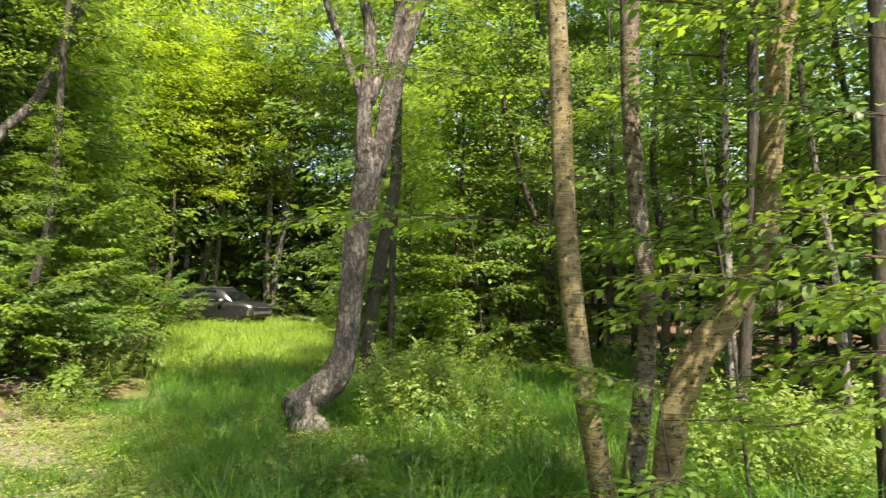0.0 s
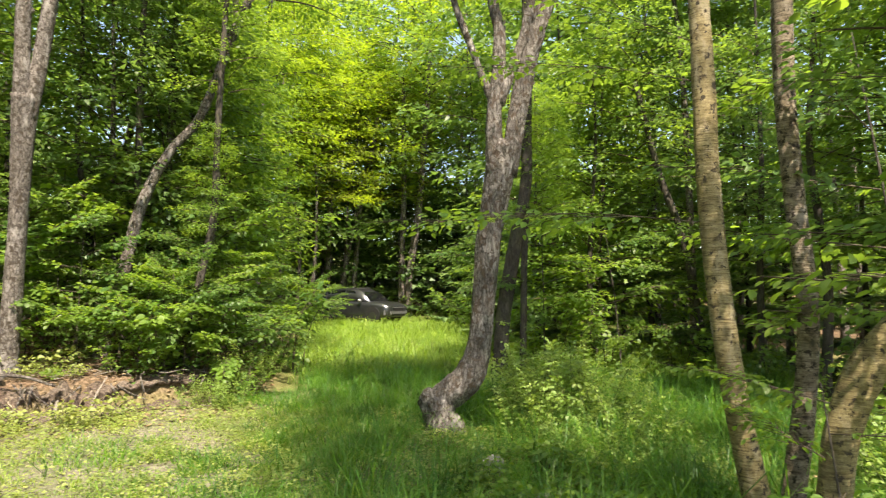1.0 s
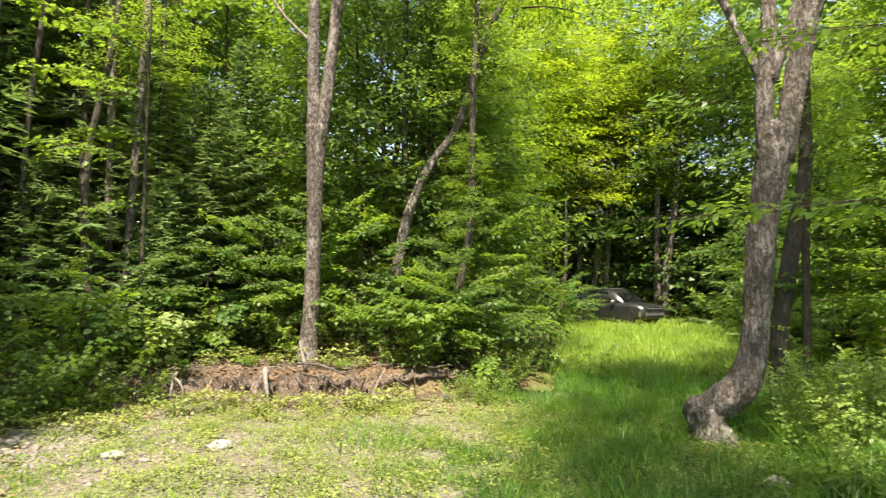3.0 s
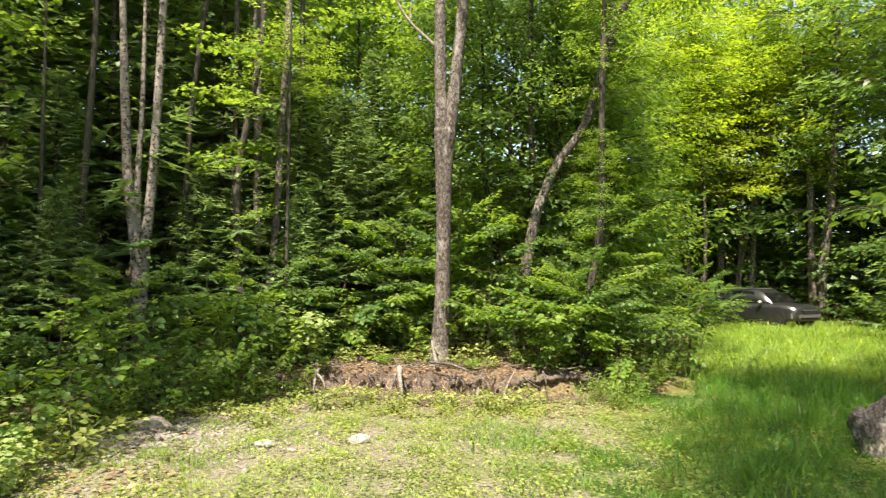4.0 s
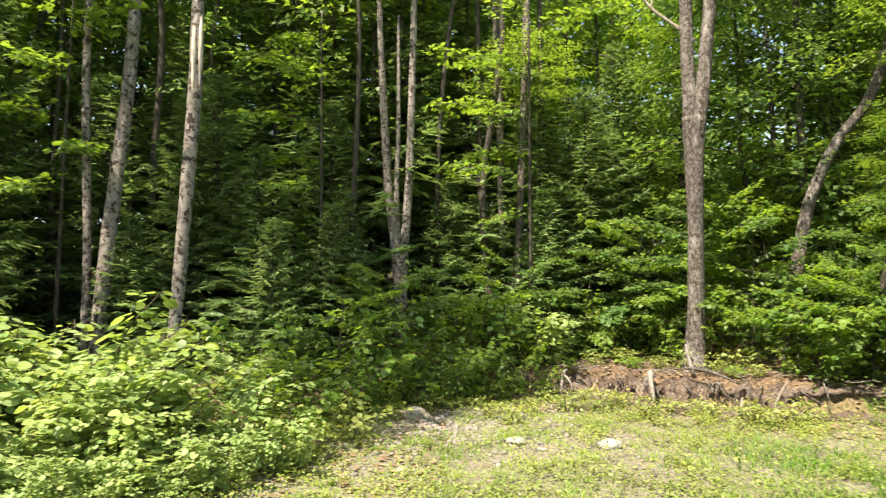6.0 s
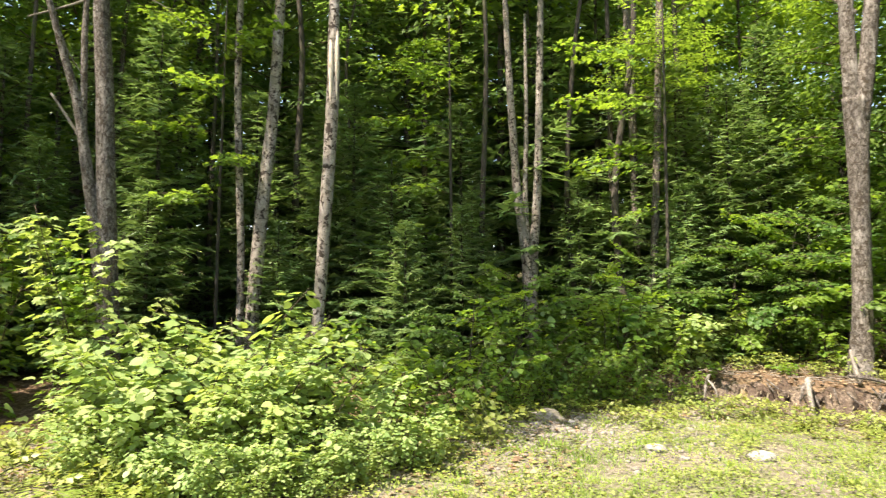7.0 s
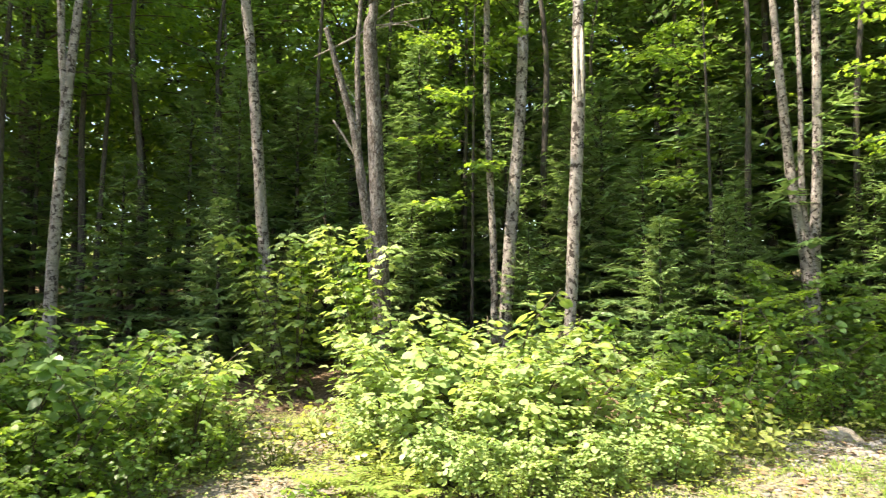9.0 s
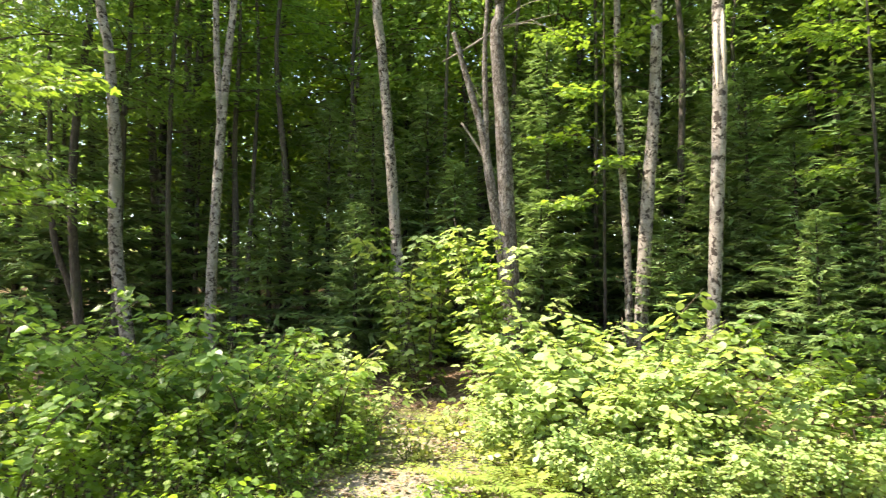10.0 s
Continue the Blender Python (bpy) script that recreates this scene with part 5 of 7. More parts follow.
SHRUB_WORDS = {"hobble": ("broadleaf_shrub", "sunlit shrub with broad pale-green leaves"), "green": ("green_shrub", "leafy green shrub at the forest's edge"), "maple": ("maple_sapling", "upright maple sapling with lobed light-green leaves"), "tall": ("maple_sapling", "tall maple sapling with bright lobed leaves beside pale trunks"), "weed": ("weed_clump", "loose clump of upright small-leaved yellow-green weeds"), "leafy": ("leafy_herb", "low spread of broad green leaves in the grass"), "low": ("low_herb", "low tuft of light green herbs on bare soil")}


def shrub(key, az, d, scale=1.0, flat=1.0, turn=0.0, up=0.0):
    x, y = polar(az, d)
    kind = key.split("_")[0]
    name, label = SHRUB_WORDS[kind]
    place = (x, y, ground_z(x, y) + up)
    group = "plants of the " + name.replace("_", " ") + " kind"
    if kind in SHOOTS:
        rng = np.random.default_rng(int(abs(az) * 100 + d * 7) + (50000 if az < 0 else 0))
        ob = thing(name, place, label, {"maple": "sapling", "tall": "sapling", "weed": "plant"}.get(kind, "shrub"), group)
        many = {"maple": 8, "tall": 6, "hobble": 16, "weed": 12}.get(kind, 12 if az > 118 else 9)
        for k in range(many):
            one = under("shoot", SHOOTS[kind][rng.integers(len(SHOOTS[kind]))], ob)
            out = math.sqrt((k + 0.5) / many) * (0.45 if kind not in ("maple", "tall") else 0.15)
            a = k * 2.4 + rng.uniform(-0.4, 0.4)
            size = rng.uniform(0.55, 1.15) * (1.12 - 0.55 * out) * scale
            one.location = (out * math.cos(a) * scale, out * math.sin(a) * scale, 0)
            one.rotation_euler = (rng.normal(0, 0.1), rng.normal(0.0, 0.15), a + rng.normal(0, 0.5))
            one.scale = (size, size, size * rng.uniform(0.85, 1.0 if kind == "hobble" else 1.2))
    else:
        ob = tagged(new(name, SHRUBS[key]), label, "plant", group)
        ob.location, ob.rotation_euler, ob.scale = place, (0, 0, turn), (scale, scale, scale * flat)


SHRUB_SPOTS = (
    ("green_b", 28.8, 10.2, 0.5), ("weed_a", 29.6, 9.5, 0.4), ("weed_b", 30.6, 9.8, 0.45), ("weed_a", 31.6, 10.0, 0.4), ("weed_b", 28.4, 10.9, 0.5), ("weed_a", 27.4, 11.6, 0.5), ("weed_b", 30.0, 10.6, 0.5), ("weed_a", 26.6, 12.4, 0.5), ("weed_b", 32.6, 9.6, 0.3),
    ("low_a", 45.5, 9.5, 0.9), ("low_b", 47.5, 9.6, 0.9), ("low_a", 51.5, 9.75, 0.9), ("low_b", 54.5, 9.9, 0.9), ("low_a", 57.5, 10.0, 0.9), ("low_b", 41.0, 9.45, 0.9),
    ("green_a", 36.5, 10.4, 0.75), ("green_b", 46.5, 11.4, 0.8), ("green_a", 58.5, 10.3, 0.7), ("green_b", 62.0, 9.9, 0.6),
    ("hobble_c", 90.0, 5.30, 0.42), ("hobble_b", 94.5, 5.20, 0.45), ("hobble_c", 98.0, 5.50, 0.5), ("hobble_a", 85.0, 5.80, 0.5), ("hobble_b", 102.0, 6.00, 0.6), ("hobble_c", 80.5, 6.20, 0.5), ("hobble_b", 106.0, 6.50, 0.5), ("green_a", 125.0, 5.60, 0.5), ("green_a", 134.0, 5.40, 0.6), ("green_b", 120.0, 6.40, 0.5), ("green_b", 140.0, 5.60, 0.7),
    ("hobble_a", 85.7, 6.71, 0.9), ("hobble_b", 90.0, 6.21, 0.85), ("hobble_a", 94.0, 6.70, 1.05), ("hobble_b", 98.3, 6.50, 1.0), ("hobble_c", 102.2, 6.70, 1.0), ("hobble_a", 95.4, 7.50, 1.25), ("hobble_b", 100.3, 7.70, 1.2), ("hobble_c", 90.6, 7.51, 1.1), ("hobble_c", 95.9, 5.70, 0.6), ("hobble_c", 88.6, 5.71, 0.55), ("hobble_b", 105.2, 7.30, 0.8),
    ("green_a", 79.8, 7.65, 0.95), ("green_b", 77.4, 8.46, 1.0), ("green_a", 73.5, 9.46, 1.1), ("green_b", 70.6, 9.97, 1.1), ("green_a", 63.2, 10.98, 1.2), ("green_b", 60.3, 11.08, 1.1), ("hobble_c", 57.9, 11.38, 1.2), ("green_a", 54.4, 11.89, 1.1), ("green_b", 69.6, 11.67, 1.2), ("green_b", 83.7, 9.71, 1.1),
    ("green_a", 67.0, 9.6, 0.75), ("green_b", 64.6, 9.9, 0.8), ("green_a", 69.2, 9.3, 0.65), ("green_b", 72.4, 8.9, 0.65), ("hobble_c", 66.0, 10.4, 0.7), ("low_a", 68.0, 9.0, 1.0), ("low_b", 63.6, 9.3, 0.9),
    ("green_b", 36.3, 10.98, 1.1), ("green_a", 33.8, 10.79, 1.0), ("green_b", 26.0, 13.09, 1.2), ("green_a", 49.6, 12.69, 1.1), ("green_b", 41.7, 12.28, 1.1),
    ("tall_a", 106.2, 8.90, 1.0), ("tall_b", 108.5, 9.3, 0.75), ("tall_b", 113.1, 9.89, 1.05), ("tall_a", 115.2, 10.3, 0.8), ("maple_shoot", 119.9, 8.28, 1.0), ("maple_shoot", 122.3, 7.68, 0.75), ("maple_shoot", 117.9, 7.49, 0.6), ("green_a", 122.7, 6.98, 0.8), ("green_a", 126.1, 7.07, 0.9), ("green_b", 130.1, 7.47, 1.1), ("green_a", 133.9, 6.66, 1.0), ("green_b", 138.3, 6.46, 0.9), ("green_a", 142.8, 6.85, 1.0), ("green_a", 136.6, 8.66, 1.2), ("green_b", 142.5, 8.85, 1.2), ("green_a", 148.3, 7.64, 1.2), ("green_a", 131.4, 5.87, 0.7), ("green_b", 127.7, 9.07, 0.9), ("green_b", 145.1, 5.45, 0.9),
    ("weed_a", 3.0, 7.69, 0.75), ("weed_b", 0.6, 8.09, 0.81), ("weed_a", -1.9, 7.49, 0.75), ("weed_b", 5.0, 8.49, 0.81), ("weed_a", 2.6, 9.29, 0.81), ("weed_b", -0.8, 9.49, 0.75), ("weed_b", -3.9, 6.90, 0.52), ("weed_a", 6.5, 9.68, 0.75), ("weed_b", 1.5, 6.89, 0.42), ("weed_b", -5.3, 8.30, 0.47),
    ("weed_a", -4.6, 6.1, 0.45), ("weed_b", -6.5, 7.2, 0.5), ("weed_a", -3.2, 5.6, 0.4), ("weed_b", -1.2, 8.6, 0.7), ("weed_a", 2.0, 8.6, 0.72), ("weed_b", 4.3, 9.2, 0.7), ("weed_a", -4.0, 8.6, 0.6), ("weed_b", -7.5, 5.9, 0.42), ("weed_b", 1.6, 7.3, 0.6), ("weed_a", 3.8, 8.0, 0.75), ("weed_b", 0.8, 8.0, 0.7), ("weed_a", -2.6, 6.3, 0.47), ("weed_b", 0.2, 6.1, 0.42), ("weed_a", 4.2, 7.2, 0.52),
    ("weed_a", -24.5, 5.6, 0.64), ("weed_a", -27.5, 5.9, 0.68), ("weed_a", -30.5, 6.2, 0.77), ("weed_a", -22.0, 6.4, 0.59), ("weed_a", -33.5, 5.8, 0.68),
    ("weed_a", -25.8, 6.71, 0.78), ("weed_b", -28.7, 6.31, 0.85), ("weed_a", -31.2, 7.11, 0.85), ("hobble_c", -29.7, 8.31, 0.7), ("weed_a", -23.3, 7.51, 0.72), ("green_b", -19.9, 9.71, 0.9), ("green_a", -14.0, 12.10, 1.0), ("green_b", -9.0, 14.60, 1.1), ("green_a", -34.6, 8.51, 1.0),
    ("weed_a", 21.3, 12.06, 0.72), ("green_a", 6.1, 13.09, 1.0), ("green_b", 2.2, 13.69, 1.1), ("green_a", -3.2, 14.69, 1.1), ("green_b", 8.7, 24.08, 1.5), ("green_a", 27.7, 22.06, 1.5), ("green_a", 11.7, 31.58, 1.5), ("green_b", 8.7, 28.08, 1.6), ("green_a", 26.5, 16.09, 1.4),
    ("low_a", 44.0, 10.55, 0.8), ("low_b", 48.2, 10.75, 0.9), ("low_a", 53.4, 10.9, 0.9), ("low_b", 56.8, 11.0, 1.0), ("low_a", 59.2, 10.9, 1.0), ("low_b", 40.8, 10.35, 0.8), ("leafy_a", 50.2, 10.7, 0.7), ("leafy_a", 42.4, 10.3, 0.6), ("leafy_a", 60.5, 10.5, 0.9), ("low_a", 61.8, 10.2, 1.0),
    ("low_a", 41.1, 8.98, 1.2), ("low_b", 44.5, 9.17, 1.1), ("low_a", 38.6, 9.08, 1.3), ("low_b", 49.0, 9.09, 1.2), ("low_a", 52.9, 9.39, 1.2), ("low_b", 55.8, 9.29, 1.2), ("low_a", 58.8, 9.08, 0.8), ("low_b", 46.1, 10.97, 1.3), ("low_a", 42.3, 10.98, 1.4), ("low_b", 51.0, 10.99, 1.2),
    ("leafy_a", 5.0, 5.0, 0.8), ("leafy_a", 1.5, 4.7, 0.9), ("leafy_a", -2.0, 5.3, 0.9), ("leafy_a", -4.8, 4.8, 0.8), ("leafy_a", 7.5, 5.4, 0.8), ("leafy_a", -7.0, 5.0, 0.8), ("leafy_a", 3.4, 6.2, 0.9), ("leafy_a", 9.6, 4.8, 0.7), ("leafy_a", -0.5, 6.0, 0.8), ("leafy_a", 112.0, 5.0, 0.8), ("leafy_a", 129.0, 5.0, 1.1), ("leafy_a", 137.0, 4.8, 1.1), ("leafy_a", 144.0, 5.0, 1.1),
    ("green_a", 128.0, 6.2, 0.9), ("green_b", 136.0, 7.4, 1.1), ("green_a", 141.0, 7.6, 1.1), ("green_b", 124.5, 8.2, 0.8), ("green_a", 131.5, 8.4, 1.1), ("maple_shoot", 121.5, 6.6, 0.8), ("maple_shoot", 119.0, 6.9, 0.65), ("maple_shoot", 124.0, 6.4, 0.7), ("maple_shoot", 125.5, 7.6, 0.8),
    ("low_a", 62.6, 8.68, 0.8), ("low_b", 65.6, 9.27, 0.8), ("low_a", 60.7, 8.38, 1.0), ("low_b", 71.5, 8.47, 1.0), ("low_a", 74.3, 7.46, 1.8), ("low_b", 78.2, 6.66, 1.5), ("low_a", 108.1, 6.70, 1.4), ("low_b", 111.0, 7.49, 1.5), ("low_a", 113.9, 6.49, 1.4), ("low_a", 105.1, 5.90, 1.3), ("low_b", 101.2, 5.50, 1.3),
)
for k, (key, az, d, scale) in enumerate(SHRUB_SPOTS):
    shrub(key, az, d, scale, 1.0, k * 2.1)


# ---- grass, herbs, litter and pebbles ----
def scatter(rng, n, az0, az1, d0, d1):
    """Places spread evenly over a ring's sector."""
    d = np.sqrt(rng.uniform(d0 * d0, d1 * d1, n))
    a = np.radians(rng.uniform(az0, az1, n))
    return np.stack([-d * np.sin(a), d * np.cos(a)], 1)


def in_grass(p):
    az, d = np.degrees(np.arctan2(-p[:, 0], p[:, 1])), np.hypot(p[:, 0], p[:, 1])
    edge = np.interp(az, BANK_AZ, BANK_D)
    return (d < np.where(az > 24, edge - 0.2, 60)) & ((az > 8) | (d < 17.5)) & ((az > -16) | (d < 8.5))


def blades(rng, p, tall, width, lean=0.45, heading=None):
    """Bent blades of grass; heading: the way each one leans."""
    n = len(p)
    clump = 0.5 + 0.5 * np.sin(p[:, 0] * 5.1 + 1.7 * np.sin(p[:, 1] * 3.3)) * np.sin(p[:, 1] * 4.7 + 1.5 * np.sin(p[:, 0] * 2.9))
    az_p, d_p = np.degrees(np.arctan2(-p[:, 0], p[:, 1])), np.hypot(p[:, 0], p[:, 1])
    tall = tall * (1 - 0.62 * sstep(14, 30, az_p) * (d_p < 12)) * (0.45 + 1.05 * clump) * (1 - 0.6 * np.exp(-((p[:, 0] + 1.35) ** 2 + (p[:, 1] - 6.8) ** 2) / 0.7)) * (1 - 0.2 * sstep(22, 27, p[:, 1]))
    z = height(p[:, 0], p[:, 1])
    th = rng.uniform(0, 6.283, n) if heading is None else heading
    tw = th + 1.57 + rng.normal(0, 0.5, n)
    h = tall * rng.uniform(0.5, 1.25, n)
    b = h * lean * rng.uniform(0.3, 1.5, n)
    u = np.stack([np.cos(tw), np.sin(tw), 0 * tw], 1) * (width * rng.uniform(0.6, 1.3, n))[:, None]
    w = np.stack([np.cos(th), np.sin(th), 0 * th], 1)
    g = np.stack([p[:, 0], p[:, 1], z - 0.02], 1)
    mid = g + w * (b * 0.30)[:, None] + np.stack([0 * h, 0 * h, h * 0.66], 1)
    tip = g + w * b[:, None] + np.stack([0 * h, 0 * h, h * np.clip(1.05 - 0.35 * b / h, 0.35, 1)], 1)
    v = np.stack([g - u, g + u, mid + u * 0.8, mid - u * 0.8, tip], 1).reshape(-1, 3)
    f = (np.array([(0, 1, 2), (0, 2, 3), (3, 2, 4)])[None] + (np.arange(n) * 5)[:, None, None]).reshape(-1, 3)
    return v, f


def tufts(rng, centres, many, tall, width, spread):
    """Tussocks: blades that arch outward from common roots, every tussock of its own size."""
    n = len(centres)
    size = np.repeat(rng.uniform(0.45, 1.35, n) ** 1.2, many)
    c = np.repeat(centres, many, axis=0)
    a = rng.uniform(0, 6.283, len(c)) 
    r = spread * np.sqrt(rng.uniform(0, 1, len(c))) * size
    p = c + np.stack([np.cos(a) * r, np.sin(a) * r], 1)
    return blades(rng, p, tall * size, width, 1.5, a + rng.normal(0, 0.6, len(c)))


rng = np.random.default_rng(123)
def grown(p, shift=0.0):
    """How thick the lane's grass stands: it thins out towards the clearing."""
    az, d = np.degrees(np.arctan2(-p[:, 0], p[:, 1])), np.hypot(p[:, 0], p[:, 1])
    edge = 30.5 + 6.0 * np.sin(p[:, 1] * 1.4 + 0.5) - 1.2 * (d - 7) + shift
    return in_grass(p) & (rng.uniform(0, 1, len(p)) < np.clip((edge + 5 - az) / 12, 0, 1) ** 1.5)


near = scatter(rng, 14000, -34, 42, 3.0, 12.0)
near = near[grown(near)]
near_tufts = scatter(rng, 3500, -34, 42, 3.0, 12.5)
near_tufts = near_tufts[grown(near_tufts, 4.0)]
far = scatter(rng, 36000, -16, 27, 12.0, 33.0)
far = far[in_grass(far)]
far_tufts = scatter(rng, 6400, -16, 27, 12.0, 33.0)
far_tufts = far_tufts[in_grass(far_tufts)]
thin = scatter(rng, 17000, 18, 96, 2.8, 9.8)
az_t = np.degrees(np.arctan2(-thin[:, 0], thin[:, 1]))
d_t = np.hypot(thin[:, 0], thin[:, 1])
patchy = 0.5 + 0.5 * np.sin(thin[:, 0] * 2.2 + thin[:, 1]) * np.sin(thin[:, 1] * 1.9 - thin[:, 0] * 0.6)
thin = thin[in_grass(thin) & (rng.uniform(0, 1, len(thin)) < np.clip(patchy, 0.1, 1) * np.clip((9.2 - d_t) / 3 + 0.2, 0.15, 1) * np.clip((88 - az_t) / 14, 0.05, 1))]
few = scatter(rng, 1500, 18, 96, 3.0, 9.0)
few = few[in_grass(few)]
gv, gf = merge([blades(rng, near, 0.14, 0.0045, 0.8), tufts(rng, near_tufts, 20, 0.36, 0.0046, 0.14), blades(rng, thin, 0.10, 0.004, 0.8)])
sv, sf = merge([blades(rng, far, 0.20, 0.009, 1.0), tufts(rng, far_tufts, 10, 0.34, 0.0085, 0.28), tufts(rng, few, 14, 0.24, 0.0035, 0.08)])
tagged(new("seeding_grass", mesh_of("seeding_grass", sv, sf, GRASS_SEED_LIT)), "long seeding grass, sunlight put into its pale yellow-green, along lane and clearing", "grass", kind="stuff")
dry = scatter(rng, 33000, 20, 100, 2.8, 9.6)
dry = np.concatenate([dry[in_grass(dry)], scatter(rng, 5000, 0, 360, 0.3, 5.0)])
dv, df = blades(rng, dry, 0.08, 0.0052, 2.4)
tagged(new("dry_grass", mesh_of("dry_grass", dv, df, DRY_GRASS)), "short bleached dry grass over the sunny clearing", "dry grass", kind="stuff")
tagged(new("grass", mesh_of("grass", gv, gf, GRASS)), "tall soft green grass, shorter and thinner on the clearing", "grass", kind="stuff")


def bare(p):
    """The strip of dry, stony soil at the foot of the slope."""
    az, d = np.degrees(np.arctan2(-p[:, 0], p[:, 1])), np.hypot(p[:, 0], p[:, 1])
    return 1.25 * np.exp(-((az - 67.0) / 8.5) ** 2 - ((d - 8.1) / 1.5) ** 2) + 0.95 * np.exp(-((az - 113.0) / 5) ** 2 - ((d - 6.6) / 2.0) ** 2)


spots = scatter(rng, 12500, 22, 132, 2.8, 9.8)
keep = 0.5 + 0.5 * np.sin(spots[:, 0] * 3.3 + 1.4 * np.sin(spots[:, 1] * 2.9)) * np.sin(spots[:, 1] * 3.7 + spots[:, 0])
spots = spots[in_grass(spots) & (rng.uniform(0, 1, len(spots)) < (0.85 * sstep(0.38, 0.72, keep) + 0.24) * (1 - 0.85 * np.clip(bare(spots), 0, 1)))]
spots = np.concatenate([spots, scatter(rng, 4200, -30, 26, 3.0, 9.0), scatter(rng, 1500, 0, 360, 0.3, 6.0)])
m = 9
c = np.repeat(spots, m, axis=0)
th = rng.uniform(0, 6.283, len(c))
r = rng.uniform(0.01, 0.11, len(c))
c = c + np.stack([np.cos(th) * r, np.sin(th) * r], 1)
pos = np.stack([c[:, 0], c[:, 1], height(c[:, 0], c[:, 1]) + rng.uniform(0.02, 0.12, len(c))], 1)
hv, hf = leaves(pos, np.stack([np.cos(th), np.sin(th), rng.normal(-0.1, 0.2, len(c))], 1), np.stack([rng.normal(0, 0.3, len(c)), rng.normal(0, 0.3, len(c)), np.ones(len(c))], 1), rng.uniform(0.018, 0.046, len(c)), LITE)
tagged(new("herbs", mesh_of("herbs", hv, hf, LEAF_HERB)), "low yellow-green herbs and clover over the clearing", "herbs", kind="stuff")

spots = np.concatenate([scatter(rng, 16000, 26, 150, 4.2, 14.0), scatter(rng, 2500, -40, -14, 5.0, 12.0)])
az_s, d_s = np.degrees(np.arctan2(-spots[:, 0], spots[:, 1])), np.hypot(spots[:, 0], spots[:, 1])
spots = spots[(az_s < 0) | (d_s > np.interp(az_s, BANK_AZ, BANK_D) - 1.5 - 3.2 * (az_s > 66))]
th = rng.uniform(0, 6.283, len(spots))
pos = np.stack([spots[:, 0], spots[:, 1], height(spots[:, 0], spots[:, 1]) + rng.uniform(0.005, 0.03, len(spots))], 1)
lv, lf = leaves(pos, np.stack([np.cos(th), np.sin(th), rng.normal(0, 0.15, len(th))], 1), np.stack([rng.normal(0, 0.3, len(th)), rng.normal(0, 0.3, len(th)), np.ones(len(th))], 1), rng.uniform(0.05, 0.10, len(th)), LITE)
tagged(new("leaf_litter", mesh_of("leaf_litter", lv, lf, LITTER)), "dry brown fallen leaves on the forest floor", "leaf litter", kind="stuff")


def pebble(rng, sub=1):
    bm = bmesh.new()
    bmesh.ops.create_icosphere(bm, subdivisions=sub, radius=1.0)
    s = Vector((rng.uniform(0.8, 1.3), rng.uniform(0.7, 1.0), rng.uniform(0.45, 0.7)))
    off = Vector(rng.uniform(0, 50, 3))
    for v in bm.verts:
        k = 1 + 0.28 * noise.noise(v.co * 1.3 + off) + 0.10 * noise.noise(v.co * 3.5 + off)
        v.co = Vector((v.co.x * s.x, v.co.y * s.y, v.co.z * s.z)) * k
    bmesh.ops.triangulate(bm, faces=bm.faces)
    return bm


def bm_arrays(bm):
    bm.verts.ensure_lookup_table()
    v, f = np.array([p.co[:] for p in bm.verts]), np.array([[q.index for q in g.verts] for g in bm.faces])
    bm.free()
    return v, f


shapes = [bm_arrays(pebble(rng)) for _ in range(4)]
spots = scatter(rng, 2600, 40, 92, 4.0, 9.9)
spots = spots[in_grass(spots) & (rng.uniform(0, 1, len(spots)) < 0.25 + bare(spots))]
stony = scatter(rng, 3200, 55, 80, 6.6, 9.7)
spots = np.concatenate([spots, stony[rng.uniform(0, 1, len(stony)) < 0.9 * bare(stony)]])
pieces = []
for x, y in spots:
    v, f = shapes[rng.integers(4)]
    s, a = 0.010 + 0.036 * rng.uniform() ** 3, rng.uniform(0, 6.28)
    turn = np.array([[math.cos(a), -math.sin(a), 0], [math.sin(a), math.cos(a), 0], [0, 0, 1]])
    pieces.append((v @ turn.T * s + (x, y, ground_z(x, y) + s * 0.2), f))
pv, pf = merge(pieces)
tagged(new("gravel", mesh_of("gravel", pv, pf, GRAVEL)), "scattered grey pebbles on the clearing", "gravel", kind="stuff")

for az, d, s, mat, label in ((6.8, 5.95, 0.115, STONE_GREY, "pale pointed rock in the grass"), (52.3, 7.14, 0.11, STONE_PALE, "flat pale rock on the clearing"), (60.1, 7.08, 0.10, STONE_PALE, "pale rock on the clearing"), (69.1, 8.67, 0.20, STONE_TAN, "tan grey boulder on bare soil"), (67.0, 8.57, 0.06, STONE_PALE, "small pale stone on bare soil"), (2.9, 5.09, 0.22, STONE_GREY, "grey rock half sunk in grass")):
    x, y = polar(az, d)
    bm = pebble(np.random.default_rng(int(az * 10) + 7), 3)
    me = bpy.data.meshes.new("rock")
    bm.to_mesh(me)
    bm.free()
    me.materials.append(mat)
    rock = tagged(new("rock", me), label, "rock", "rocks")
    rock.location, rock.scale, rock.rotation_euler = (x, y, ground_z(x, y) + s * (0.25 if d > 5.5 else -0.15)), (s, s, s * (1.7 if "pointed" in label else 1.0)), (0, 0, radians(az))


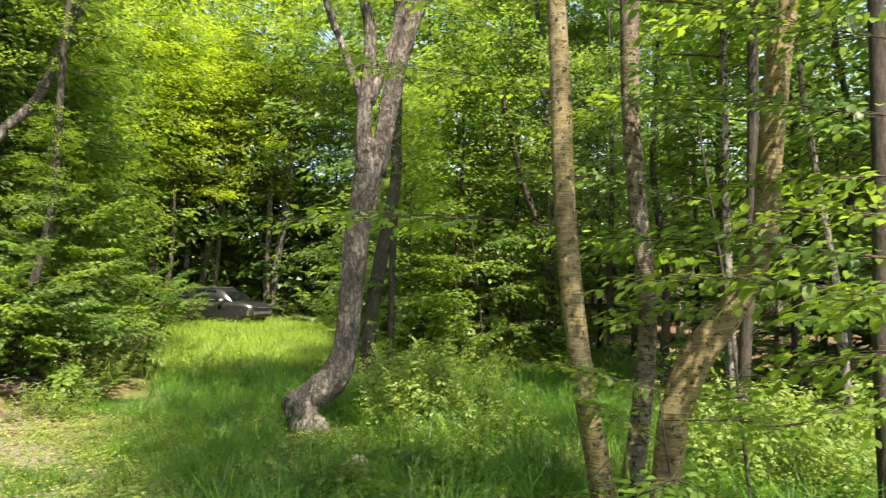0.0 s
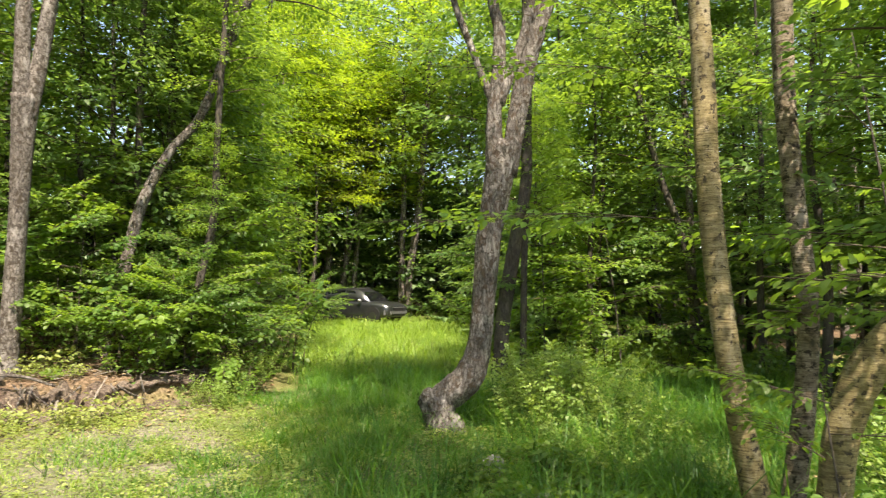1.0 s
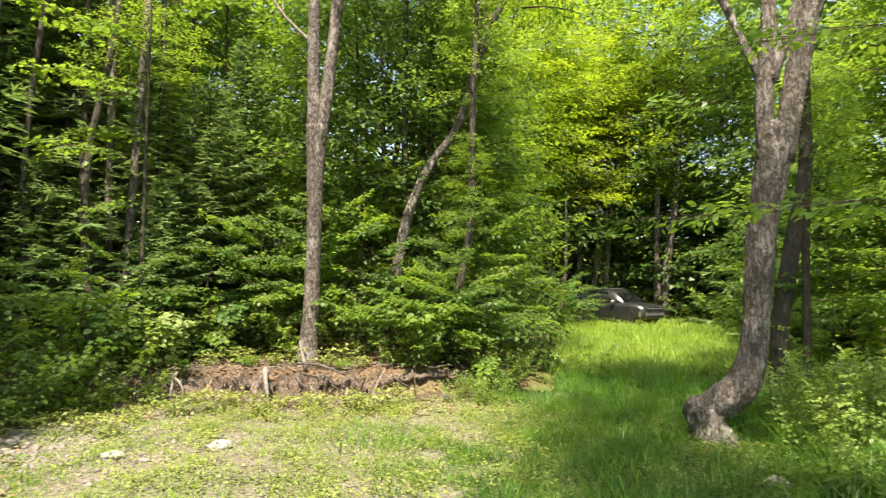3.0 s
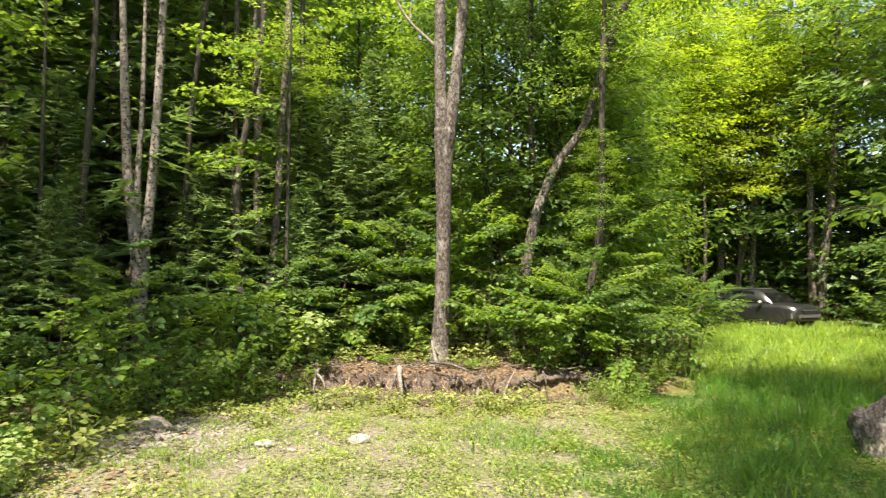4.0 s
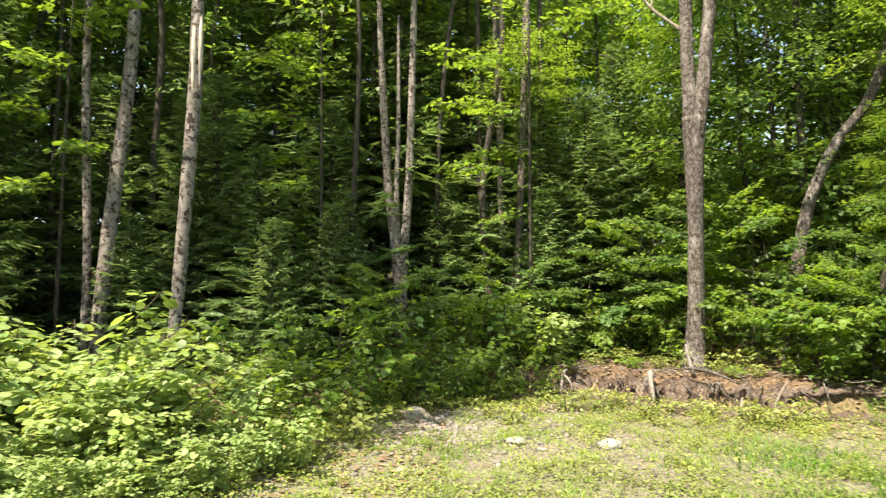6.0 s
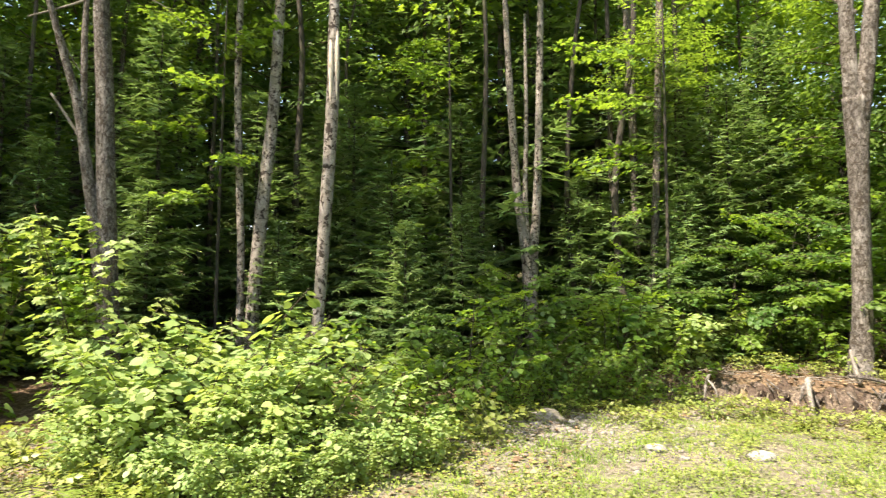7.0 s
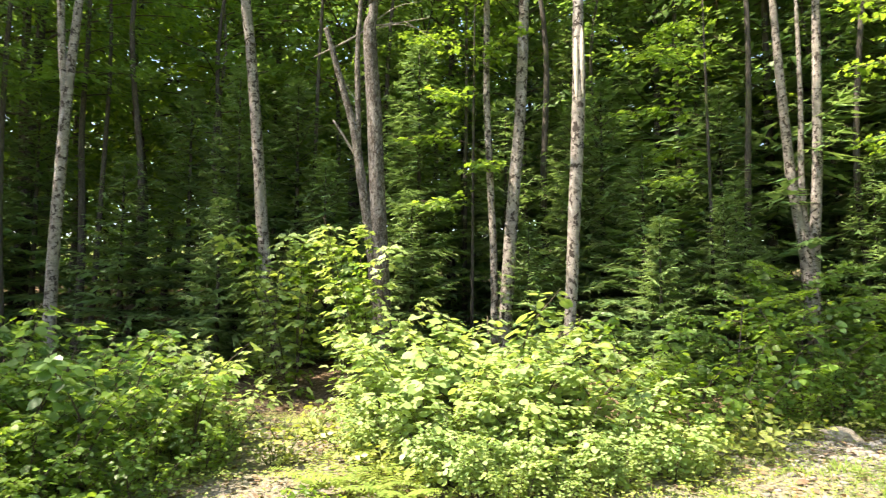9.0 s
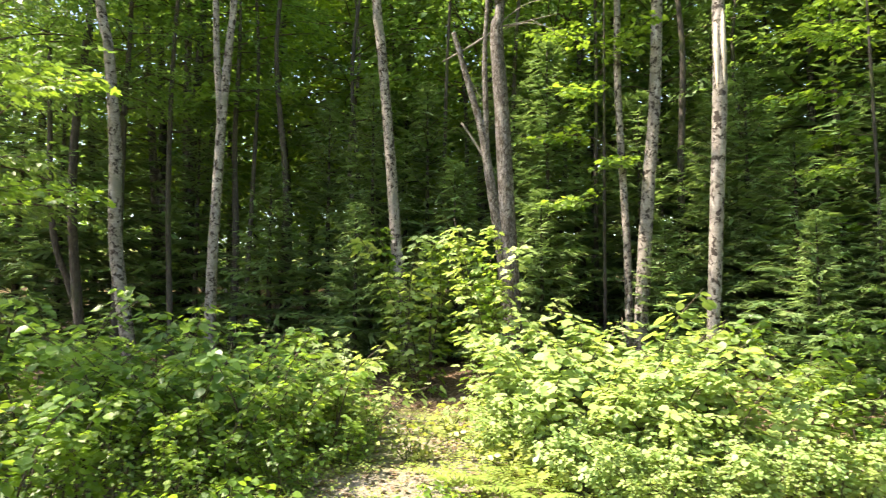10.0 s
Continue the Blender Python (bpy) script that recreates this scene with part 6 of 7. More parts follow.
# ---- the parked car ----
def build_car(place, heading):
    car = thing("parked_car", place, "dark grey parked SUV with a black grille, half hidden by leaves", "car")
    car.rotation_euler = (0, 0, heading)

    def loft(rows):
        """A closed skin over half cross-sections of (y, z), mirrored, at places along x."""
        bm = bmesh.new()
        rings = []
        for x, half in rows:
            ring = [bm.verts.new((x, y, z)) for y, z in half] + [bm.verts.new((x, -y, z)) for y, z in reversed(half)]
            rings.append(ring)
        for a, b in zip(rings, rings[1:]):
            n = len(a)
            for i in range(n):
                bm.faces.new((a[i], a[(i + 1) % n], b[(i + 1) % n], b[i]))
        bm.faces.new(rings[0])
        bm.faces.new(list(reversed(rings[-1])))
        bmesh.ops.recalc_face_normals(bm, faces=bm.faces)
        return bm

    def low(w, sill, shoulder, top, crown_w):
        return [(w * 0.55, sill), (w * 0.97, sill + 0.02), (w, sill + 0.2), (w, shoulder - 0.12), (w * 0.97, shoulder), (crown_w, top), (crown_w * 0.5, top + 0.015)]

    body = loft([(-2.20, low(0.70, 0.48, 0.88, 0.98, 0.55)), (-2.12, low(0.84, 0.34, 0.95, 1.04, 0.68)), (-1.75, low(0.91, 0.27, 0.99, 1.07, 0.75)), (-0.6, low(0.925, 0.24, 0.97, 1.03, 0.78)), (0.5, low(0.925, 0.24, 0.95, 1.01, 0.79)),
                 (0.95, low(0.92, 0.24, 0.93, 1.00, 0.76)), (1.5, low(0.905, 0.25, 0.92, 0.99, 0.72)), (1.95, low(0.87, 0.27, 0.86, 0.925, 0.64)), (2.15, low(0.78, 0.30, 0.79, 0.84, 0.57)), (2.22, low(0.66, 0.34, 0.71, 0.74, 0.50))])
    part("body", body, PAINT, car, smooth=True)

    def top(w, base, h, crown_w):
        return [(w, base), (w * 0.965, base + (h - base) * 0.45), (crown_w, h - 0.03), (crown_w * 0.85, h), (crown_w * 0.3, h + 0.015)]

    cabin = loft([(-2.05, top(0.72, 0.98, 1.06, 0.60)), (-1.82, top(0.76, 1.0, 1.50, 0.58)), (-1.3, top(0.80, 1.0, 1.60, 0.61)), (-0.4, top(0.81, 1.0, 1.635, 0.63)), (0.25, top(0.81, 0.98, 1.60, 0.62)), (0.62, top(0.80, 0.96, 1.44, 0.62)), (1.15, top(0.76, 0.94, 1.03, 0.66))])
    part("cabin", cabin, PAINT, car, smooth=True)

    def slab(points, out, thick=0.012):
        """A pane: its outline and the way it faces."""
        bm = bmesh.new()
        o = Vector(out).normalized() * thick
        a = [bm.verts.new(Vector(p) + o) for p in points]
        b = [bm.verts.new(Vector(p) - o) for p in points]
        bm.faces.new(a)
        bm.faces.new(list(reversed(b)))
        n = len(a)
        for i in range(n):
            bm.faces.new((a[i], b[i], b[(i + 1) % n], a[(i + 1) % n]))
        bmesh.ops.recalc_face_normals(bm, faces=bm.faces)
        return bm

    part("windscreen", slab([(0.64, -0.58, 1.44), (0.64, 0.58, 1.44), (1.14, 0.70, 1.05), (1.14, -0.70, 1.05)], (0.6, 0, 0.8), 0.02), GLASS_CAR, car, "dark tinted windscreen")
    for s in (1, -1):
        part("side_window", slab([(0.55, s * 0.795, 1.05), (0.18, s * 0.665, 1.50), (-0.30, s * 0.665, 1.54), (-0.34, s * 0.805, 1.06)], (0, s, 0.3), 0.016), GLASS_CAR, car, "dark tinted side window")
        part("side_window", slab([(-0.42, s * 0.805, 1.06), (-0.38, s * 0.665, 1.54), (-1.15, s * 0.655, 1.52), (-1.30, s * 0.80, 1.10)], (0, s, 0.3), 0.016), GLASS_CAR, car, "dark tinted side window")
        part("side_window", slab([(-1.38, s * 0.795, 1.12), (-1.25, s * 0.65, 1.50), (-1.62, s * 0.63, 1.46), (-1.78, s * 0.755, 1.18)], (0, s, 0.3), 0.016), GLASS_CAR, car, "dark tinted side window")
        bm = bmesh.new()
        bmesh.ops.create_uvsphere(bm, u_segments=12, v_segments=8, radius=1.0)
        bmesh.ops.transform(bm, matrix=Matrix.Translation((0.72, s * 1.0, 1.06)) @ Matrix.Diagonal((0.10, 0.11, 0.075, 1)), verts=bm.verts)
        part("mirror", bm, SILVER, car, "silver-grey door mirror", True)
        part("headlight", slab([(2.17, s * 0.50, 0.80), (1.84, s * 0.86, 0.89), (1.94, s * 0.86, 0.79), (2.18, s * 0.64, 0.71)], (0.8, s * 0.5, 0.25), 0.02), LAMP, car, "clear headlight")
        part("fog_lamp", slab([(2.20, s * 0.60, 0.50), (2.12, s * 0.72, 0.50), (2.12, s * 0.72, 0.43), (2.20, s * 0.60, 0.43)], (0.8, s * 0.5, 0), 0.02), LAMP, car, "small fog lamp")
        part("roof_rail", slab([(0.1, s * 0.60, 1.64), (-1.5, s * 0.58, 1.63), (-1.5, s * 0.58, 1.66), (0.1, s * 0.60, 1.67)], (0, s, 0), 0.015), SILVER, car, "silver roof rail")
        part("door_handle", slab([(-0.20, s * 0.935, 0.92), (-0.02, s * 0.935, 0.92), (-0.02, s * 0.935, 0.89), (-0.20, s * 0.935, 0.89)], (0, s, 0), 0.012), SILVER, car, "silver door handle")
        part("door_sill", slab([(1.0, s * 0.925, 0.34), (-1.0, s * 0.925, 0.34), (-1.0, s * 0.925, 0.25), (1.0, s * 0.925, 0.25)], (0, s, 0), 0.014), BLACK, car, "black door sill")
        for x in (1.38, -1.35):
            wheel = under("wheel", None, car)
            wheel.location = (x, s * 0.80, 0.345)
            for name, rad, wide, mat, seg in (("tyre", 0.345, 0.12, RUBBER, 28), ("rim", 0.24, 0.13, RIM, 20)):
                bm = bmesh.new()
                bmesh.ops.create_cone(bm, cap_ends=True, segments=seg, radius1=rad, radius2=rad, depth=wide * 2)
                bmesh.ops.bevel(bm, geom=[e for e in bm.edges if len(e.link_faces) == 2 and abs(e.verts[0].co.z - e.verts[1].co.z) < 1e-4], offset=0.03, segments=2, affect="EDGES")
                bmesh.ops.transform(bm, matrix=Matrix.Rotation(radians(90), 4, "X"), verts=bm.verts)
                part(name, bm, mat, wheel)
            bm = bmesh.new()
            bmesh.ops.create_cone(bm, cap_ends=True, segments=28, radius1=0.42, radius2=0.42, depth=0.10)
            bmesh.ops.transform(bm, matrix=Matrix.Translation((x, s * 0.872, 0.37)) @ Matrix.Rotation(radians(90), 4, "X"), verts=bm.verts)
            part("wheel_arch", bm, BLACK, car, "black wheel arch lining")
    part("grille", slab([(2.235, -0.45, 0.73), (2.235, 0.45, 0.73), (2.25, 0.36, 0.60), (2.25, -0.36, 0.60)], (1, 0, 0.1), 0.015), BLACK, car, "black mesh grille")
    part("grille_trim", slab([(2.24, -0.48, 0.755), (2.24, 0.48, 0.755), (2.25, 0.46, 0.735), (2.25, -0.46, 0.735)], (1, 0, 0.1), 0.014), SILVER, car, "chrome grille trim")
    part("air_intake", slab([(2.25, -0.50, 0.44), (2.25, 0.50, 0.44), (2.23, 0.44, 0.34), (2.23, -0.44, 0.34)], (1, 0, 0), 0.015), BLACK, car, "black lower air intake")
    part("bumper", slab([(2.255, -0.62, 0.57), (2.255, 0.62, 0.57), (2.255, 0.60, 0.445), (2.255, -0.60, 0.445)], (1, 0, 0), 0.020), FASCIA_LIT, car, "front bumper, sunlight put into its silver-grey")
    for s in (1, -1):
        part("bumper_corner", slab([(2.235, s * 0.60, 0.58), (2.00, s * 0.86, 0.62), (2.00, s * 0.86, 0.40), (2.235, s * 0.60, 0.42)], (0.7, s * 0.7, 0), 0.020), FASCIA_LIT, car, "bumper corner, sunlight put into its silver-grey")


build_car((-10.15, 29.6, ground_z(-10.15, 29.6)), math.atan2(-0.326, 0.945))


# ---- roots and dead wood on the bank ----
def stick(name, label, category, points, mat=WOOD_DEAD, seed=0, sides=8, group="roots on the bank", parent=None):
    base = np.array(points[0][:3])
    me = trunk_mesh(name, points, base, mat, sides, 5, 0.05, 0.06, seed)
    ob = new(name, me)
    ob.location = base
    return tagged(ob, label, category, group)


stick("root", "grey forked root end hanging from the bank", "root", [(-8.46, 5.76, 0.47, 0.006), (-8.34, 5.63, 0.46, 0.022), (-8.22, 5.52, 0.40, 0.024), (-8.15, 5.45, 0.31, 0.017), (-8.12, 5.41, 0.18, 0.008)], ROOT, seed=1, sides=10)
stick("root", "grey forked root end hanging from the bank", "root", [(-8.24, 5.54, 0.42, 0.016), (-8.13, 5.53, 0.39, 0.017), (-8.06, 5.55, 0.30, 0.011), (-8.05, 5.57, 0.20, 0.005)], ROOT, seed=2)
stick("root", "grey forked root end hanging from the bank", "root", [(-8.20, 5.50, 0.38, 0.012), (-8.10, 5.44, 0.43, 0.012), (-8.06, 5.42, 0.50, 0.006)], ROOT, seed=9)
stick("root", "thick weathered root stub leaning on the bank", "root", [(-7.66, 6.70, 0.46, 0.01), (-7.52, 6.56, 0.49, 0.036), (-7.42, 6.47, 0.45, 0.038), (-7.33, 6.40, 0.34, 0.031), (-7.24, 6.36, 0.20, 0.024), (-7.17, 6.32, 0.05, 0.012)], ROOT, seed=3, sides=12)
stick("root", "thick weathered root stub leaning on the bank", "root", [(-7.46, 6.45, 0.44, 0.024), (-7.40, 6.36, 0.35, 0.020), (-7.39, 6.31, 0.24, 0.008)], BARK_BROWN, seed=4)
stick("broken_stub", "splintered pale stub beside the forked tree", "stub", [(-7.34, 7.20, 0.48, 0.04), (-7.42, 7.20, 0.65, 0.034), (-7.48, 7.20, 0.88, 0.012)], ROOT, seed=5)
stick("root", "short grey snag at a dark hollow", "root", [(-6.37, 7.04, 0.03, 0.03), (-6.40, 7.10, 0.15, 0.025), (-6.43, 7.15, 0.25, 0.012)], seed=6)
stick("fallen_branch", "thin grey branch lying against the bank", "branch", [(-6.09, 7.30, 0.08, 0.016), (-6.15, 7.49, 0.28, 0.013), (-6.17, 7.70, 0.48, 0.008)], seed=7)
stick("fallen_branch", "brown dead branch lying along the bank", "branch", [(-7.34, 7.02, 0.55, 0.02), (-6.96, 7.14, 0.53, 0.022), (-6.56, 7.24, 0.41, 0.015)], BARK_BROWN, seed=8)
rng = np.random.default_rng(8)
for k in range(22):
    az = rng.uniform(31, 60)
    d = np.interp(az, BANK_AZ, BANK_D) + rng.uniform(-0.05, 0.12)
    x, y = polar(az, d)
    z = ground_z(*polar(az, d - 0.6)) + rng.uniform(0.30, 0.42)
    dx, dy = rng.normal(0, 0.16), rng.normal(0, 0.16)
    ux, uy = -x / d, -y / d
    stick("root", "thin brown root dangling from the bank's lip", "root", [(x - ux * 0.15, y - uy * 0.15, z + 0.04, 0.012), (x + ux * 0.08 + dx * 0.4, y + uy * 0.08 + dy * 0.4, z - 0.04, 0.010), (x + ux * 0.12 + dx, y + uy * 0.12 + dy, z - rng.uniform(0.12, 0.28), 0.004)], BARK_BROWN, 30 + k, 6)

# brown needles and straw over the bank's top, hanging down its face
spots = scatter(rng, 5600, 38, 62, 9.6, 12.2)
az_s, d_s = np.degrees(np.arctan2(-spots[:, 0], spots[:, 1])), np.hypot(spots[:, 0], spots[:, 1])
over = d_s - np.interp(az_s, BANK_AZ, BANK_D)
spots, over = spots[over > -0.1], over[over > -0.1]
th = rng.uniform(0, 6.283, len(spots))
fall = np.where(over < 0.15, -0.55, 0.10)
down = np.arctan2(-spots[:, 1], -spots[:, 0]) + rng.normal(0, 0.5, len(spots))
th = np.where(over < 0.15, down, th)
lip = np.array([ground_z(*(p * (1 - 0.8 / np.hypot(*p)))) for p in spots]) + 0.86 * np.interp(over, (-0.1, 0.05, 0.13, 0.25, 0.45, 0.75), (0.10, 0.22, 0.33, 0.40, 0.45, 0.47))
top_z = np.where(over < 0.75, np.maximum(lip, height(spots[:, 0], spots[:, 1])), height(spots[:, 0], spots[:, 1]))
pos = np.stack([spots[:, 0], spots[:, 1], top_z + rng.uniform(0.0, 0.04, len(spots)) ], 1)
slim = (np.array([(0, 0, 0), (0.5, 0.05, 0.04), (1, 0, 0), (0.5, -0.05, 0.04)]), np.array([(0, 2, 1), (0, 3, 2)]))
sv, sf = leaves(pos, np.stack([np.cos(th), np.sin(th), fall + rng.normal(0, 0.2, len(th))], 1), np.stack([rng.normal(0, 0.4, len(th)), rng.normal(0, 0.4, len(th)), np.ones(len(th))], 1), rng.uniform(0.05, 0.15, len(th)), slim)
tagged(new("straw_litter", mesh_of("straw_litter", sv, sf, STRAW)), "dry brown needles and straw over the bank's lip", "litter", kind="stuff")

twigs = []
for k in range(420):
    az = rng.uniform(30, 64) if k < 300 else rng.uniform(64, 125)
    d = np.interp(az, BANK_AZ, BANK_D) + (rng.uniform(-0.9, 1.4) if k < 300 else rng.uniform(-2.6, 0.6))
    x, y = polar(az, d)
    over = d - np.interp(az, BANK_AZ, BANK_D)
    z = max(ground_z(x, y), 0.46 if 34 < az < 57 and 0.0 < over < 0.9 else -1) + 0.02
    a, n = rng.uniform(0, 6.28), rng.uniform(0.08, 0.38)
    twigs.append(tube(np.array([(x, y, z, 0.006), (x + math.cos(a) * n * 0.5, y + math.sin(a) * n * 0.5, z + rng.uniform(0, 0.04), 0.005), (x + math.cos(a + 0.3) * n, y + math.sin(a + 0.3) * n, z + 0.01, 0.002)]), 4))
tagged(new("twig_litter", mesh_of("twig_litter", *merge(twigs), WOOD_DEAD)), "dry twigs strewn over the bank and soil", "twigs", kind="stuff")


# ---- leafy boughs and saplings close to the standpoint ----
def bough_mesh(name, seed, length, sprays, leaf, outline, mat, count=11, droop=0.12, thick=0.007):
    """One long side branch along +x with flat twigs of leaves."""
    rng = np.random.default_rng(seed)
    pts = [(length * s, 0.06 * length * math.sin(3 * s + seed), length * (0.10 * s - droop * s * s) + 0.012 * length * math.sin(9 * s + seed), thick * (1 - 0.8 * s)) for s in (0, 0.3, 0.6, 1.0)]
    c = catmull(pts, 4)
    sets = [spray(rng, count, 0.46, leaf, 0.5) for _ in range(4)]
    spots, heads, tilts, scales, wood = [], [], [], [], [tube(c, 6)]
    for j in range(sprays):
        s = 0.18 + 0.82 * (j + rng.uniform(0.2, 0.8)) / sprays
        q = c[int(s * (len(c) - 1)), :3]
        a = (1 if j % 2 else -1) * rng.uniform(0.45, 1.0) * (1.15 - s)
        spots.append(q)
        heads.append(a)
        tilts.append(rng.normal(-0.05, 0.14))
        k = rng.uniform(0.75, 1.2) * (1.15 - 0.4 * s)
        scales.append(k)
        wood.append(tube(np.array([(*q, min(0.004, thick * 0.7)), (*(q + np.array((math.cos(a), math.sin(a), -0.03)) * 0.4 * k), 0.0015)]), 4))
    return woody_mesh(name, merge(wood), leaves(*place_sprays(rng, sets, spots, heads, tilts, scales), outline), TWIG, mat)


BOUGHS = {
    "near_a": bough_mesh("near_bough", 1, 1.5, 18, 0.098, OVAL, LEAF_MAPLE, 10), "near_b": bough_mesh("near_bough", 2, 1.3, 16, 0.098, OVAL, LEAF_MAPLE, 10, droop=0.3), "near_c": bough_mesh("near_bough", 3, 1.8, 20, 0.098, OVAL, LEAF_DEEP, 10),
    "lobed_a": bough_mesh("lobed_bough", 4, 1.6, 14, 0.11, LOBED, LEAF_MAPLE), "lobed_b": bough_mesh("lobed_bough", 5, 1.4, 13, 0.11, LOBED, LEAF_MAPLE, droop=0.25), "edge_a": bough_mesh("edge_bough", 7, 1.5, 15, 0.098, BROAD, LEAF_MAPLE, 14), "edge_b": bough_mesh("edge_bough", 8, 1.2, 13, 0.095, BROAD, LEAF_MAPLE, 14, 0.25), "edge_c": bough_mesh("edge_bough", 9, 1.4, 14, 0.095, BROAD, LEAF_DEEP, 14, 0.2),
    "thin": bough_mesh("thin_bough", 6, 2.2, 17, 0.070, OVAL, LEAF_MAPLE, 12, 0.05, 0.0030),
}


def bough(parent, key, place, turn, tilt=0.0, scale=1.0):
    ob = under("bough", BOUGHS[key], parent)
    ob.location = Vector(place) - parent.location
    ob.rotation_euler, ob.scale = (0, -radians(tilt), radians(turn)), (scale, scale, scale)


def leafy_sapling(label, x, y, tall, lean, boughs, r=0.02, seed=0, bark=BARK_DARK):
    """A thin stem with single boughs: height, heading in degrees, tilt, kind, scale."""
    z = ground_z(x, y)
    pts = [(x, y, z - 0.08, r), (x + lean[0] * 0.3, y + lean[1] * 0.3, z + tall * 0.4, r * 0.8), (x + lean[0] * 0.7, y + lean[1] * 0.7, z + tall * 0.75, r * 0.6), (x + lean[0], y + lean[1], z + tall, r * 0.25)]
    ob = thing("beech_sapling", (x, y, z), label, "sapling", "leafy saplings")
    under("trunk", trunk_mesh("trunk", pts, np.array((x, y, z)), bark, 8, 5, 0.02, 0.02, seed), ob)
    for h, turn, tilt, key, scale in boughs:
        k = min(1, max(0, h / tall))
        bough(ob, key, (x + lean[0] * k, y + lean[1] * k, z + h), turn, tilt, scale)


leafy_sapling("slim beech sapling reaching over the lane with toothed leaves", 2.75, 3.25, 3.9, (-0.25, 0.1), [
    (1.55, 172, 6, "near_a", 1.05), (1.75, 150, 8, "near_c", 0.95), (1.60, 205, 4, "near_b", 0.8), (1.35, 165, -6, "near_b", 0.9), (1.95, 185, 10, "near_b", 0.8), (2.5, 160, 12, "near_c", 0.8),
    (2.9, 175, 14, "near_c", 0.9), (3.1, 200, 10, "near_a", 0.9), (3.3, 145, 12, "near_b", 1.0), (3.5, 180, 10, "near_a", 0.9), (1.15, 190, -8, "near_a", 0.7), (2.2, 130, 5, "near_a", 0.8)], 0.02, 1)
leafy_sapling("low beech sapling at the birches' feet", 1.25, 3.35, 1.2, (-0.1, 0.05), [
    (0.35, 200, 5, "near_b", 0.5), (0.5, 160, 5, "near_b", 0.5), (0.6, 290, 4, "near_a", 0.5), (0.7, 250, 6, "near_b", 0.55), (0.85, 110, 10, "near_a", 0.5), (0.95, 330, 10, "near_b", 0.5), (1.1, 200, 15, "near_a", 0.5)], 0.008, 2)
leafy_sapling("slim sapling beside the thick birch", 2.2, 4.6, 3.4, (-0.3, 0.2), [
    (1.5, 210, 6, "near_b", 0.8), (1.9, 160, 8, "near_a", 0.8), (2.3, 190, 8, "near_c", 0.8), (2.7, 240, 10, "near_c", 0.8), (3.1, 130, 12, "near_b", 0.8), (0.9, 250, 0, "near_b", 0.5)], 0.014, 3)
birch = bpy.data.objects["yellow_birch"]
for z, turn, tilt, scale in ((2.06, 161, 0, 1.1), (2.95, 150, 12, 1.0), (3.2, 175, 16, 0.9), (1.45, 185, -14, 0.28)):
    bough(birch, "thin", (0.82, 4.26, z), turn, tilt, scale)
leafy_sapling("young maple with bright yellow-green boughs at the wood's edge", -3.5, -6.3, 4.2, (-0.1, 0.2), [
    (2.5, 118, 2, "lobed_a", 0.8), (3.3, 100, 6, "lobed_a", 0.9), (3.7, 160, 12, "lobed_b", 0.8)], 0.03, 6)
leafy_sapling("young maple with flat bright boughs in front of grey trunks", -10.1, 6.1, 6.8, (0.2, -0.1), [
    (3.4, 250, 2, "lobed_a", 1.0), (3.8, 200, 4, "lobed_a", 0.9), (4.3, 285, 6, "lobed_a", 0.9), (4.6, 230, 6, "lobed_a", 1.1), (5.2, 260, 10, "lobed_a", 1.1), (5.6, 200, 8, "lobed_a", 1.0), (6.1, 300, 14, "lobed_a", 1.0), (5.9, 40, 10, "lobed_a", 1.0), (2.6, 270, -4, "lobed_b", 0.7), (6.5, 240, 20, "lobed_a", 0.9)], 0.035, 7)
leafy_sapling("young maple with flat green boughs between firs", -11.6, 2.6, 6.5, (0.2, -0.1), [
    (2.4, 260, 2, "lobed_b", 1.0), (3.2, 300, 4, "lobed_b", 0.9), (3.8, 230, 6, "lobed_b", 0.9), (4.4, 280, 6, "lobed_b", 1.1), (5.0, 320, 10, "lobed_b", 1.1), (5.6, 250, 8, "lobed_b", 1.0), (6.1, 200, 14, "lobed_a", 1.0)], 0.035, 8)
leafy_sapling("young maple with flat green boughs between birches", -11.9, -1.6, 6.8, (0.2, 0.1), [
    (2.9, 330, 2, "lobed_b", 1.1), (3.5, 20, 4, "lobed_b", 1.0), (4.1, 290, 6, "lobed_b", 1.0), (4.7, 340, 6, "lobed_b", 1.1), (5.3, 30, 10, "lobed_a", 1.1), (5.9, 300, 8, "lobed_b", 1.0), (6.4, 0, 14, "lobed_a", 1.0)], 0.035, 9)


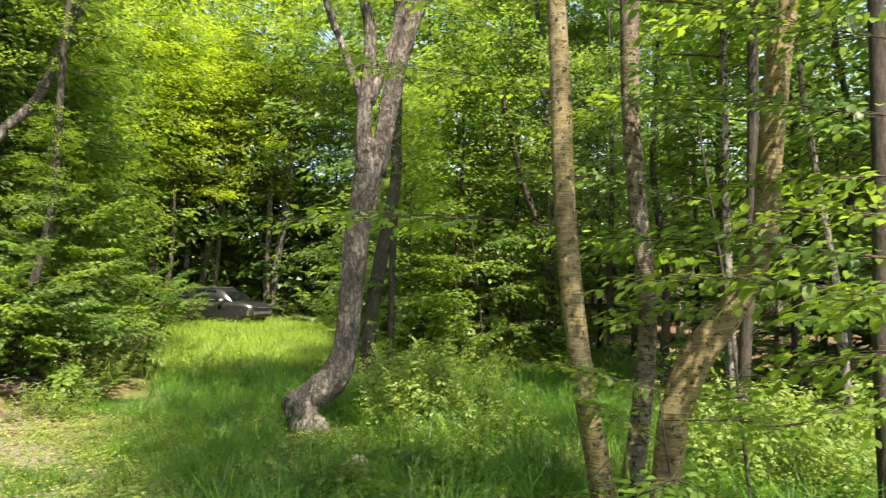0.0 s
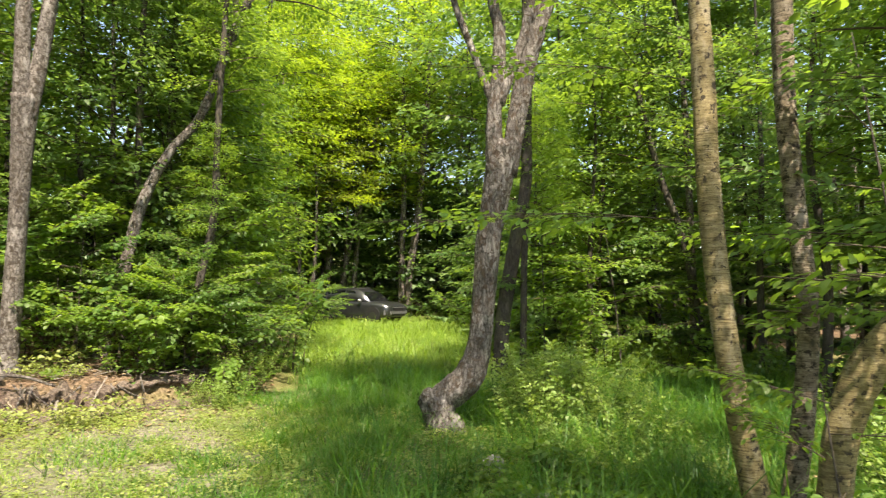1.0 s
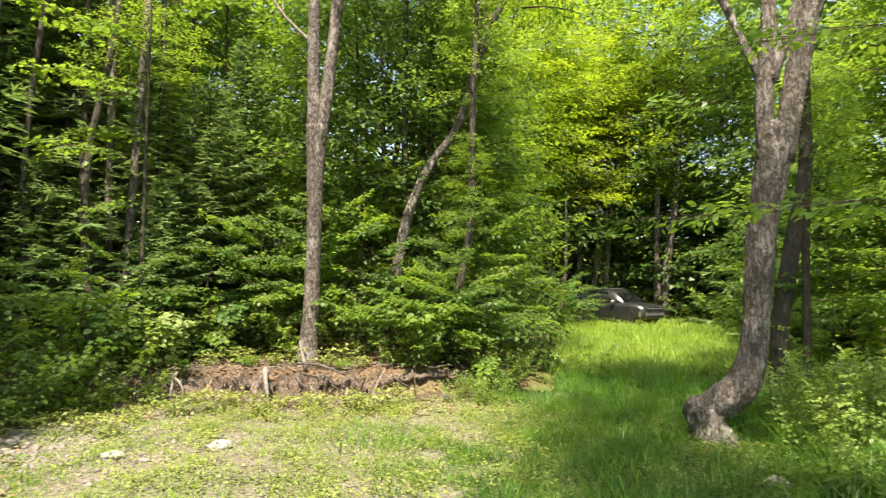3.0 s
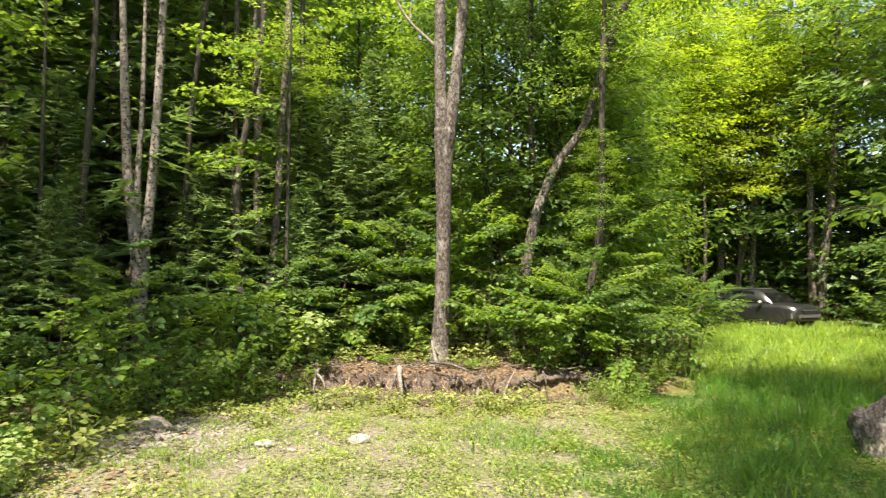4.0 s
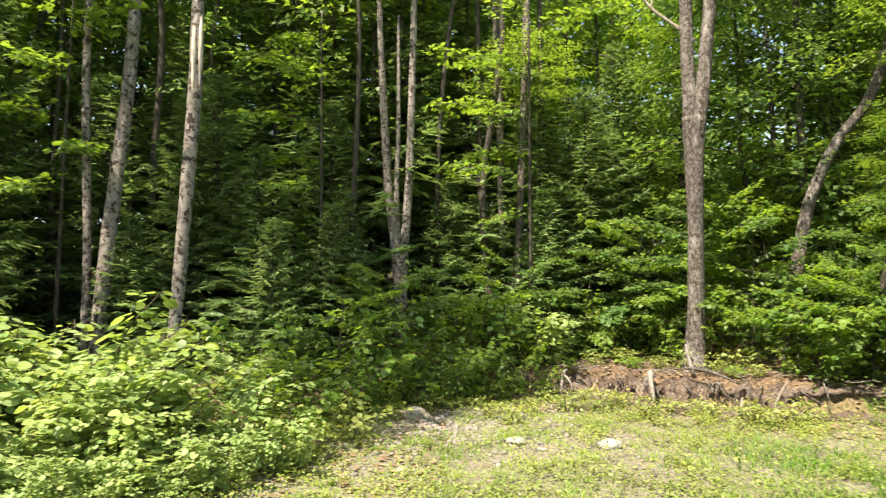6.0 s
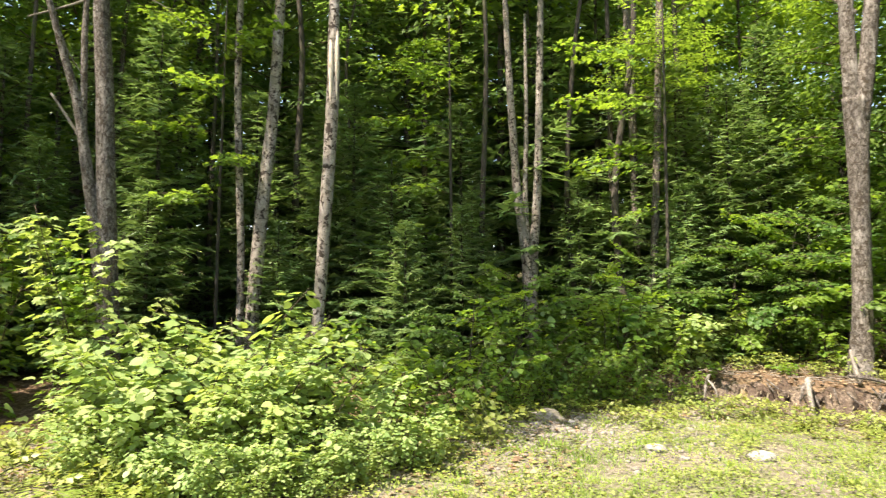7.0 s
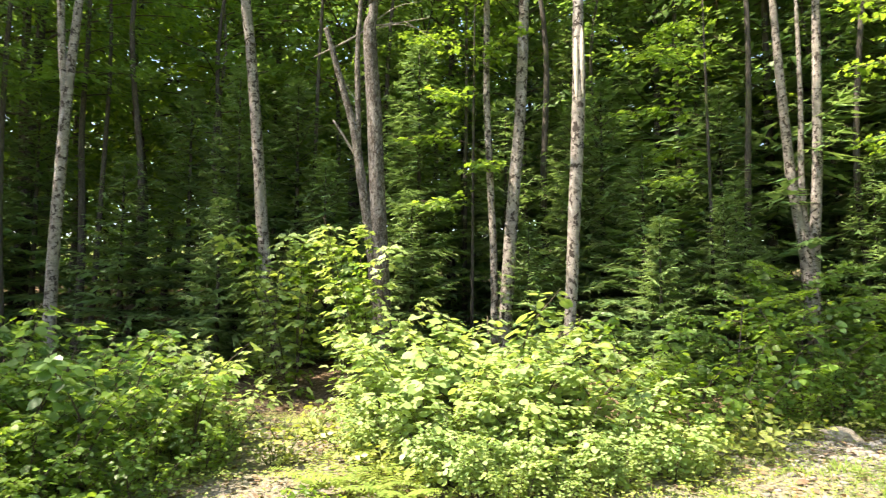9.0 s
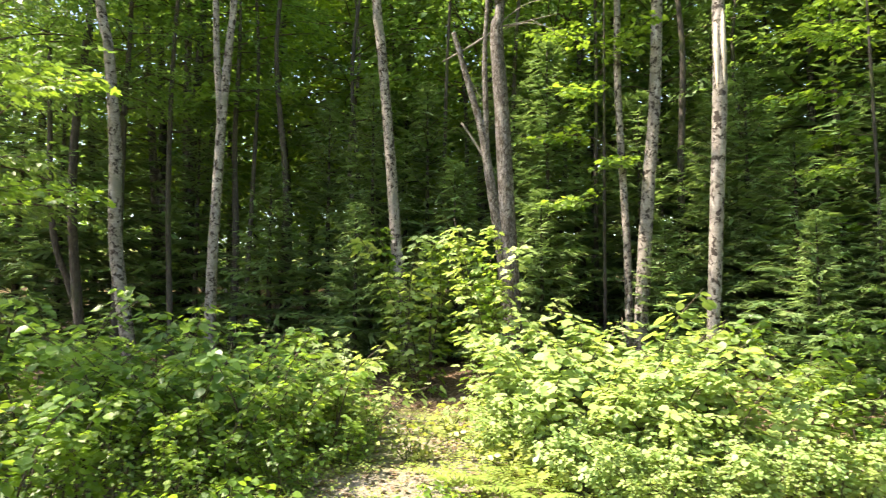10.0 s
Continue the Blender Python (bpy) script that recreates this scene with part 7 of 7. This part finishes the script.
# ---- bright saplings whose tiers of leaves overhang the bank's end and the lane ----
rng = np.random.default_rng(41)
EDGE = ((31.2, 11.9, 2.6, 0.85), (32.0, 10.9, 1.9, 0.75), (33.5, 12.0, 2.1, 0.8), (33.0, 10.6, 1.5, 0.7), (35.0, 11.4, 1.5, 0.7), (36.8, 10.7, 1.3, 0.65), (38.6, 11.4, 1.3, 0.7), (41.0, 12.0, 2.4, 0.9), (31.0, 14.5, 4.0, 1.1), (29.6, 17.5, 3.0, 0.9),
        (28.6, 22.0, 3.4, 1.1), (61.0, 11.2, 1.7, 0.75), (66.0, 10.9, 1.9, 0.8), (71.5, 10.3, 1.8, 0.8), (76.0, 9.2, 1.6, 0.7), (54.5, 12.2, 2.0, 0.8), (2.5, 12.6, 3.2, 1.0), (-4.0, 13.2, 3.0, 1.0), (6.0, 15.0, 3.4, 1.1), (-0.5, 16.0, 3.6, 1.2), (44.2, 11.9, 2.6, 1.0), (47.6, 12.2, 2.4, 0.95), (50.8, 12.4, 2.2, 0.9), (30.4, 10.7, 1.3, 0.7), (31.6, 11.2, 1.6, 0.8), (30.0, 12.2, 1.8, 0.8), (28.8, 13.4, 1.8, 0.8), (22.8, 25.5, 2.1, 0.9), (24.2, 24.0, 2.3, 0.9), (22.2, 27.0, 1.6, 0.8), (39.8, 12.9, 3.8, 1.1), (36.0, 12.8, 3.6, 1.1), (42.5, 13.4, 4.0, 1.1))
for k, (az, d, tall, size) in enumerate(EDGE):
    x, y = polar(az, d)
    face = 270 + az
    tiers = [(tall * (0.16 + 0.82 * (m + 0.5) / 10), face + (m * 137.5) % 300 - 150 + rng.normal(0, 20), 6 + 16 * m / 10 + rng.normal(0, 9), ("edge_a", "edge_c", "edge_b", "edge_c")[(m + k) % 4], size * (0.62 + 0.42 * math.sin(math.pi * (m + 0.5) / 10)) * rng.uniform(0.75, 1.25)) for m in range(10)]
    leafy_sapling("young maple with tiers of bright green leaves", x, y, tall, (rng.normal(0, 0.15), rng.normal(0, 0.15)), tiers, 0.013, 60 + k)


# ---- dark broad-leaved plants in front of the crooked tree ----
def dock_mesh(seed):
    rng = np.random.default_rng(seed)
    n = 13
    th = np.arange(n) * 2.4 + rng.normal(0, 0.2, n)
    h = rng.uniform(0.15, 0.42, n)
    r = rng.uniform(0.05, 0.2, n)
    tips = np.stack([np.cos(th) * r, np.sin(th) * r, h], 1)
    stalks = merge([tube(np.array([(0, 0, -0.03, 0.006), (*(p * (0.6, 0.6, 0.7)), 0.005), (*p, 0.003)]), 4) for p in tips])
    blade = leaves(tips, np.stack([np.cos(th), np.sin(th), rng.normal(-0.25, 0.15, n)], 1), np.stack([rng.normal(0, 0.2, n), rng.normal(0, 0.2, n), np.ones(n)], 1), rng.uniform(0.14, 0.24, n), BROAD)
    return woody_mesh("dock", stalks, blade, STEM, LEAF_DEEP)


DOCKS = [dock_mesh(1), dock_mesh(2)]
for k, (az, d, s) in enumerate(((1.8, 5.9, 0.62), (0.2, 5.3, 0.6), (-1.5, 5.0, 0.5), (3.6, 5.6, 0.4), (-6.0, 5.2, 0.5))):
    x, y = polar(az, d)
    ob = tagged(new("dock_plant", DOCKS[k % 2]), "low plant with large dark green leaves in grass", "plant", "dock plants")
    ob.location, ob.rotation_euler, ob.scale = (x, y, ground_z(x, y)), (0, 0, k * 1.9), (s, s, s)


# ---- ferns ----
def fern_mesh(seed):
    rng = np.random.default_rng(seed)
    P, A, N, S = [], [], [], []
    for i in range(9):
        a = i * 0.70 + rng.uniform(-0.2, 0.2)
        L = rng.uniform(0.4, 0.6)
        for s in np.linspace(0.15, 1.0, 15):
            r, z = L * s * 0.85, L * (0.85 * s - 0.55 * s * s)
            for side in (-1, 1):
                P.append((math.cos(a) * r, math.sin(a) * r, z))
                b = a + side * 1.15
                A.append((math.cos(b), math.sin(b), -0.12))
                N.append((rng.normal(0, 0.15), rng.normal(0, 0.15), 1))
                S.append(0.26 * L * (1 - s) ** 0.7 * (0.6 + 0.4 * s) + 0.02)
    slim = (np.array([(0, 0, 0), (0.45, 0.16, 0.02), (1, 0, -0.03), (0.45, -0.16, 0.02)]), np.array([(0, 2, 1), (0, 3, 2)]))
    return mesh_of("fern", *leaves(np.array(P), np.array(A), np.array(N), np.array(S), slim), FERN)


FERNS = [fern_mesh(1), fern_mesh(2)]
for k, (az, d, s) in enumerate(((103.5, 5.2, 1.1), (106.5, 5.4, 1.25), (110.0, 5.6, 1.1), (98.5, 5.7, 1.0), (107.0, 6.9, 0.8), (-3.5, 6.2, 0.9), (-7.0, 6.6, 1.0), (-9.0, 5.8, 0.9), (112.5, 7.6, 0.8), (-25.0, 5.4, 0.9))):
    x, y = polar(az, d)
    ob = tagged(new("fern", FERNS[k % 2]), "light green fern with arching feathery fronds", "fern", "ferns")
    ob.location, ob.rotation_euler, ob.scale = (x, y, ground_z(x, y)), (0, 0, k * 1.3), (s, s, s)
